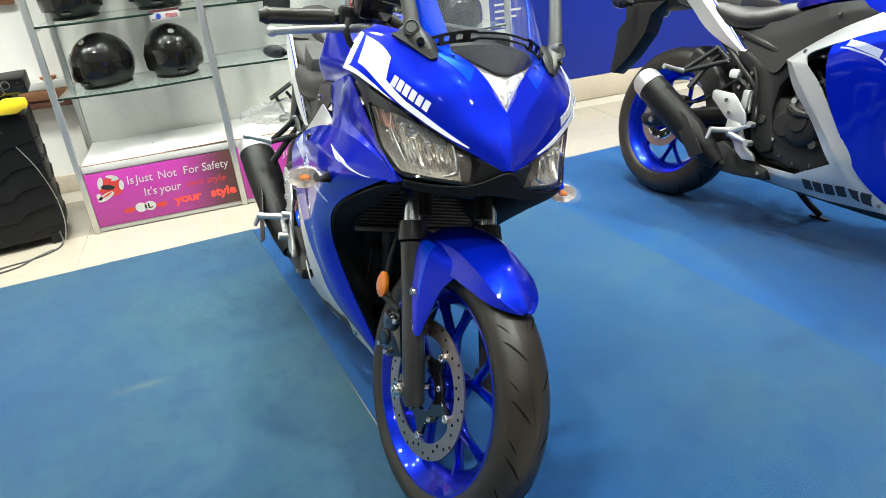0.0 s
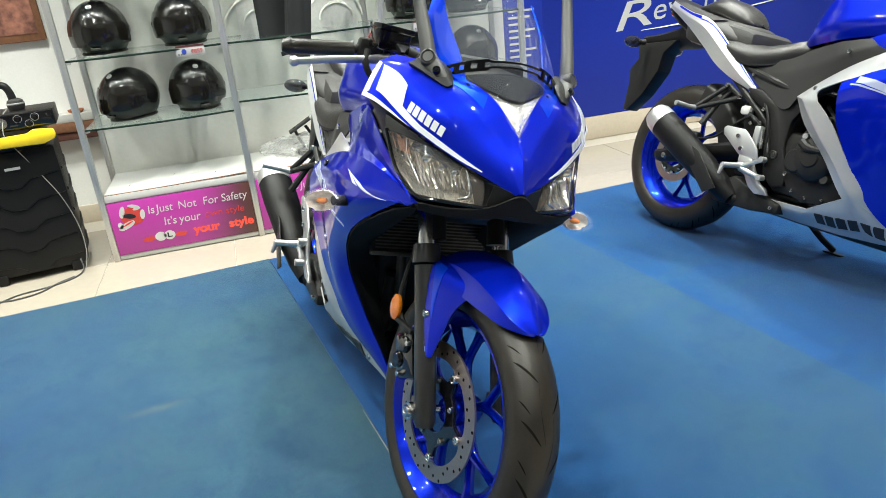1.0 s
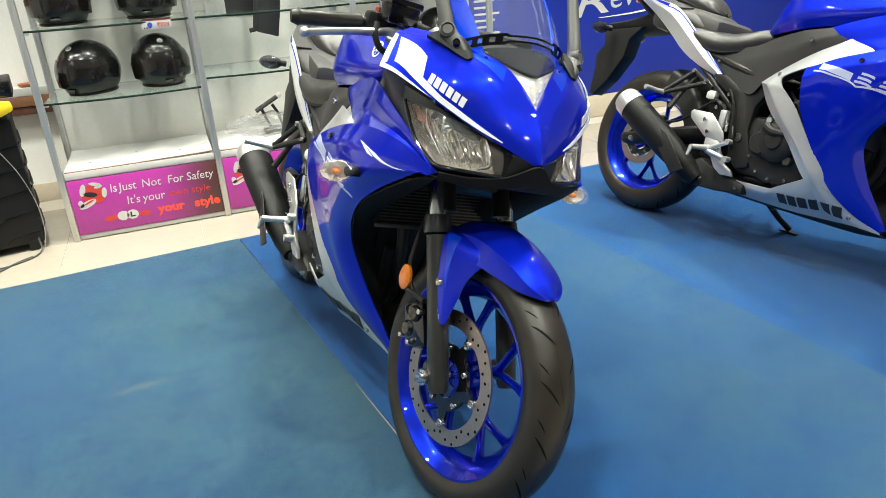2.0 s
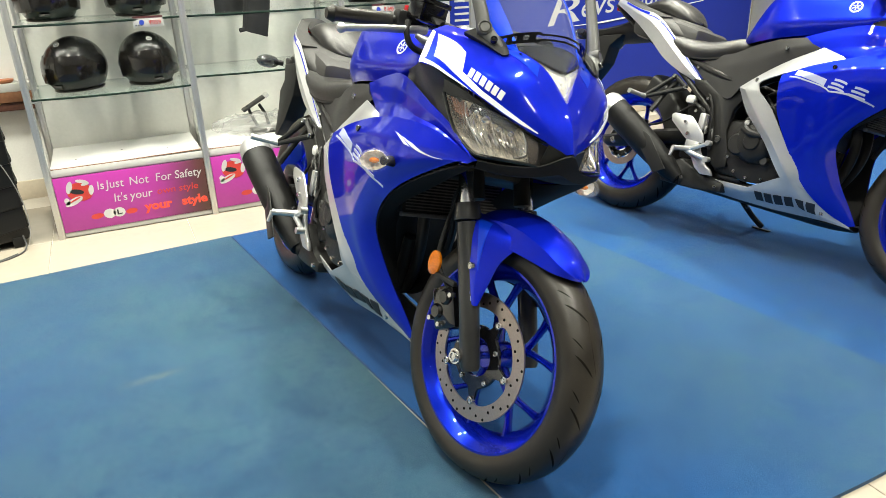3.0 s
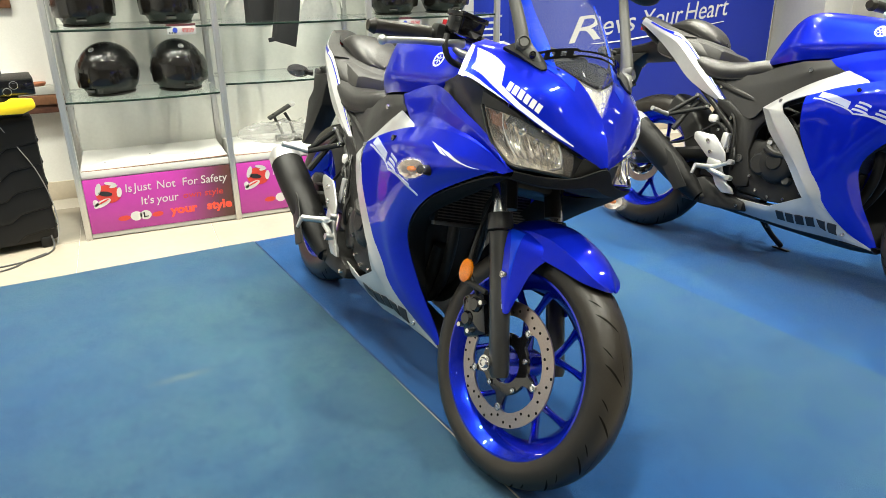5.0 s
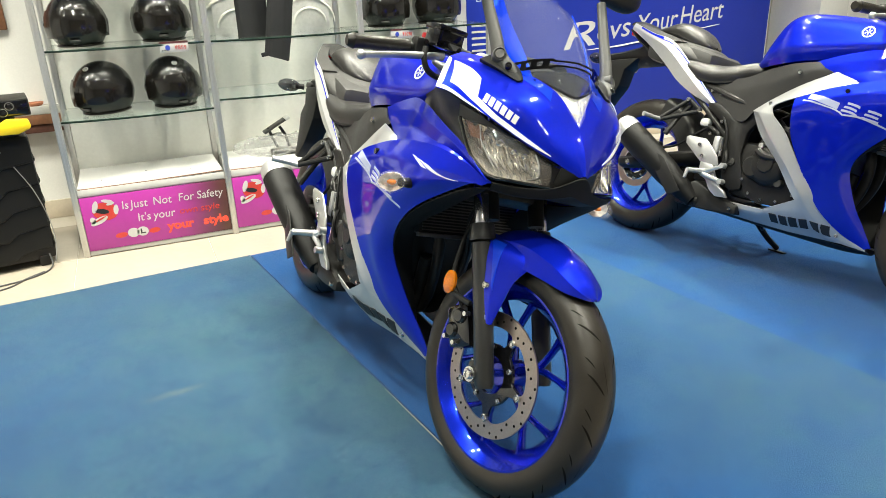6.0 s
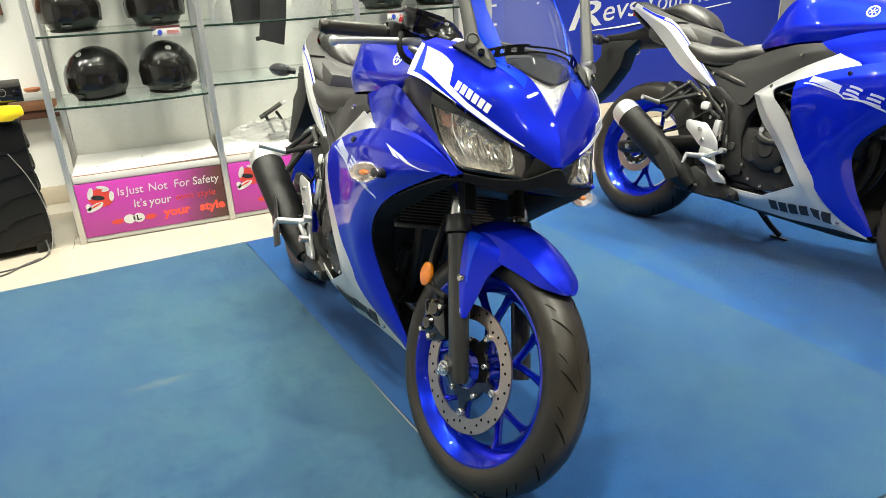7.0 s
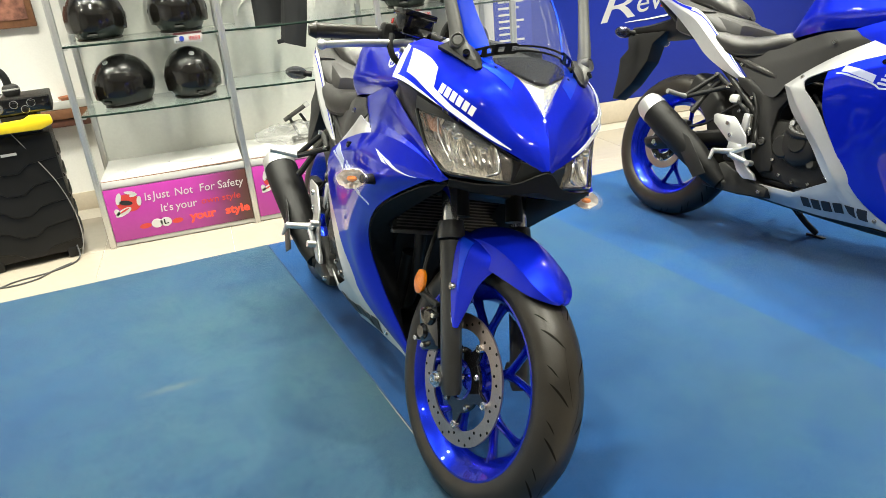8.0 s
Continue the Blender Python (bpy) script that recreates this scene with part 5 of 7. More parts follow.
    ax = lathe([(0, -0.155), (0.012, -0.155), (0.016, -0.145), (0.016, -0.13), (0.010, -0.13), (0.010, 0.14), (0, 0.14)], 14, at=(RX, 0, RZ))
    part("axle", ax, CHROME, arm)
    sh = lathe([(0.028, -0.09), (0.034, -0.08), (0.026, -0.06), (0.034, -0.04), (0.026, -0.02), (0.034, 0.0), (0.026, 0.02), (0.034, 0.04), (0.026, 0.06), (0.03, 0.09), (0, 0.09)], 16, axis="z")
    join(None, sh, Matrix.Translation((-1.0, 0, 0.52)) @ Matrix.Rotation(radians(20), 4, "Y"))
    part("shock_absorber", sh, PANEL_GREY, bike)
    # rear wheel, disc, hugger
    hub, move, fix = wheel(bike, "rear_wheel", RX, RZ, RR, 0.14, False, radians(10))
    brake_disc(bike, move, fix, -0.085, 0.110, 0.080, 0.072, 5, False)
    cal = box((RX + 0.03, -0.125, RZ + 0.05), (RX + 0.13, -0.085, RZ + 0.12), 0.012)
    part("rear_caliper", cal, BLACK, bike)
    rows = []
    for deg in (5, 22, 42, 60, 74):
        a = radians(deg)
        d = Vector((math.cos(a), 0, math.sin(a)))
        c = Vector((RX, 0, RZ))
        rows.append([c + d * (RR - 0.075) + Vector((0, -0.092, 0)), c + d * (RR - 0.02) + Vector((0, -0.088, 0)), c + d * (RR + 0.012) + Vector((0, -0.078, 0)), c + d * (RR + 0.022), c + d * (RR + 0.012) + Vector((0, 0.078, 0)), c + d * (RR - 0.02) + Vector((0, 0.088, 0)), c + d * (RR - 0.075) + Vector((0, 0.092, 0))])
    part("rear_hugger", Surf(rows).mesh(0.003, 4), BLACK, bike)
    # silencer and pipes
    d0, d1 = Vector((-0.985, -0.150, 0.215)), Vector((-1.385, -0.245, 0.478))
    ex = tube([d0, d0.lerp(d1, 0.12), d0.lerp(d1, 0.35), d0.lerp(d1, 0.75), d0.lerp(d1, 0.88)], [0.030, 0.043, 0.055, 0.060, 0.058], 28, smooth=0, flat=1.15)
    can = part("silencer", ex, MUFFLER, bike, "matt black silencer with a silver end cap")
    en = tube([d0.lerp(d1, 0.875), d0.lerp(d1, 0.96), d0.lerp(d1, 1.0), d0.lerp(d1, 1.02), d0.lerp(d1, 0.97)], [0.0595, 0.056, 0.046, 0.030, 0.026], 28, smooth=0, flat=1.15)
    part("end_cap", en, ALLOY, can, "silver end cap")
    pl = prism([(-0.03, -0.10), (0.03, -0.12), (0.035, 0.05), (0.0, 0.13), (-0.03, 0.08)], 0.006, 0.003)
    mid = d0.lerp(d1, 0.36)
    join(None, pl, Matrix.Translation(mid + Vector((0.025, -0.06, 0.0))) @ Matrix.Rotation(radians(-46), 4, "Y"))
    part("heat_shield", pl, BLACK, can)
    pi = tube([d0, (-0.90, -0.08, 0.235), (-0.70, -0.04, 0.225), (-0.48, -0.04, 0.27), (-0.42, -0.05, 0.45)], [0.028, 0.024, 0.024, 0.02, 0.02], 14)
    part("exhaust_pipe", pi, BLACK, can)
    ut = prism([(-1.075, 0.190), (-1.055, 0.270), (-0.990, 0.305), (-0.880, 0.262), (-0.775, 0.240), (-0.775, 0.203), (-0.900, 0.190)], 0.26, 0.010)
    mapped(ut, lambda v: Vector((v.x, v.y - 0.160, v.z)))
    part("undertray", ut, BLACK, bike, "black undertray behind the belly panel")
    ig = prism([(-1.055, 0.300), (-1.045, 0.430), (-1.085, 0.560), (-1.060, 0.640), (-0.930, 0.640), (-0.900, 0.500), (-0.900, 0.300)], 0.20, 0.015)
    mapped(ig, lambda v: Vector((v.x, v.y - 0.100, v.z)))
    part("inner_guard", ig, BLACK, bike)
    hk = tube([(-1.17, -0.205, 0.47), (-1.15, -0.16, 0.56), (-1.12, -0.13, 0.62)], [0.012, 0.010, 0.010], 8)
    part("hanger", hk, BLACK, can)
    # footrest plates, pegs, pedals
    for s in (1, -1):
        def P(x, y, z):
            return Vector((x, s * y, z))
        pr = prism([(-1.072, 0.474), (-1.060, 0.482), (-0.975, 0.480), (-0.958, 0.468), (-0.903, 0.418), (-0.890, 0.385), (-0.898, 0.378), (-0.980, 0.386), (-1.066, 0.448)], 0.007, 0.003)
        mapped(pr, lambda v: Vector((v.x, s * (-0.180 - v.y), v.z)))
        hp = part("heel_guard", pr, ALLOY, bike, "bright alloy heel guard plate")
        for q in ((-0.994, 0.452), (-0.970, 0.408)):
            bolt("bolt", P(q[0], -0.190, q[1]), (0, -s, 0), 0.0085, CHROME, hp)
        br = prism([(-0.975, 0.392), (-0.915, 0.386), (-0.895, 0.345), (-0.860, 0.300), (-0.830, 0.285), (-0.815, 0.262), (-0.870, 0.258), (-0.905, 0.280), (-0.930, 0.315), (-0.975, 0.335)], 0.014, 0.004)
        mapped(br, lambda v: Vector((v.x, s * (-0.172 - v.y), v.z)))
        part("bracket", br, ALLOY, hp)
        pg = tube([P(-0.945, -0.188, 0.348), P(-0.955, -0.23, 0.345), P(-0.965, -0.272, 0.342)], [0.013, 0.011, 0.010, 0.011], 12)
        tube([P(-0.965, -0.270, 0.345), P(-0.966, -0.280, 0.308)], [0.009, 0.006], 8, pg, 0)
        part("foot_peg", pg, ALLOY, hp, "bright alloy foot peg")
        pd = tube([P(-0.945, -0.195, 0.338), P(-0.90, -0.200, 0.330), P(-0.86, -0.205, 0.324), P(-0.838, -0.215, 0.322)], [0.013, 0.009, 0.008, 0.011], 10)
        tube([P(-0.838, -0.200, 0.322), P(-0.838, -0.228, 0.322)], 0.011, 12, pd, 0)
        tube([P(-0.935, -0.195, 0.348), P(-0.89, -0.202, 0.368), P(-0.850, -0.208, 0.386)], [0.012, 0.008, 0.008], 10, pd)
        tube([P(-0.850, -0.198, 0.386), P(-0.850, -0.222, 0.386)], 0.011, 12, pd, 0)
        part("pedal", pd, ALLOY, hp, "bright alloy pedal")
        hg = tube([P(-1.220, -0.205, 0.530), P(-1.130, -0.148, 0.632)], [0.010, 0.009], 10, smooth=0)
        tube([P(-1.130, -0.148, 0.632), P(-1.068, -0.142, 0.592)], 0.010, 10, hg, 0)
        tube([P(-1.068, -0.142, 0.592), P(-1.220, -0.205, 0.526)], [0.010, 0.009], 10, hg, 0)
        pb = part("rear_peg_bracket", hg, BLACK, bike, "black pillion peg bracket")
        pp = prism([(-1.045, 0.632), (-1.025, 0.602), (-0.935, 0.548), (-0.927, 0.506), (-0.906, 0.400), (-0.885, 0.330), (-0.840, 0.290), (-0.790, 0.305), (-0.790, 0.345), (-0.828, 0.440), (-0.825, 0.530),
                    (-0.795, 0.575), (-0.790, 0.615), (-0.830, 0.610), (-0.890, 0.578), (-0.98, 0.632)], 0.030, 0.008)
        mapped(pp, lambda v: Vector((v.x, s * (-0.118 - v.y), v.z)))
        part("pivot_plate", pp, ENGINE, bike, "dark grey cast frame plate")
        bolt("bolt", P(-0.858, -0.150, 0.408), (0, -s, 0), 0.016, PANEL_GREY, pb)
        rp = tube([P(-1.220, -0.205, 0.528), P(-1.226, -0.235, 0.530), P(-1.234, -0.300, 0.536)], [0.012, 0.009, 0.0105], 12, smooth=0)
        part("rear_peg", rp, ALLOY, pb, "alloy pillion peg")
        bolt("bolt", P(-1.130, -0.158, 0.632), (0, -s, 0), 0.009, CHROME, pb)
        bolt("bolt", P(-1.068, -0.152, 0.592), (0, -s, 0), 0.008, CHROME, pb)
    side = tube([(-0.83, 0.085, 0.26), (-0.835, 0.10, 0.20), (-0.80, 0.17, 0.125), (-0.768, 0.232, 0.078)], [0.016, 0.014, 0.012, 0.012], 10)
    box((-0.80, 0.215, 0.062), (-0.725, 0.275, 0.070), 0.003, side)
    tube([(-0.80, 0.07, 0.24), (-0.795, 0.10, 0.17), (-0.80, 0.13, 0.15)], 0.007, 8, side)
    part("side_stand", side, BLACK, bike, "black side stand")
    ch = tube([(-0.90, 0.12, 0.45), (-1.15, 0.13, 0.40), (-1.38, 0.135, 0.38)], 0.018, 8, flat=0.4)
    part("chain_guard", ch, BLACK, bike)
    for p0, p1 in (((-0.96, -0.12, 0.47), (-0.93, -0.15, 0.40)), ((-0.90, -0.145, 0.46), (-0.88, -0.15, 0.36)), ((-1.0, -0.1, 0.55), (-0.95, -0.13, 0.45)), ((-1.02, -0.13, 0.54), (-0.96, -0.15, 0.50)), ((-0.70, -0.15, 0.60), (-0.62, -0.17, 0.52))):
        a, b = Vector(p0), Vector(p1)
        part("hose", tube([a, a.lerp(b, 0.5) + Vector((0.02, -0.02, 0.0)), b], 0.006, 8), BLACK, bike)
    for q in ((-1.085, -0.105, 0.492), (-0.915, -0.152, 0.445), (-1.075, -0.165, 0.330), (-0.800, -0.165, 0.222), (-0.985, -0.150, 0.505), (-0.945, -0.150, 0.560)):
        bolt("bolt", q, (0, -1, 0), 0.0075, CHROME, bike, 0.007)
    part("brake_pipe", tube([(-0.94, -0.155, 0.50), (-0.99, -0.150, 0.53), (-1.06, -0.130, 0.50), (-1.16, -0.125, 0.43), (-1.28, -0.128, 0.40)], 0.0055, 8), BLACK, bike)
    part("brake_switch", tube([(-0.925, -0.150, 0.49), (-0.915, -0.152, 0.42)], [0.010, 0.008], 10, smooth=0), CHROME, bike, "bright brake switch")
    part("coolant_hose", tube([(-0.76, -0.150, 0.56), (-0.70, -0.175, 0.545), (-0.64, -0.17, 0.57), (-0.60, -0.15, 0.62)], 0.011, 10), BLACK, bike)
    part("cable", tube([(-0.98, -0.13, 0.60), (-0.93, -0.155, 0.56), (-0.90, -0.160, 0.50), (-0.89, -0.158, 0.42)], 0.0045, 8), BLACK, bike)
    mc = box((-0.955, -0.165, 0.415), (-0.925, -0.135, 0.50), 0.006)
    part("rear_master_cylinder", mc, ALLOY, bike)
    ab = box((-1.062, -0.140, 0.530), (-1.016, -0.105, 0.566), 0.012)
    part("fluid_pot", ab, PAPER, bike, "pale plastic fluid pot")


def tank_and_seat(bike):
    secs = [(-0.285, 0.105, 0.125, 0.090, 0.892, 0.918, 0.942, 0.952), (-0.34, 0.145, 0.160, 0.125, 0.888, 0.924, 0.962, 0.972), (-0.42, 0.156, 0.164, 0.130, 0.872, 0.922, 0.978, 0.990), (-0.50, 0.162, 0.170, 0.138, 0.858, 0.918, 0.988, 1.002),
            (-0.65, 0.166, 0.178, 0.150, 0.838, 0.908, 0.996, 1.016), (-0.735, 0.160, 0.176, 0.150, 0.824, 0.898, 0.990, 1.010), (-0.790, 0.142, 0.158, 0.132, 0.814, 0.885, 0.962, 0.982), (-0.84, 0.116, 0.128, 0.104, 0.806, 0.855, 0.905, 0.922),
            (-0.880, 0.088, 0.092, 0.074, 0.801, 0.828, 0.852, 0.862), (-0.910, 0.05, 0.05, 0.04, 0.797, 0.806, 0.816, 0.822)]
    rows = []
    for x, yb, ym, yt, zb, zm, zs, zt in secs:
        r = [(x, -yb, zb), (x, -(yb + ym) / 2 - 0.008, (zb + zm) / 2), (x, -ym, zm), (x, -yt, zs), (x, -yt * 0.5, (zs + zt * 2) / 3)]
        rows.append(r + [(x, 0, zt)] + [(a, -b, c) for a, b, c in r[::-1]])
    tk = Surf(rows)
    tank = part("fuel_tank", tk.mesh(0.004, 6), BLUE, bike, "glossy blue fuel tank")
    for s in (-1, 1):
        c = tk.at(*tk.find((-0.470, s * 0.15, 0.944)))
        n = tk.normal(*tk.find((-0.470, s * 0.15, 0.944)))
        n = n if n.y * s > 0 else -n
        em = lathe([(0, 0.004), (0.021, 0.004), (0.023, 0.002), (0.023, -0.003), (0, -0.003)], 28, axis="z")
        join(None, em, Matrix.Translation(c) @ n.to_track_quat("Z", "Y").to_matrix().to_4x4())
        part("emblem", em, BLUE, tank, "round blue and white emblem")
        rg = lathe([(0.0165, 0.0050), (0.0215, 0.0050), (0.0215, 0.003), (0.0165, 0.003)], 24, axis="z", closed=True)
        join(None, rg, Matrix.Translation(c) @ n.to_track_quat("Z", "Y").to_matrix().to_4x4())
        part("emblem_ring", rg, WHITE, tank)
        for k in range(6):
            fk = tube([(0.003 * math.cos(radians(30 + 60 * k)), 0.003 * math.sin(radians(30 + 60 * k)), 0.0042), (0.013 * math.cos(radians(30 + 60 * k)), 0.013 * math.sin(radians(30 + 60 * k)), 0.0042)], [0.0016, 0.0018], 6, smooth=0)
            join(None, fk, Matrix.Translation(c) @ n.to_track_quat("Z", "Y").to_matrix().to_4x4())
            part("emblem_mark", fk, WHITE, tank)
    fc = lathe([(0, 0.010), (0.03, 0.010), (0.042, 0.006), (0.045, -0.01), (0, -0.01)], 28, axis="z", at=(-0.46, 0, 1.004))
    part("filler_cap", fc, CHROME, tank)
    # dark grey panel below tank and seat
    for s in (1, -1):
        def G(rows):
            return [[(x, y * s, z) for x, y, z in row] for row in rows]
        pn = Surf(G([[(-0.600, -0.178, 0.834), (-0.640, -0.179, 0.829), (-0.700, -0.178, 0.820), (-0.800, -0.160, 0.792), (-0.920, -0.135, 0.752), (-1.080, -0.130, 0.742)],
                     [(-0.570, -0.186, 0.814), (-0.620, -0.188, 0.798), (-0.690, -0.188, 0.772), (-0.800, -0.172, 0.730), (-0.930, -0.146, 0.700), (-1.080, -0.136, 0.705)],
                     [(-0.533, -0.190, 0.799), (-0.612, -0.186, 0.760), (-0.700, -0.182, 0.708), (-0.800, -0.176, 0.640), (-0.862, -0.168, 0.580), (-0.985, -0.146, 0.628)]]), sharp_u=(1,), sharp_v=(2,))
        sp = part("seat_side_panel", pn.mesh(0.004, 5, -s), PANEL_GREY, bike, "dark grey plastic panel below the seat")
        for q in ((-0.655, -0.190, 0.790), (-1.040, -0.142, 0.690)):
            bolt("bolt", (q[0], s * q[1], q[2]), (0, -s, 0.1), 0.0075, CHROME, sp)
    # rider's seat and raised pillion seat
    def saddle(name, secs, label, mat=SEAT):
        rows = []
        for x, y, zt, zb in secs:
            r = [(x, -y * 0.95, zb), (x, -y * 1.0, zb * 0.55 + zt * 0.45), (x, -y * (0.88 if mat is SEAT else 0.66), zt - 0.010), (x, -y * (0.58 if mat is SEAT else 0.40), zt - 0.001)]
            rows.append(r + [(x, 0, zt)] + [(a, -b, c) for a, b, c in r[::-1]])
        x, y, zt, zb = secs[0]
        u, v, tt, tb = secs[-1]
        rows = [[(x + 0.004, 0.02 * y * (k - 4) / 4, (zt + zb) / 2 + 0.002 * (1 - abs(k - 4) / 4)) for k in range(9)]] + rows + [[(u - 0.004, 0.02 * v * (k - 4) / 4, (tt + tb) / 2 + 0.002 * (1 - abs(k - 4) / 4)) for k in range(9)]]
        lid = Surf(rows, sharp_u=(1, len(rows) - 2))
        bm = lid.mesh(0.006, 5)
        seat = part(name, bm, mat, bike, label, 60)
        if mat is SEAT:
            for s in (-1, 1):
                part("piping", tube([(x, s * y * 0.965, zb + 0.002) for x, y, zt, zb in secs], 0.0065, 8), BLACK, seat, "black edge trim")
        return seat
    saddle("rider_seat", [(-0.815, 0.030, 0.796, 0.778), (-0.828, 0.060, 0.807, 0.768), (-0.855, 0.088, 0.815, 0.760), (-0.905, 0.112, 0.818, 0.748), (-0.96, 0.134, 0.804, 0.732), (-1.05, 0.150, 0.792, 0.722), (-1.12, 0.156, 0.800, 0.732), (-1.19, 0.152, 0.814, 0.766), (-1.25, 0.134, 0.828, 0.806), (-1.262, 0.10, 0.828, 0.814)], "black vinyl rider's seat")
    saddle("pillion_seat", [(-1.175, 0.022, 0.878, 0.870), (-1.186, 0.050, 0.891, 0.870), (-1.210, 0.070, 0.916, 0.874), (-1.250, 0.086, 0.943, 0.888), (-1.305, 0.094, 0.965, 0.908), (-1.355, 0.093, 0.965, 0.918), (-1.41, 0.080, 0.952, 0.924), (-1.45, 0.055, 0.945, 0.928), (-1.465, 0.025, 0.940, 0.930)], "black vinyl raised pillion seat")
    saddle("seat_hump", [(-1.115, 0.030, 0.808, 0.780), (-1.128, 0.085, 0.826, 0.776), (-1.150, 0.118, 0.852, 0.776), (-1.19, 0.136, 0.870, 0.790), (-1.25, 0.146, 0.888, 0.825), (-1.32, 0.146, 0.905, 0.862), (-1.40, 0.120, 0.918, 0.885), (-1.44, 0.06, 0.920, 0.90)], "dark grey panel between the seats", PANEL_GREY)
    under = box((-1.45, -0.132, 0.74), (-1.09, 0.132, 0.862), 0.03)
    mapped(under, lambda v: Vector((v.x, v.y, v.z + 0.22 * max(0, -1.08 - v.x) - 0.02)))
    part("seat_base", under, PANEL_GREY, bike)
    for s in (1, -1):
        def G(rows):
            return [[(x, y * s, z) for x, y, z in row] for row in rows]
        tl = Surf(G([[(-1.005, -0.143, 0.632), (-1.07, -0.148, 0.695), (-1.17, -0.152, 0.790), (-1.285, -0.158, 0.880), (-1.42, -0.140, 0.915), (-1.60, -0.070, 0.965)],
                     [(-1.010, -0.149, 0.628), (-1.10, -0.162, 0.690), (-1.195, -0.169, 0.768), (-1.30, -0.170, 0.848), (-1.43, -0.143, 0.895), (-1.61, -0.070, 0.950)],
                     [(-1.018, -0.143, 0.622), (-1.13, -0.150, 0.664), (-1.225, -0.152, 0.714), (-1.315, -0.150, 0.785), (-1.44, -0.126, 0.860), (-1.62, -0.064, 0.938)]]), sharp_u=(1,))
        tp = part("tail_panel", tl.mesh(0.004, 6, -s), SILVER, bike, "silver tail panel with a blue edge line")

        def P(x, y, z):
            return (x, s * y, z)
        part("blue_line", tl.strip([(0.13 + 0.3 * (k / 12) ** 6, 0.3 + 0.26 * k) for k in range(13)], [(0.23 + 0.3 * (k / 12) ** 6, 0.3 + 0.26 * k) for k in range(13)], -s), BLUE, tp)
        part("blue_line", tl.strip([(0.10, 3.42 + 0.1 * k) for k in range(13)], [(0.48, 3.42 + 0.1 * k) for k in range(13)], -s), BLUE, tp)
        part("white_edge", tl.strip([(0.02, 0.3 + 0.26 * k) for k in range(13)], [(0.08 + 0.3 * (k / 12) ** 6, 0.3 + 0.26 * k) for k in range(13)], -s), WHITE, tp, "white edge sticker")
        bolt("bolt", P(-1.297, -0.158, 0.866), (0, -s, 0.3), 0.007, CHROME, tp)
        mid = Surf(G([[(-1.28, -0.155, 0.882), (-1.42, -0.138, 0.917), (-1.60, -0.068, 0.967)], [(-1.25, -0.11, 0.885), (-1.42, -0.095, 0.930), (-1.60, -0.03, 0.972)]]))
        part("grab_panel", mid.mesh(0.004, 4, s), PANEL_GREY, tp)
    tail = Surf([[(-1.63, -0.060, 0.936), (-1.64, 0, 0.940), (-1.63, 0.060, 0.936)], [(-1.50, -0.10, 0.862), (-1.50, 0, 0.855), (-1.50, 0.10, 0.862)], [(-1.25, -0.12, 0.735), (-1.25, 0, 0.720), (-1.25, 0.12, 0.735)]])
    part("tail_underside", tail.mesh(0.004, 4), BLACK, bike)
    top = Surf([[(-1.46, -0.07, 0.925), (-1.46, 0, 0.935), (-1.46, 0.07, 0.925)], [(-1.60, -0.06, 0.965), (-1.60, 0, 0.975), (-1.60, 0.06, 0.965)], [(-1.64, -0.05, 0.955), (-1.645, 0, 0.962), (-1.64, 0.05, 0.955)]])
    part("tail_top", top.mesh(0.004, 4), BLACK, bike)
    lt = box((-1.640, -0.042, 0.908), (-1.606, 0.042, 0.930), 0.006)
    part("tail_light", lt, RED, bike, "red tail light")
    # plate carrier with its mudflap and rear indicators
    pc = tube([(-1.46, 0, 0.845), (-1.56, 0, 0.815), (-1.68, 0, 0.795), (-1.79, 0, 0.785)], [0.034, 0.026, 0.020, 0.016], 10, flat=2.2)
    ca = part("plate_carrier", pc, BLACK, bike, "black plate carrier and mudflap")
    flap = prism([(-1.56, 0.805), (-1.80, 0.775), (-1.782, 0.710), (-1.825, 0.660), (-1.815, 0.590), (-1.822, 0.468), (-1.795, 0.468), (-1.715, 0.548), (-1.665, 0.628), (-1.642, 0.665), (-1.630, 0.745)], 0.09, 0.006)
    mapped(flap, lambda v: Vector((v.x, v.y - 0.045, v.z)))
    part("mudflap", flap, BLACK, ca)
    lp = box((-1.835, -0.035, 0.772), (-1.77, 0.035, 0.80), 0.008)
    part("plate_lamp", lp, PANEL_GREY, ca)
    for s in (-1, 1):
        signal(bike, s, (-1.730, s * 0.075, 0.782), (-0.12, 1.0, -0.02), False)


def motorcycle():
    bike = thing("motorcycle", "glossy blue and silver sport motorcycle on its side stand", "motorcycle", group="motorcycles in the showroom")
    nose(bike)
    fairings(bike)
    tank_and_seat(bike)
    # the bodywork draws in towards the ground and droops a little at its flanks
    for me in {o.data for o in bike.children_recursive if o.type == "MESH"}:
        for v in me.vertices:
            x, y, z = v.co
            v.co = (x, y - math.copysign(0.06 * max(0.0, 0.8 - z) * min(1.0, abs(y) / 0.1), y), z - 0.055 * abs(y))
    front_end(bike)
    engine_and_frame(bike)
    return bike


def stand_at(x, y, yaw, lean):
    """A bike whose front tyre touches the floor at x, y, facing the room, leaning to its left."""
    f, l = Vector((math.sin(yaw), -math.cos(yaw), 0)), Vector((math.cos(yaw), math.sin(yaw), 0))
    up = Vector((0, 0, 1)) * math.cos(lean) + l * math.sin(lean)
    left = l * math.cos(lean) - Vector((0, 0, 1)) * math.sin(lean)
    m = Matrix((f, left, up)).transposed().to_4x4()
    m.translation = (x, y, FLOOR)
    return m


bike = motorcycle()
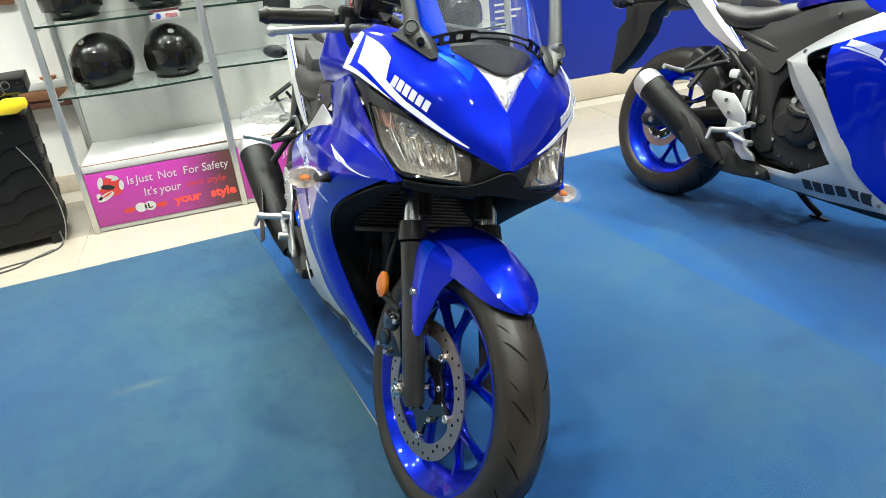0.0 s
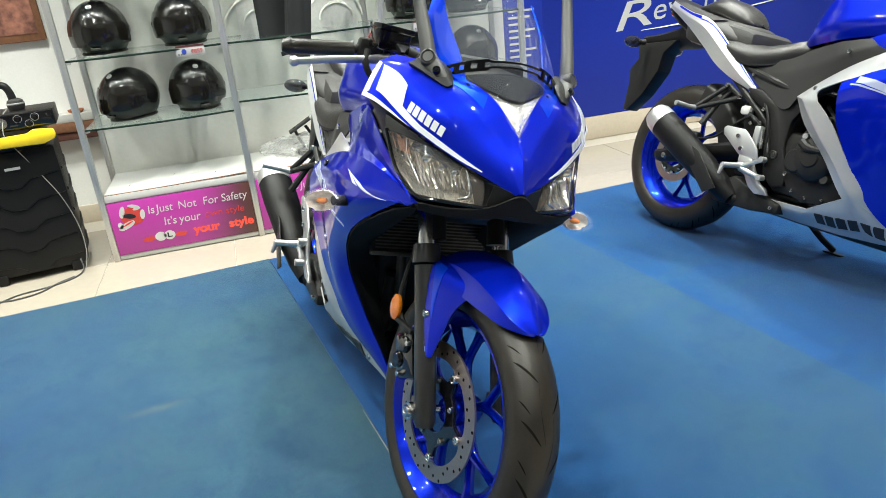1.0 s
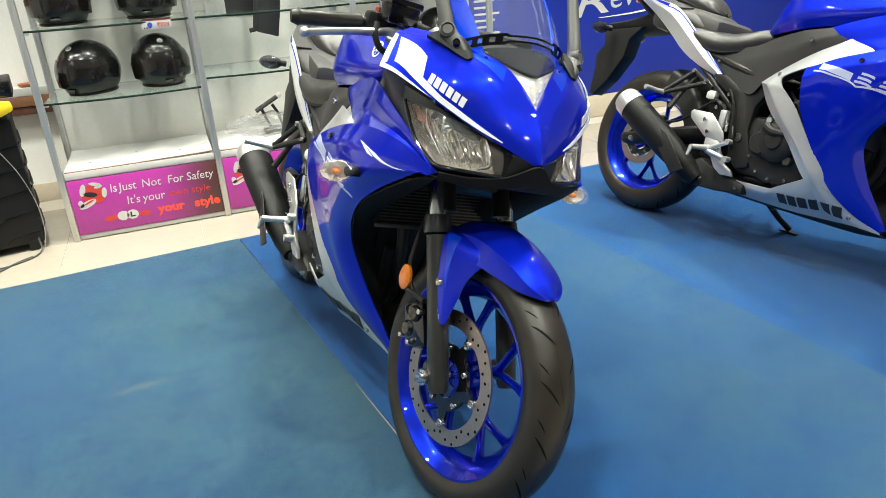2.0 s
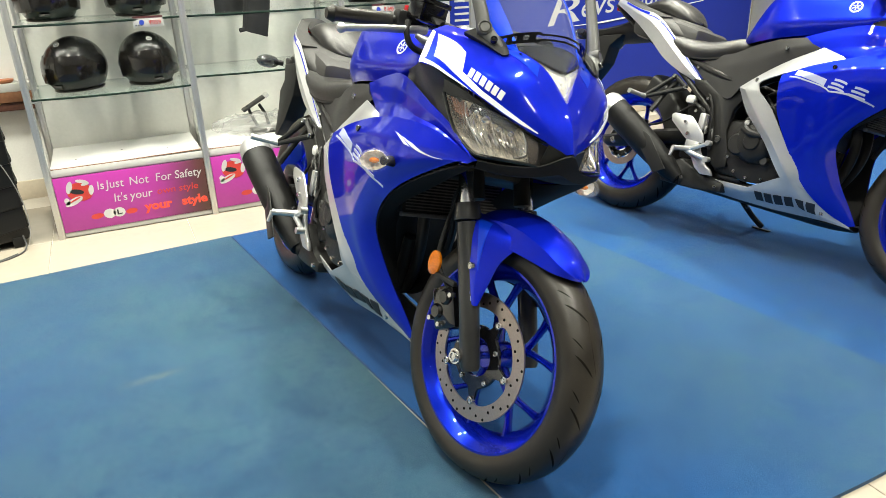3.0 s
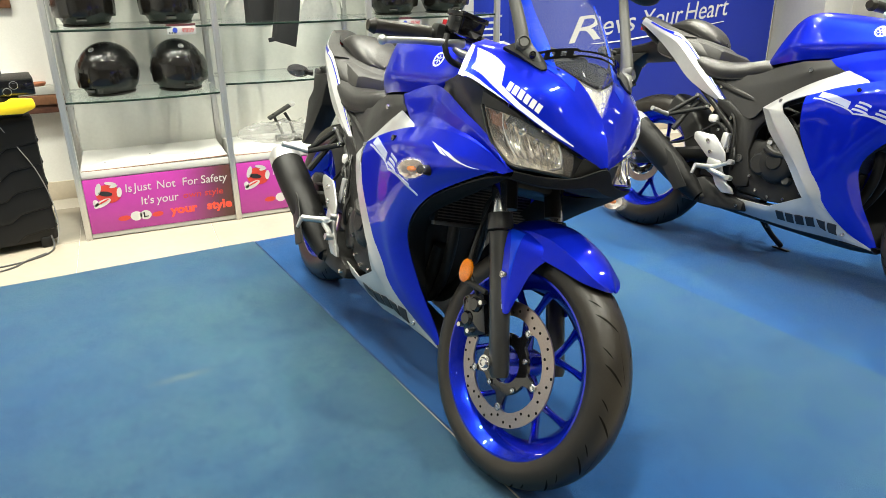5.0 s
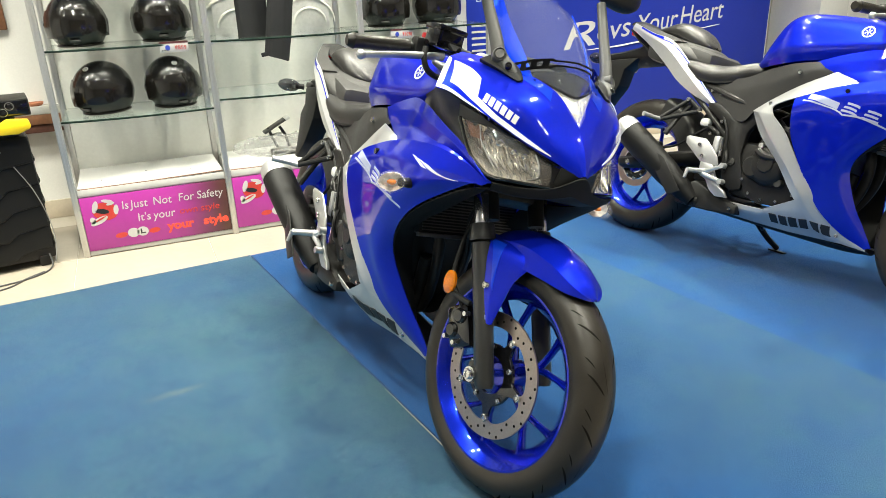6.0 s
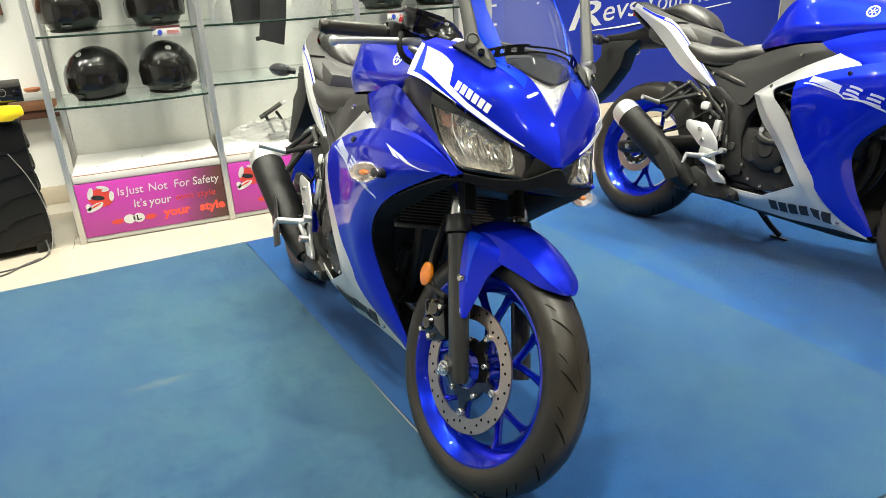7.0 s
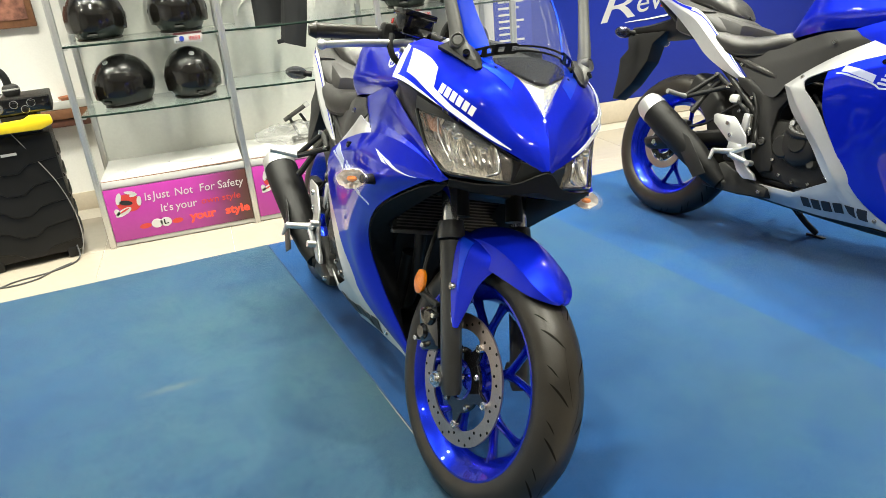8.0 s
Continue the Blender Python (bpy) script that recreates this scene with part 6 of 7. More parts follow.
bike.matrix_basis = stand_at(0.201, 0.931, radians(3.16), radians(15.95))
second = copy_thing(bike, stand_at(1.955, 0.911, radians(10.4), radians(16)))
second["label"] = "glossy blue and silver sport motorcycle parked before the blue wall"


# ---- display shelving along the back ----
POSTS = (-0.755, -0.060, 0.690, 1.420)
SF, SB, STOP = 3.215, 3.66, 2.25


def shelf_bay(x0, x1, first_bay):
    unit = thing("display_shelf", "aluminium and glass display shelf with a white base" if first_bay else "aluminium and glass display shelf with a printed base panel", "shelf", pose(x0, SF, 0), "display shelves")
    w, d = x1 - x0, SB - SF
    for px, py in ((0, 0), (0, d), (w, d), (w, 0)) if first_bay else ((w, 0), (w, d)):
        bm = box((px - 0.014, py - 0.014, 0), (px + 0.014, py + 0.014, STOP), 0.003)
        for k in (-0.006, 0.006):
            box((px + k - 0.0025, py - 0.0165, 0.0), (px + k + 0.0025, py - 0.012, STOP), 0.001, bm)
        part("post", bm, ALU, unit, "grooved aluminium post")
    part("back_panel", box((0.016, d - 0.006, 0.02), (w - 0.016, d + 0.004, STOP - 0.02), 0.002), BACKBOARD, unit, "pale grey back panel")
    part("base_cabinet", box((0.016, 0.006, 0.012), (w - 0.016, d - 0.008, 0.326), 0.003), LAMINATE, unit, "white laminate base")
    part("base_rail", box((0.015, -0.008, 0.293), (w - 0.015, 0.005, 0.328), 0.003), LAMINATE, unit)
    part("bottom_rail", box((0.015, -0.008, 0.004), (w - 0.015, 0.005, 0.026), 0.002), LAMINATE, unit)
    for z in (0.638 if first_bay else 0.674, 0.945, 1.265, 1.6):
        own = bmesh.new()
        front = [(0.016 + (w - 0.032) * k / 12, -0.004 - 0.036 * math.sin(math.pi * k / 12)) for k in range(13)]
        vs = [own.verts.new((x, y, z)) for x, y in front] + [own.verts.new((w - 0.016, d - 0.012, z)), own.verts.new((0.016, d - 0.012, z))]
        f = own.faces.new(vs)
        r = bmesh.ops.extrude_face_region(own, geom=[f])
        bmesh.ops.translate(own, vec=(0, 0, 0.008), verts=[v for v in r["geom"] if isinstance(v, bmesh.types.BMVert)])
        g = part("glass_shelf", own, GLASS, unit, "greenish glass shelf with a bowed front")
        g.visible_shadow = False
        ed = tube([(x, y - 0.001, z + 0.004) for x, y in front], 0.0046, 8, smooth=0)
        part("glass_edge", ed, GLASS_EDGE, g, "dark green polished glass edge")
        for px in (0.02, w - 0.02):
            for py in (0.03, d - 0.03):
                part("shelf_clip", box((px - 0.008, py - 0.012, z - 0.012), (px + 0.008, py + 0.012, z - 0.001), 0.002), ALU, g)
    return unit


def text_mesh(body, size, depth=0.0006, shear=0.0, space=1.0, bold=0.0):
    cu = bpy.data.curves.new("writing", "FONT")
    cu.body, cu.size, cu.extrude, cu.shear, cu.space_character = body, size, depth, shear, space
    cu.resolution_u, cu.offset = 3, bold
    ob = bpy.data.objects.new("writing", cu)
    scene.collection.objects.link(ob)
    bpy.context.view_layer.update()
    me = bpy.data.meshes.new_from_object(ob.evaluated_get(bpy.context.evaluated_depsgraph_get()))
    bpy.data.objects.remove(ob)
    bm = bmesh.new()
    bm.from_mesh(me)
    bpy.data.meshes.remove(me)
    return bm


def writing(name, body, size, mat, parent, at, shear=0.0, turn=0.0, width=None, bold=0.0):
    """Letters on an upright face that looks towards -y."""
    bm = text_mesh(body, size, 0.0006, shear, bold=bold)
    if width:
        w = max(v.co.x for v in bm.verts) - min(v.co.x for v in bm.verts)
        mapped(bm, lambda c: Vector((c.x * width / w, c.y, c.z)))
    m = Matrix.Translation(at) @ Matrix.Rotation(radians(turn), 4, "Y") @ Matrix.Rotation(radians(90), 4, "X")
    return part(name, join(None, bm, m), mat, parent)


def width_of(body, size, shear):
    bm = text_mesh(body, size, 0.0006, shear)
    xs = [v.co.x for v in bm.verts]
    bm.free()
    return max(xs) - min(xs)


def words(body, size, mat, parent, at, shear, width, bold=0.0):
    """A line of print, each word a part of its own."""
    whole = width_of(body, size, shear)
    k = width / whole
    done = ""
    for w in body.split():
        done = body[:body.index(w, len(done)) + len(w)]
        own = width_of(w, size, shear)
        off = width_of(done, size, shear) - own
        writing("word", w, size, mat, parent, (at[0] + off * k, at[1], at[2]), shear, 0.0, own * k, bold)


def blob(outline, y, depth, bm=None):
    return prism(outline, depth, 0, bm, Matrix.Translation((0, y, 0)))


def sign_material():
    m = material("magenta_to_dark_print", (0.40, 0.040, 0.30), 0.35, vary=0.05)
    nt = m.node_tree
    b = nt.nodes["Principled BSDF"]
    base = b.inputs["Base Color"].links[0].from_socket
    co = nt.nodes.new("ShaderNodeTexCoord")
    sep = nt.nodes.new("ShaderNodeSeparateXYZ")
    r = nt.nodes.new("ShaderNodeMapRange")
    r.interpolation_type = "SMOOTHSTEP"
    r.inputs[1].default_value, r.inputs[2].default_value = 0.36, 0.66
    mix = nt.nodes.new("ShaderNodeMix")
    mix.data_type = "RGBA"
    mix.inputs[7].default_value = (0.085, 0.035, 0.03, 1)
    nt.links.new(co.outputs["Object"], sep.inputs[0])
    nt.links.new(sep.outputs[0], r.inputs[0])
    nt.links.new(r.outputs[0], mix.inputs[0])
    nt.links.new(base, mix.inputs[6])
    nt.links.new(mix.outputs[2], b.inputs["Base Color"])
    return m


SIGN = sign_material()


def shelf_sign(x0, w):
    t = thing("slogan_sign", "magenta printed safety slogan panel on the shelf base", "sign", pose(x0 + 0.016, SF, 0), "slogan panels")
    w -= 0.032
    part("board", box((0, -0.0125, 0.028), (w, -0.0085, 0.290), 0.001), SIGN, t, "magenta board fading to dark")
    y = -0.0131
    words("Is Just Not  For Safety", 0.056, PAPER, t, (0.172, y, 0.212), 0.1, 0.470)
    words("It's your", 0.056, PAPER, t, (0.232, y, 0.143), 0.1, 0.175)
    words("own style", 0.046, REDINK, t, (0.425, y, 0.148), 0.1, 0.19)
    words("your  style", 0.058, SCARLET, t, (0.362, y, 0.076), 0.0, 0.290, 0.0022)

    def disc(cx, cz, rx, rz, n=20, turn=0.0):
        c, q = math.cos(radians(turn)), math.sin(radians(turn))
        ring = [(rx * math.cos(2 * math.pi * k / n), rz * math.sin(2 * math.pi * k / n)) for k in range(n)]
        return [(cx + a * c - b * q, cz + a * q + b * c) for a, b in ring]
    # a word that is hidden but for red ends
    for cx, rx in ((0.150, 0.028), (0.300, 0.026)):
        part("red_bar", blob(disc(cx, 0.086, rx, 0.013, turn=4), y, 0.0008), REDINK, t)
    # a racing helmet drawn in red, white and black
    part("red_shape", blob(disc(0.100, 0.214, 0.056, 0.044, turn=-12), y, 0.0008), REDINK, t)
    for cx, cz, rx, rz, turn in ((0.060, 0.240, 0.012, 0.030, -18), (0.116, 0.262, 0.026, 0.008, -14), (0.128, 0.248, 0.018, 0.007, 10), (0.148, 0.216, 0.011, 0.024, -10), (0.068, 0.172, 0.042, 0.015, 24), (0.040, 0.176, 0.012, 0.017, 10)):
        part("white_shape", blob(disc(cx, cz, rx, rz, 20, turn), y - 0.0006, 0.0008), PAPER, t)
    part("black_shape", blob(disc(0.088, 0.216, 0.030, 0.012, turn=-12), y - 0.0006, 0.0008), INK, t)
    part("red_mark", blob(disc(0.075, 0.180, 0.026, 0.004, turn=24), y - 0.0012, 0.0008), REDINK, t)
    for cx in (0.204, 0.246):
        part("white_ring", blob(disc(cx, 0.090, 0.026, 0.023), y - 0.0006, 0.0008), PAPER, t)
    part("ring_mark", blob([(0.236, 0.078), (0.258, 0.080), (0.258, 0.085), (0.243, 0.084), (0.243, 0.104), (0.236, 0.104)], y - 0.0012, 0.0008), INK, t)
    return t


for k in range(3):
    shelf_bay(POSTS[k], POSTS[k + 1], k == 0)
    shelf_sign(POSTS[k], POSTS[k + 1] - POSTS[k])

# white lining boards on the bases, a little warped, with a raw brown front edge
def lining_board(x0, x1, seed):
    n, m = 20, 10
    own, edge = bmesh.new(), bmesh.new()
    for layer in (0.0, 0.006):
        rows = []
        for i in range(n + 1):
            row = []
            for j in range(m + 1):
                u, v = i / n, j / m
                x, y = x0 + (x1 - x0) * u, SF - 0.004 + (SB - SF - 0.02) * v
                z = 0.3285 + layer + 0.007 * u ** 3 * (1 - v) + 0.003 * max(0, noise.noise(Vector((x * 5, y * 6, seed))))
                row.append(own.verts.new((x, y, z)))
            rows.append(row)
        for i in range(n):
            for j in range(m):
                own.faces.new((rows[i][j], rows[i + 1][j], rows[i + 1][j + 1], rows[i][j + 1]))
        if layer == 0:
            low = rows
    for i in range(n):
        for j in (0, m):
            own.faces.new((low[i][j], low[i + 1][j], rows[i + 1][j], rows[i][j]))
    front = [r[0].co.copy() for r in low]
    board = tagged(part("lining_board", own, PAPER, None), "slightly warped white lining board on the shelf base", "board")
    part("raw_edge", tube([p + Vector((0, -0.001, 0.001)) for p in front], 0.0024, 6, edge, 0), WOOD, board, "raw brown board edge")
    for k in range(3):
        part("nail_hole", lathe([(0, 0.0004), (0.004, 0.0004), (0.004, -0.001), (0, -0.001)], 8, at=(x0 + (x1 - x0) * (0.16 + 0.31 * k), SF + 0.10 + 0.09 * (k % 2), 0.3395), axis="z"), CABLE, board)
    return board


lining_board(POSTS[0] + 0.02, POSTS[1] - 0.02, 1.7)
lining_board(POSTS[1] + 0.02, POSTS[2] - 0.02, 4.2)


def helmet(at, turn):
    """A full-face helmet: shell with chin bar, smoked visor, hinge, badge, rim."""
    t = thing("helmet", "glossy black full-face helmet with a smoked visor", "helmet", at @ Matrix.Rotation(radians(turn), 4, "Z"), "helmets on the shelves")
    R = (0.150, 0.128, 0.138)
    own = bmesh.new()
    bmesh.ops.create_uvsphere(own, u_segments=40, v_segments=28, radius=1)
    for v in own.verts:
        x, y, z = v.co
        fx = R[0] * (1 + 0.10 * max(0, x) * max(0.0, -z + 0.2))
        zz = z
        if z < -0.72:
            zz = -0.72 - (z + 0.72) * 0.12
        v.co = Vector((x * fx, y * R[1] * (1 - 0.06 * max(0, -z)), zz * R[2] + 0.100))
    part("shell", own, HELMET, t, "glossy black shell")
    vis = Surf([[(math.cos(a) * (R[0] + 0.0045) * c, math.sin(a) * (R[1] + 0.0055) * c, 0.100 + z * R[2]) for a in (radians(-82 + 164 * k / 10) for k in range(11))] for z, c in ((0.44, 0.905), (0.2, 0.995), (-0.05, 1.02), (-0.28, 1.01), (-0.42, 0.985))])
    part("visor", vis.mesh(0.002, 4, 1), VISOR, t, "smoked clear visor")
    for s in (-1, 1):
        hg = lathe([(0, 0.006), (0.016, 0.005), (0.020, 0.0), (0, 0.0)], 20, axis="z")
        join(None, hg, Matrix.Translation((0.012, s * (R[1] + 0.002), 0.10)) @ Vector((0, s, 0)).to_track_quat("Z", "Y").to_matrix().to_4x4())
        part("hinge_cover", hg, GLOSS, t)
    rim = tube([((R[0] * 0.78) * math.cos(a), (R[1] * 0.74) * math.sin(a), 0.006) for a in (2 * math.pi * k / 24 for k in range(25))], 0.005, 8, smooth=0)
    part("rim", rim, RUBBER, t)
    a = radians(52)
    n = Vector((math.cos(a), 0.0, math.sin(a)))
    p = Vector((R[0] * math.cos(a) * 1.0, 0, 0.100 + R[2] * math.sin(a))) + n * 0.001
    q = Matrix.Translation(p) @ n.to_track_quat("Z", "Y").to_matrix().to_4x4()
    bd = join(None, lathe([(0, 0.0015), (0.0125, 0.0012), (0.013, -0.004), (0, -0.004)], 22, axis="z"), q)
    b = part("badge", bd, PAPER, t, "round silver-white badge")
    rg = lathe([(0.0072, 0.0022), (0.0092, 0.0022), (0.0092, 0.0010), (0.0072, 0.0010)], 20, axis="z", closed=True)
    for k in range(6):
        tube([(0.0022 * math.cos(k * math.pi / 3), 0.0022 * math.sin(k * math.pi / 3), 0.0018), (0.0062 * math.cos(k * math.pi / 3), 0.0062 * math.sin(k * math.pi / 3), 0.0018)], 0.0007, 5, rg, 0)
    part("badge_mark", join(None, rg, q), INK, b)
    ch = tube([(R[0] * 0.93, -0.02, 0.030), (R[0] * 1.0, 0, 0.030), (R[0] * 0.93, 0.02, 0.030)], 0.006, 8)
    part("chin_vent", ch, PANEL_GREY, t)
    return t


h0 = helmet(pose(-0.545, 3.43, 0.644), -128)
for x, y, z, turn in ((-0.232, 3.44, 0.644, -78), (-0.60, 3.43, 0.954, -96), (-0.235, 3.44, 0.954, -92), (-0.55, 3.45, 1.274, -95), (-0.22, 3.45, 1.274, -80),
                      (0.905, 3.44, 0.954, -110), (1.21, 3.45, 0.954, -85), (0.90, 3.45, 1.274, -95), (1.20, 3.45, 1.274, -90), (0.93, 3.45, 0.644, -95), (1.22, 3.45, 0.644, -80)):
    c = copy_thing(h0, pose(x, y, z, 0, 0, turn))


def price_tag(x, z, digits, y=None):
    t = thing("price_tag", "small white price card clipped to the glass shelf", "price tag", pose(x, SF - 0.034 if y is None else y, z), "price tags")
    part("card", box((-0.062, -0.002, -0.046), (0.062, 0.0, 0.0), 0.0005), PAPER, t)
    part("red_band", box((-0.062, -0.0026, -0.008), (0.062, -0.0021, 0.001), 0), DARKRED, t)
    for k in range(3):
        part("black_square", box((-0.055 + 0.011 * k, -0.0028, -0.040), (-0.049 + 0.011 * k, -0.0021, -0.034), 0), INK, t)
    part("blue_mark", join(None, blob([(-0.028 + 0.011 * math.cos(2 * math.pi * k / 12), -0.026 + 0.012 * math.sin(2 * math.pi * k / 12)) for k in range(12)], -0.0028, 0.0006)), BLUEINK, t)
    writing("price", digits, 0.026, REDINK, t, (0.002, -0.0027, -0.036), 0.0, 0.0, 0.05)
    return t


price_tag(-0.212, 0.962, "₹859")
price_tag(-0.52, 1.272, "₹1795")
price_tag(-0.25, 1.272, "₹1064")
price_tag(0.90, 0.952, "₹1090")

# hanging black trousers and a frosted poster in the second bay
def folds(a, z, k):
    return 1 + 0.10 * math.sin(3 * a + 5 * z + k) + 0.05 * math.sin(7 * a - 9 * z)


tr = thing("hanging_trousers", "black cloth riding trousers hanging in the shelf bay", "trousers", pose(0.27, 3.30, 0.832))
leg = Surf([[(0.055 * math.cos(a) * folds(a, z, 0.4) * (1 + 0.45 * z) + 0.17 * z + 0.02 * z * z, 0.030 * math.sin(a) * folds(a, z, 1.4), z + 0.030 - (0.018 if z < 0.2 else 0.0) * (1 + math.cos(a))) for a in (2 * math.pi * k / 14 for k in range(15))] for z in (0.0, 0.06, 0.13, 0.22, 0.34, 0.50, 0.70)])
part("leg", leg.mesh(0.003, 4), CLOTH, tr, "black cloth trouser leg")
part("strap", join(None, box((-0.020, -0.006, -0.010), (0.020, 0.006, 0.010), 0.003), Matrix.Translation((-0.055, -0.004, 0.034)) @ Matrix.Rotation(radians(-8), 4, "Y")), CLOTH, tr, "short black ankle strap")
part("waist", Surf([[(0.15 + 0.11 * math.cos(a) * folds(a, z, 2.0), 0.045 * math.sin(a), z) for a in (2 * math.pi * k / 14 for k in range(15))] for z in (0.66, 0.78, 0.90)]).mesh(0.003, 3), CLOTH, tr)
part("hanger", tube([(0.15, 0, 0.88), (0.15, 0, 1.02), (0.17, 0, 1.05)], 0.003, 6), CHROME, tr)
jk = thing("hanging_jacket", "dark jacket hanging high in the shelf bay", "jacket", pose(0.185, 3.40, 0.93))
part("body", Surf([[(0.075 * math.cos(a) * folds(a, z, 0.9), 0.035 * math.sin(a) * folds(a, z, 2.2), z) for a in (2 * math.pi * k / 14 for k in range(15))] for z in (0.0, 0.12, 0.3, 0.6, 0.9)]).mesh(0.003, 3), CLOTH, jk)
po = thing("printed_backing", "pale printed poster with grey curved outlines behind the clothes", "poster", pose(0.03, SB - 0.012, 0.925))
part("sheet", box((0, -0.003, 0), (0.62, 0, 0.75), 0.0005), FROST, po)
for k, (cx, r) in enumerate(((0.10, 0.17), (0.12, 0.10), (0.50, 0.15), (0.51, 0.09))):
    part("grey_arc", tube([(cx + r * math.cos(a), -0.004, 0.06 + r * 0.9 * math.sin(a)) for a in (math.pi * q / 10 for q in range(11))], 0.008, 6, flat=0.3), BACKBOARD, po)

# a bagged bracket on the second base
bag = thing("bagged_bracket", "black phone bracket in a clear plastic bag", "bracket", pose(0.22, 3.40, 0.335))
part("plate", join(None, box((-0.075, -0.03, -0.006), (0.075, 0.03, 0.006), 0.004), Matrix.Translation((0.02, 0, 0.16)) @ Matrix.Rotation(radians(-28), 4, "Y")), PANEL_GREY, bag)
part("tip", join(None, box((0.055, -0.031, -0.008), (0.082, 0.031, 0.008), 0.004), Matrix.Translation((0.02, 0, 0.16)) @ Matrix.Rotation(radians(-28), 4, "Y")), PAPER, bag)
for s in (-1, 1):
    part("arm", tube([(0.01 + 0.03 * s, 0, 0.15), (0.03 + 0.035 * s, 0, 0.10), (0.05 + 0.03 * s, 0, 0.04)], 0.008, 8), BLACK, bag)
part("foot", box((-0.02, -0.03, 0.0), (0.12, 0.03, 0.035), 0.01), BLACK, bag)
own = bmesh.new()
bmesh.ops.create_icosphere(own, subdivisions=4, radius=1)
mapped(own, lambda v: Vector((v.x * (0.20 + 0.05 * noise.noise(v * 2.3)), v.y * (0.09 + 0.02 * noise.noise(v * 9)), 0.055 + v.z * (0.05 + 0.03 * noise.noise(v * 3.1) + 0.022 * noise.noise(v * 8.7)))))
part("clear_bag", own, BAG, bag, "crinkled clear plastic bag", 12).visible_shadow = False

# ---- blue slogan board ----
bd = thing("slogan_board", "blue printed board on the wall with a white slogan", "sign board", pose(1.72, 3.985, 0.0))
part("board", box((0, -0.02, 0.155), (2.58, 0.02, 2.45), 0.003), BANNER, bd, "blue board")
part("plinth", box((0, -0.025, 0.0), (2.58, 0.02, 0.153), 0.003), SKIRT, bd, "cream plinth below the board")
writing("slogan", "R", 0.25, PAPER, bd, (0.635, -0.0212, 0.682), 0.28, -5, 0.27)
writing("slogan", "evs", 0.20, PAPER, bd, (0.935, -0.0212, 0.727), 0.22, -5, 0.29)
writing("slogan", "Your", 0.19, PAPER, bd, (1.29, -0.0212, 0.757), 0.22, -5, 0.36)
writing("slogan", "Heart", 0.19, PAPER, bd, (1.68, -0.0212, 0.795), 0.22, -5, 0.42)
part("underline", tube([(0.86, -0.021, 0.675), (1.15, -0.021, 0.690), (1.6, -0.021, 0.735), (2.08, -0.021, 0.785)], [0.002, 0.010, 0.010, 0.004], 6, flat=0.12), PAPER, bd)

rp = thing("roll_up_poster", "dark blue printed poster with white lines of print", "poster", pose(1.47, 3.60, 0.0))
part("sheet", box((0, -0.004, 0.25), (0.24, 0.0, 1.9), 0.001), BANNER, rp)
writing("word", "LIGHT", 0.05, PAPER, rp, (0.06, -0.0052, 1.05), 0.0, 0.0, 0.15)
bars = bmesh.new()
for k in range(9):
    box((0.03, -0.0052, 0.62 + 0.036 * k), (0.03 + 0.10 + 0.06 * ((k * 7) % 3) / 2, -0.0045, 0.632 + 0.036 * k), 0, bars)
part("print_lines", bars, PAPER, rp)
part("white_block", box((0.02, -0.0052, 0.44), (0.12, -0.0045, 0.60), 0), PAPER, rp)
part("foot", box((-0.02, -0.10, 0.0), (0.26, 0.08, 0.03), 0.008), ALU, rp)
part("pole", box((0.11, 0.004, 0.03), (0.13, 0.016, 1.9), 0.002), ALU, rp)

# ---- speaker case with an amplifier on it, beside the shelves ----
sp = thing("trolley_speaker", "black ribbed trolley speaker with a yellow handle", "speaker", pose(-0.878, 3.20, 0.0, 0, 0, 9) @ Matrix.Translation((-0.418, 0, 0)))
W, D, H = 0.418, 0.36, 0.605
part("case", box((0, 0, 0.03), (W, D, H), 0.016), CASE, sp, "black plastic case")
part("top_tray", box((0.03, 0.012, H - 0.01), (W - 0.03, D - 0.02, 0.690), 0.010), CASE, sp, "black raised tray on the case")


def shingle(z):
    """A band of the front that stands proud at its lower edge and steps up towards both sides."""
    own = bmesh.new()
    line = [(0.006, 0.050), (0.075, 0.042), (0.135, 0.034), (0.180, 0.0), (0.245, 0.0), (0.290, 0.034), (0.350, 0.042), (W - 0.006, 0.050)]
    rows = []
    for dz, y in ((0.098, -0.0015), (0.020, -0.0065), (0.004, -0.0085), (-0.002, -0.0075), (-0.006, -0.001)):
        rows.append([own.verts.new((x, y, min(z + h + dz, H - 0.012))) for x, h in line])
    for a, b in zip(rows, rows[1:]):
        for k in range(len(line) - 1):
            own.faces.new((a[k], a[k + 1], b[k + 1], b[k]))
    return own


for k in range(5):
    z = 0.042 + 0.100 * k
    part("rib", shingle(z), CASE, sp, sharp=20)
    part("rib", tube([(W - 0.004, 0.02, z + 0.052), (W + 0.001, D * 0.5, z + 0.030), (W - 0.004, D - 0.03, z + 0.052)], 0.010, 8), CASE, sp)
part("handle", prism([(-0.02, 0.632), (0.345, 0.622), (0.385, 0.620), (0.436, 0.640), (0.440, 0.652), (0.434, 0.678), (0.372, 0.685), (0.352, 0.686), (0.328, 0.672), (-0.02, 0.664)], 0.045, 0.006, None, Matrix.Translation((0, -0.040, 0))), YELLOW, sp, "bright yellow carrying handle")
part("handle_bracket", box((0.20, 0.0, 0.615), (0.30, 0.03, 0.665), 0.006), CASE, sp)
part("label_mark", box((0.200, -0.0105, 0.523), (0.262, -0.0090, 0.535), 0), PAPER, sp)
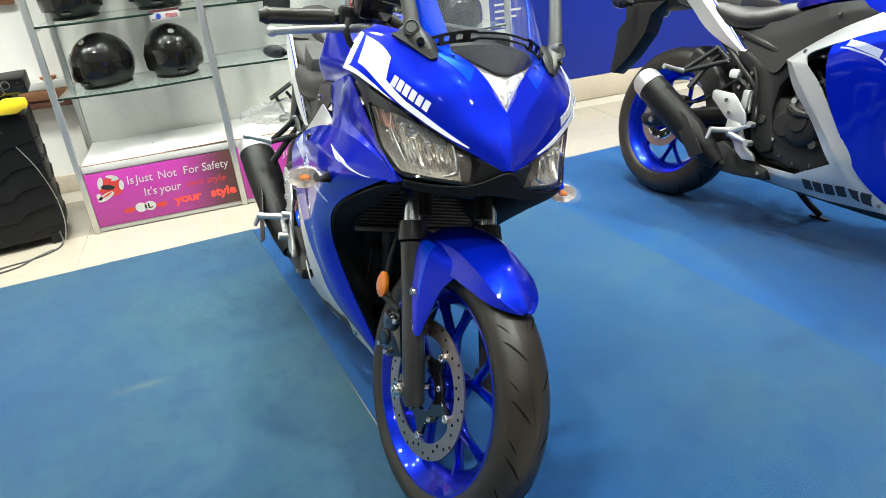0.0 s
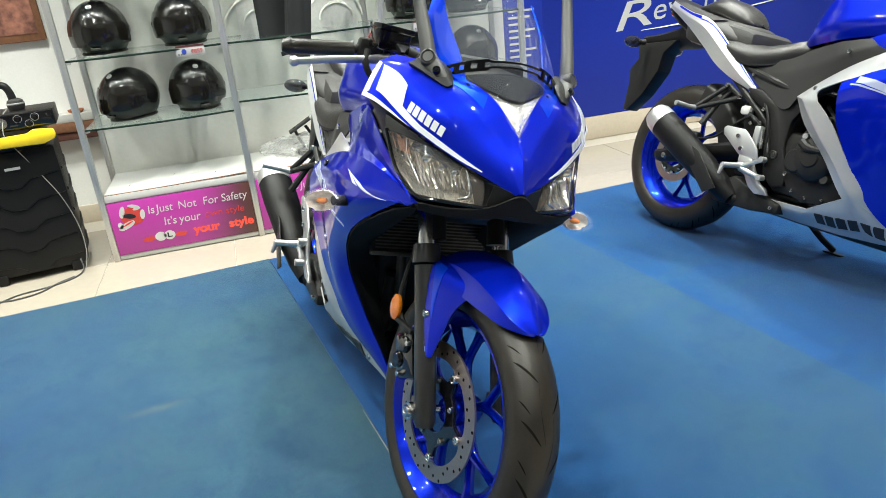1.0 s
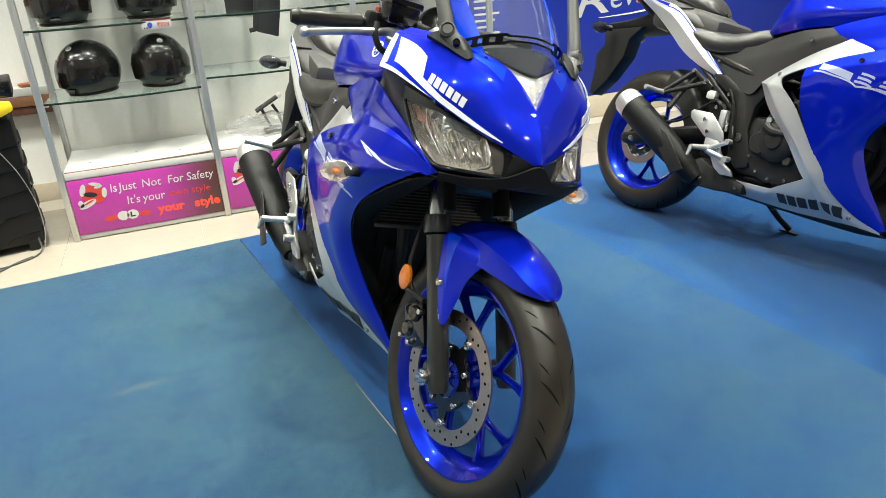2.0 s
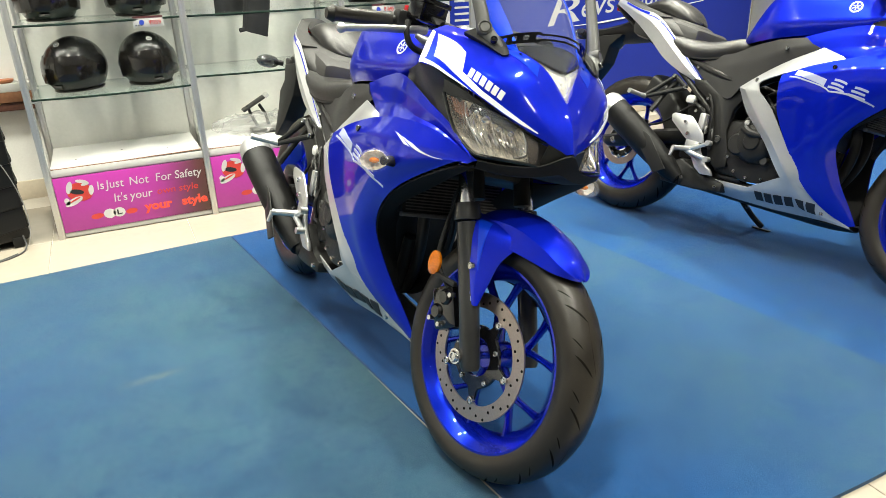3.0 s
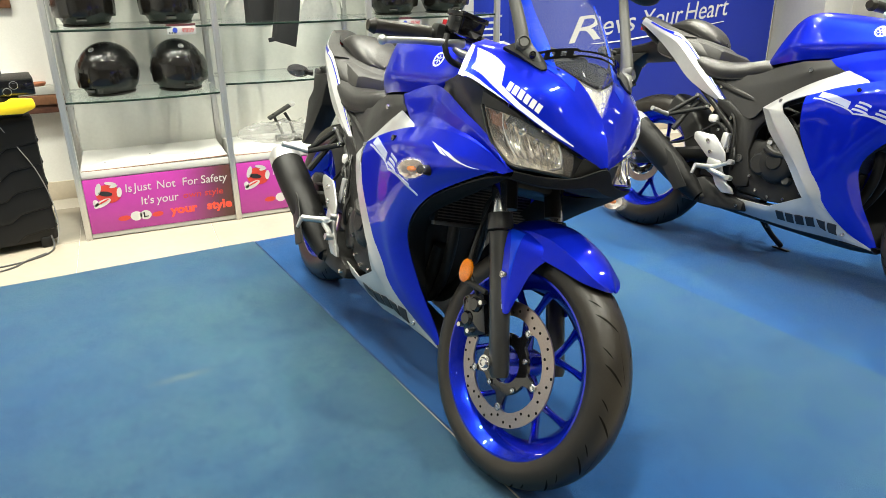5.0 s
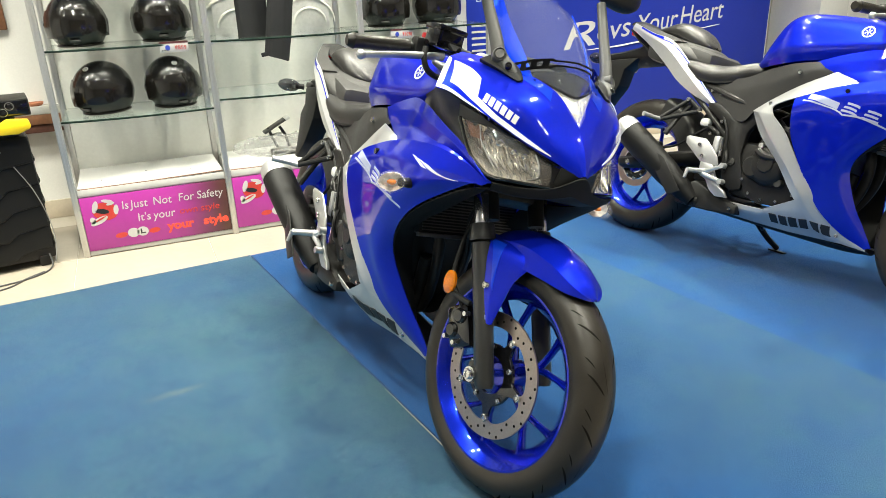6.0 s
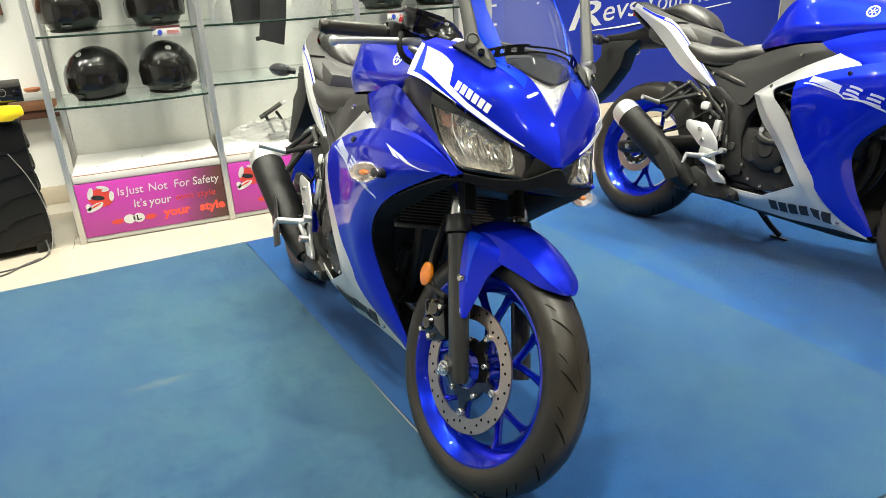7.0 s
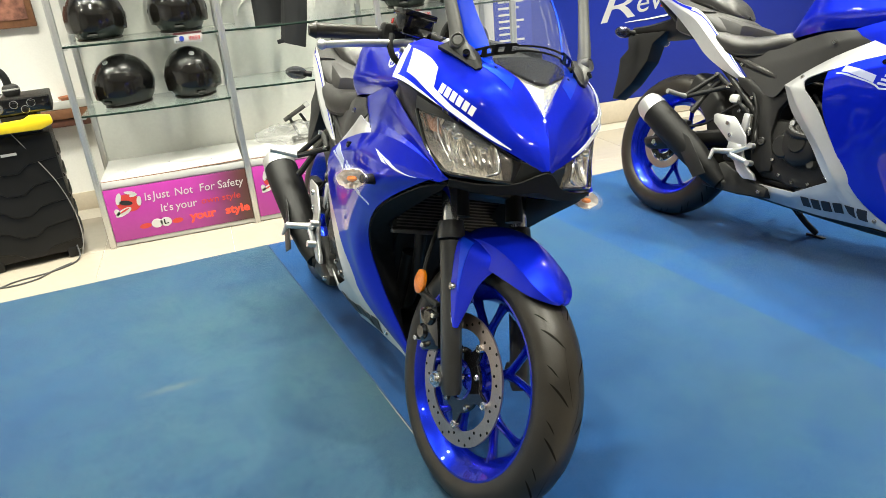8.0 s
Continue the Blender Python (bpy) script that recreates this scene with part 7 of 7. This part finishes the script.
for px in (0.05, W - 0.05):
    part("castor", lathe([(0, -0.015), (0.028, -0.015), (0.032, 0), (0.028, 0.015), (0, 0.015)], 18, at=(px, 0.05, 0.032)), GLOSS, sp)
    part("castor", lathe([(0, -0.015), (0.028, -0.015), (0.032, 0), (0.028, 0.015), (0, 0.015)], 18, at=(px, D - 0.05, 0.032)), GLOSS, sp)
for px in (0.03, W - 0.075):
    part("foot", box((px, -0.006, 0.002), (px + 0.045, 0.05, 0.050), 0.006), CASE, sp)
am = thing("mixer_amplifier", "small black amplifier with control knobs on the speaker", "amplifier", pose(-0.845, 3.215, 0.691, 0, 0, 8) @ Matrix.Translation((-0.360, 0, 0)))
part("body", box((0, 0, 0.0), (0.360, 0.24, 0.072), 0.005), CASE, am)
part("face", box((0.006, -0.004, 0.006), (0.354, 0.001, 0.067), 0.002), GLOSS, am)
for x, z in ((0.283, 0.046), (0.215, 0.046), (0.255, 0.020), (0.08, 0.046)):
    part("knob", lathe([(0, -0.022), (0.009, -0.022), (0.011, -0.018), (0.012, -0.004), (0, -0.002)], 20, at=(x, 0, z)), GLOSS, am)
    part("knob_ring", lathe([(0.0155, -0.0052), (0.0170, -0.0052), (0.0170, -0.003), (0.0155, -0.003)], 24, at=(x, 0, z), closed=True), ALU, am)
part("socket", lathe([(0, -0.012), (0.012, -0.012), (0.014, -0.008), (0.022, -0.008), (0.024, -0.003), (0, -0.003)], 24, at=(0.150, 0, 0.036)), CHROME, am, "bright round socket")
for x, z, w in ((0.180, 0.016, 0.030), (0.328, 0.046, 0.006)):
    part("marking", box((x, -0.0048, z), (x + w, -0.0040, z + 0.006), 0), PANEL_GREY, am)
mi = thing("microphone", "grey microphone head resting on the amplifier", "microphone", pose(-1.005, 3.30, 0.763))
part("head", lathe([(0, 0.0), (0.030, 0.002), (0.036, 0.016), (0.036, 0.030), (0.031, 0.044), (0.018, 0.052), (0, 0.052)], 24, axis="z"), PANEL_GREY, mi, "grey rounded head")
part("collar", lathe([(0.0365, 0.026), (0.0378, 0.030), (0.0365, 0.034), (0.034, 0.030)], 24, axis="z", closed=True), ALU, mi)
part("neck", tube([(-0.006, 0, 0.048), (-0.012, 0, 0.085), (-0.030, 0, 0.112), (-0.080, 0, 0.118), (-0.140, 0, 0.105)], [0.017, 0.016, 0.016, 0.014, 0.014], 12), BLACK, mi, "black curved neck")
ledge = thing("wall_ledge", "shallow brown wooden rail with a white top on the wall", "ledge", pose(-2.2, 3.93, 0.0))
part("board", box((0, 0, 0.536), (1.50, 0.088, 0.588), 0.004), WOOD, ledge, "brown wooden front")
part("lower_board", box((0, 0.010, 0.492), (1.50, 0.088, 0.535), 0.004), material("dark_red_wood", (0.11, 0.045, 0.03), 0.5, bump=0.3, scale=60, vary=0.25, big=12), ledge, "dark reddish wooden underside")
part("upper_board", box((0, 0.0, 0.589), (1.50, 0.088, 0.632), 0.004), LAMINATE, ledge, "white rail top")
dish = thing("clay_dish", "small orange clay dish on the wall rail", "dish", pose(-0.905, 3.974, 0.632))
part("bowl", lathe([(0, 0.0), (0.030, 0.0), (0.039, 0.007), (0.042, 0.017), (0.038, 0.017), (0.033, 0.009), (0, 0.006)], 24, axis="z"), material("orange_clay", (0.45, 0.17, 0.08), 0.6, bump=0.2, vary=0.15), dish)
pic = thing("wall_picture", "brown and red printed picture on the wall", "picture", pose(-2.2, 3.99, 1.02))
part("frame", box((0, 0, 0), (1.25, 0.027, 0.5), 0.006), WOOD, pic)
part("print", box((0.03, -0.004, 0.04), (1.22, 0.001, 0.46), 0), material("brown_print", (0.30, 0.13, 0.09), 0.5, vary=0.9, big=9, scale=30), pic)
cb = thing("floor_cable", "thin black cable trailing over the tiles", "cable", pose(0, 0, 0))
part("wire", tube([(-0.905, 3.18, 0.06), (-0.90, 3.15, 0.012), (-0.93, 3.08, 0.004), (-1.02, 3.02, 0.004), (-1.15, 2.98, 0.004), (-1.25, 2.90, 0.004), (-1.40, 2.92, 0.004)], 0.0038, 8), CABLE, cb)
part("wire", tube([(-0.93, 3.085, 0.008), (-1.0, 3.03, 0.006), (-1.06, 2.96, 0.004), (-1.17, 2.93, 0.004), (-1.3, 2.98, 0.004)], 0.0036, 8), CABLE, cb)
dc = thing("hanging_cable", "pale thin cable hanging down the speaker's front", "cable", pose(0, 0, 0))
part("wire", tube([(-1.03, 3.24, 0.78), (-1.04, 3.200, 0.76), (-1.048, 3.150, 0.69), (-1.035, 3.148, 0.645), (-1.00, 3.178, 0.56), (-0.955, 3.182, 0.47), (-0.905, 3.182, 0.36), (-0.872, 3.182, 0.22), (-0.868, 3.17, 0.10), (-0.885, 3.15, 0.02)], 0.0022, 8), PALE_CABLE, dc)

# ---- floor tiles, each its own piece ----
TILE_SIZE = 0.6
tile_mesh = bpy.data.meshes.new("tile")
bm = box((0.0015, 0.0015, -0.006), (TILE_SIZE - 0.0015, TILE_SIZE - 0.0015, 0.0), 0.001, seg=1)
bm.to_mesh(tile_mesh)
bm.free()
tile_mesh.materials.append(TILE)
x = X0
while x + TILE_SIZE < X1 + 0.5:
    y = Y0
    while y + TILE_SIZE < Y1 + 0.3:
        if x + TILE_SIZE <= X1 and y + TILE_SIZE <= Y1:
            ob = new("tile", tile_mesh)
            ob.parent = floor
            ob.location = (x, y, 0)
        y += TILE_SIZE
    x += TILE_SIZE
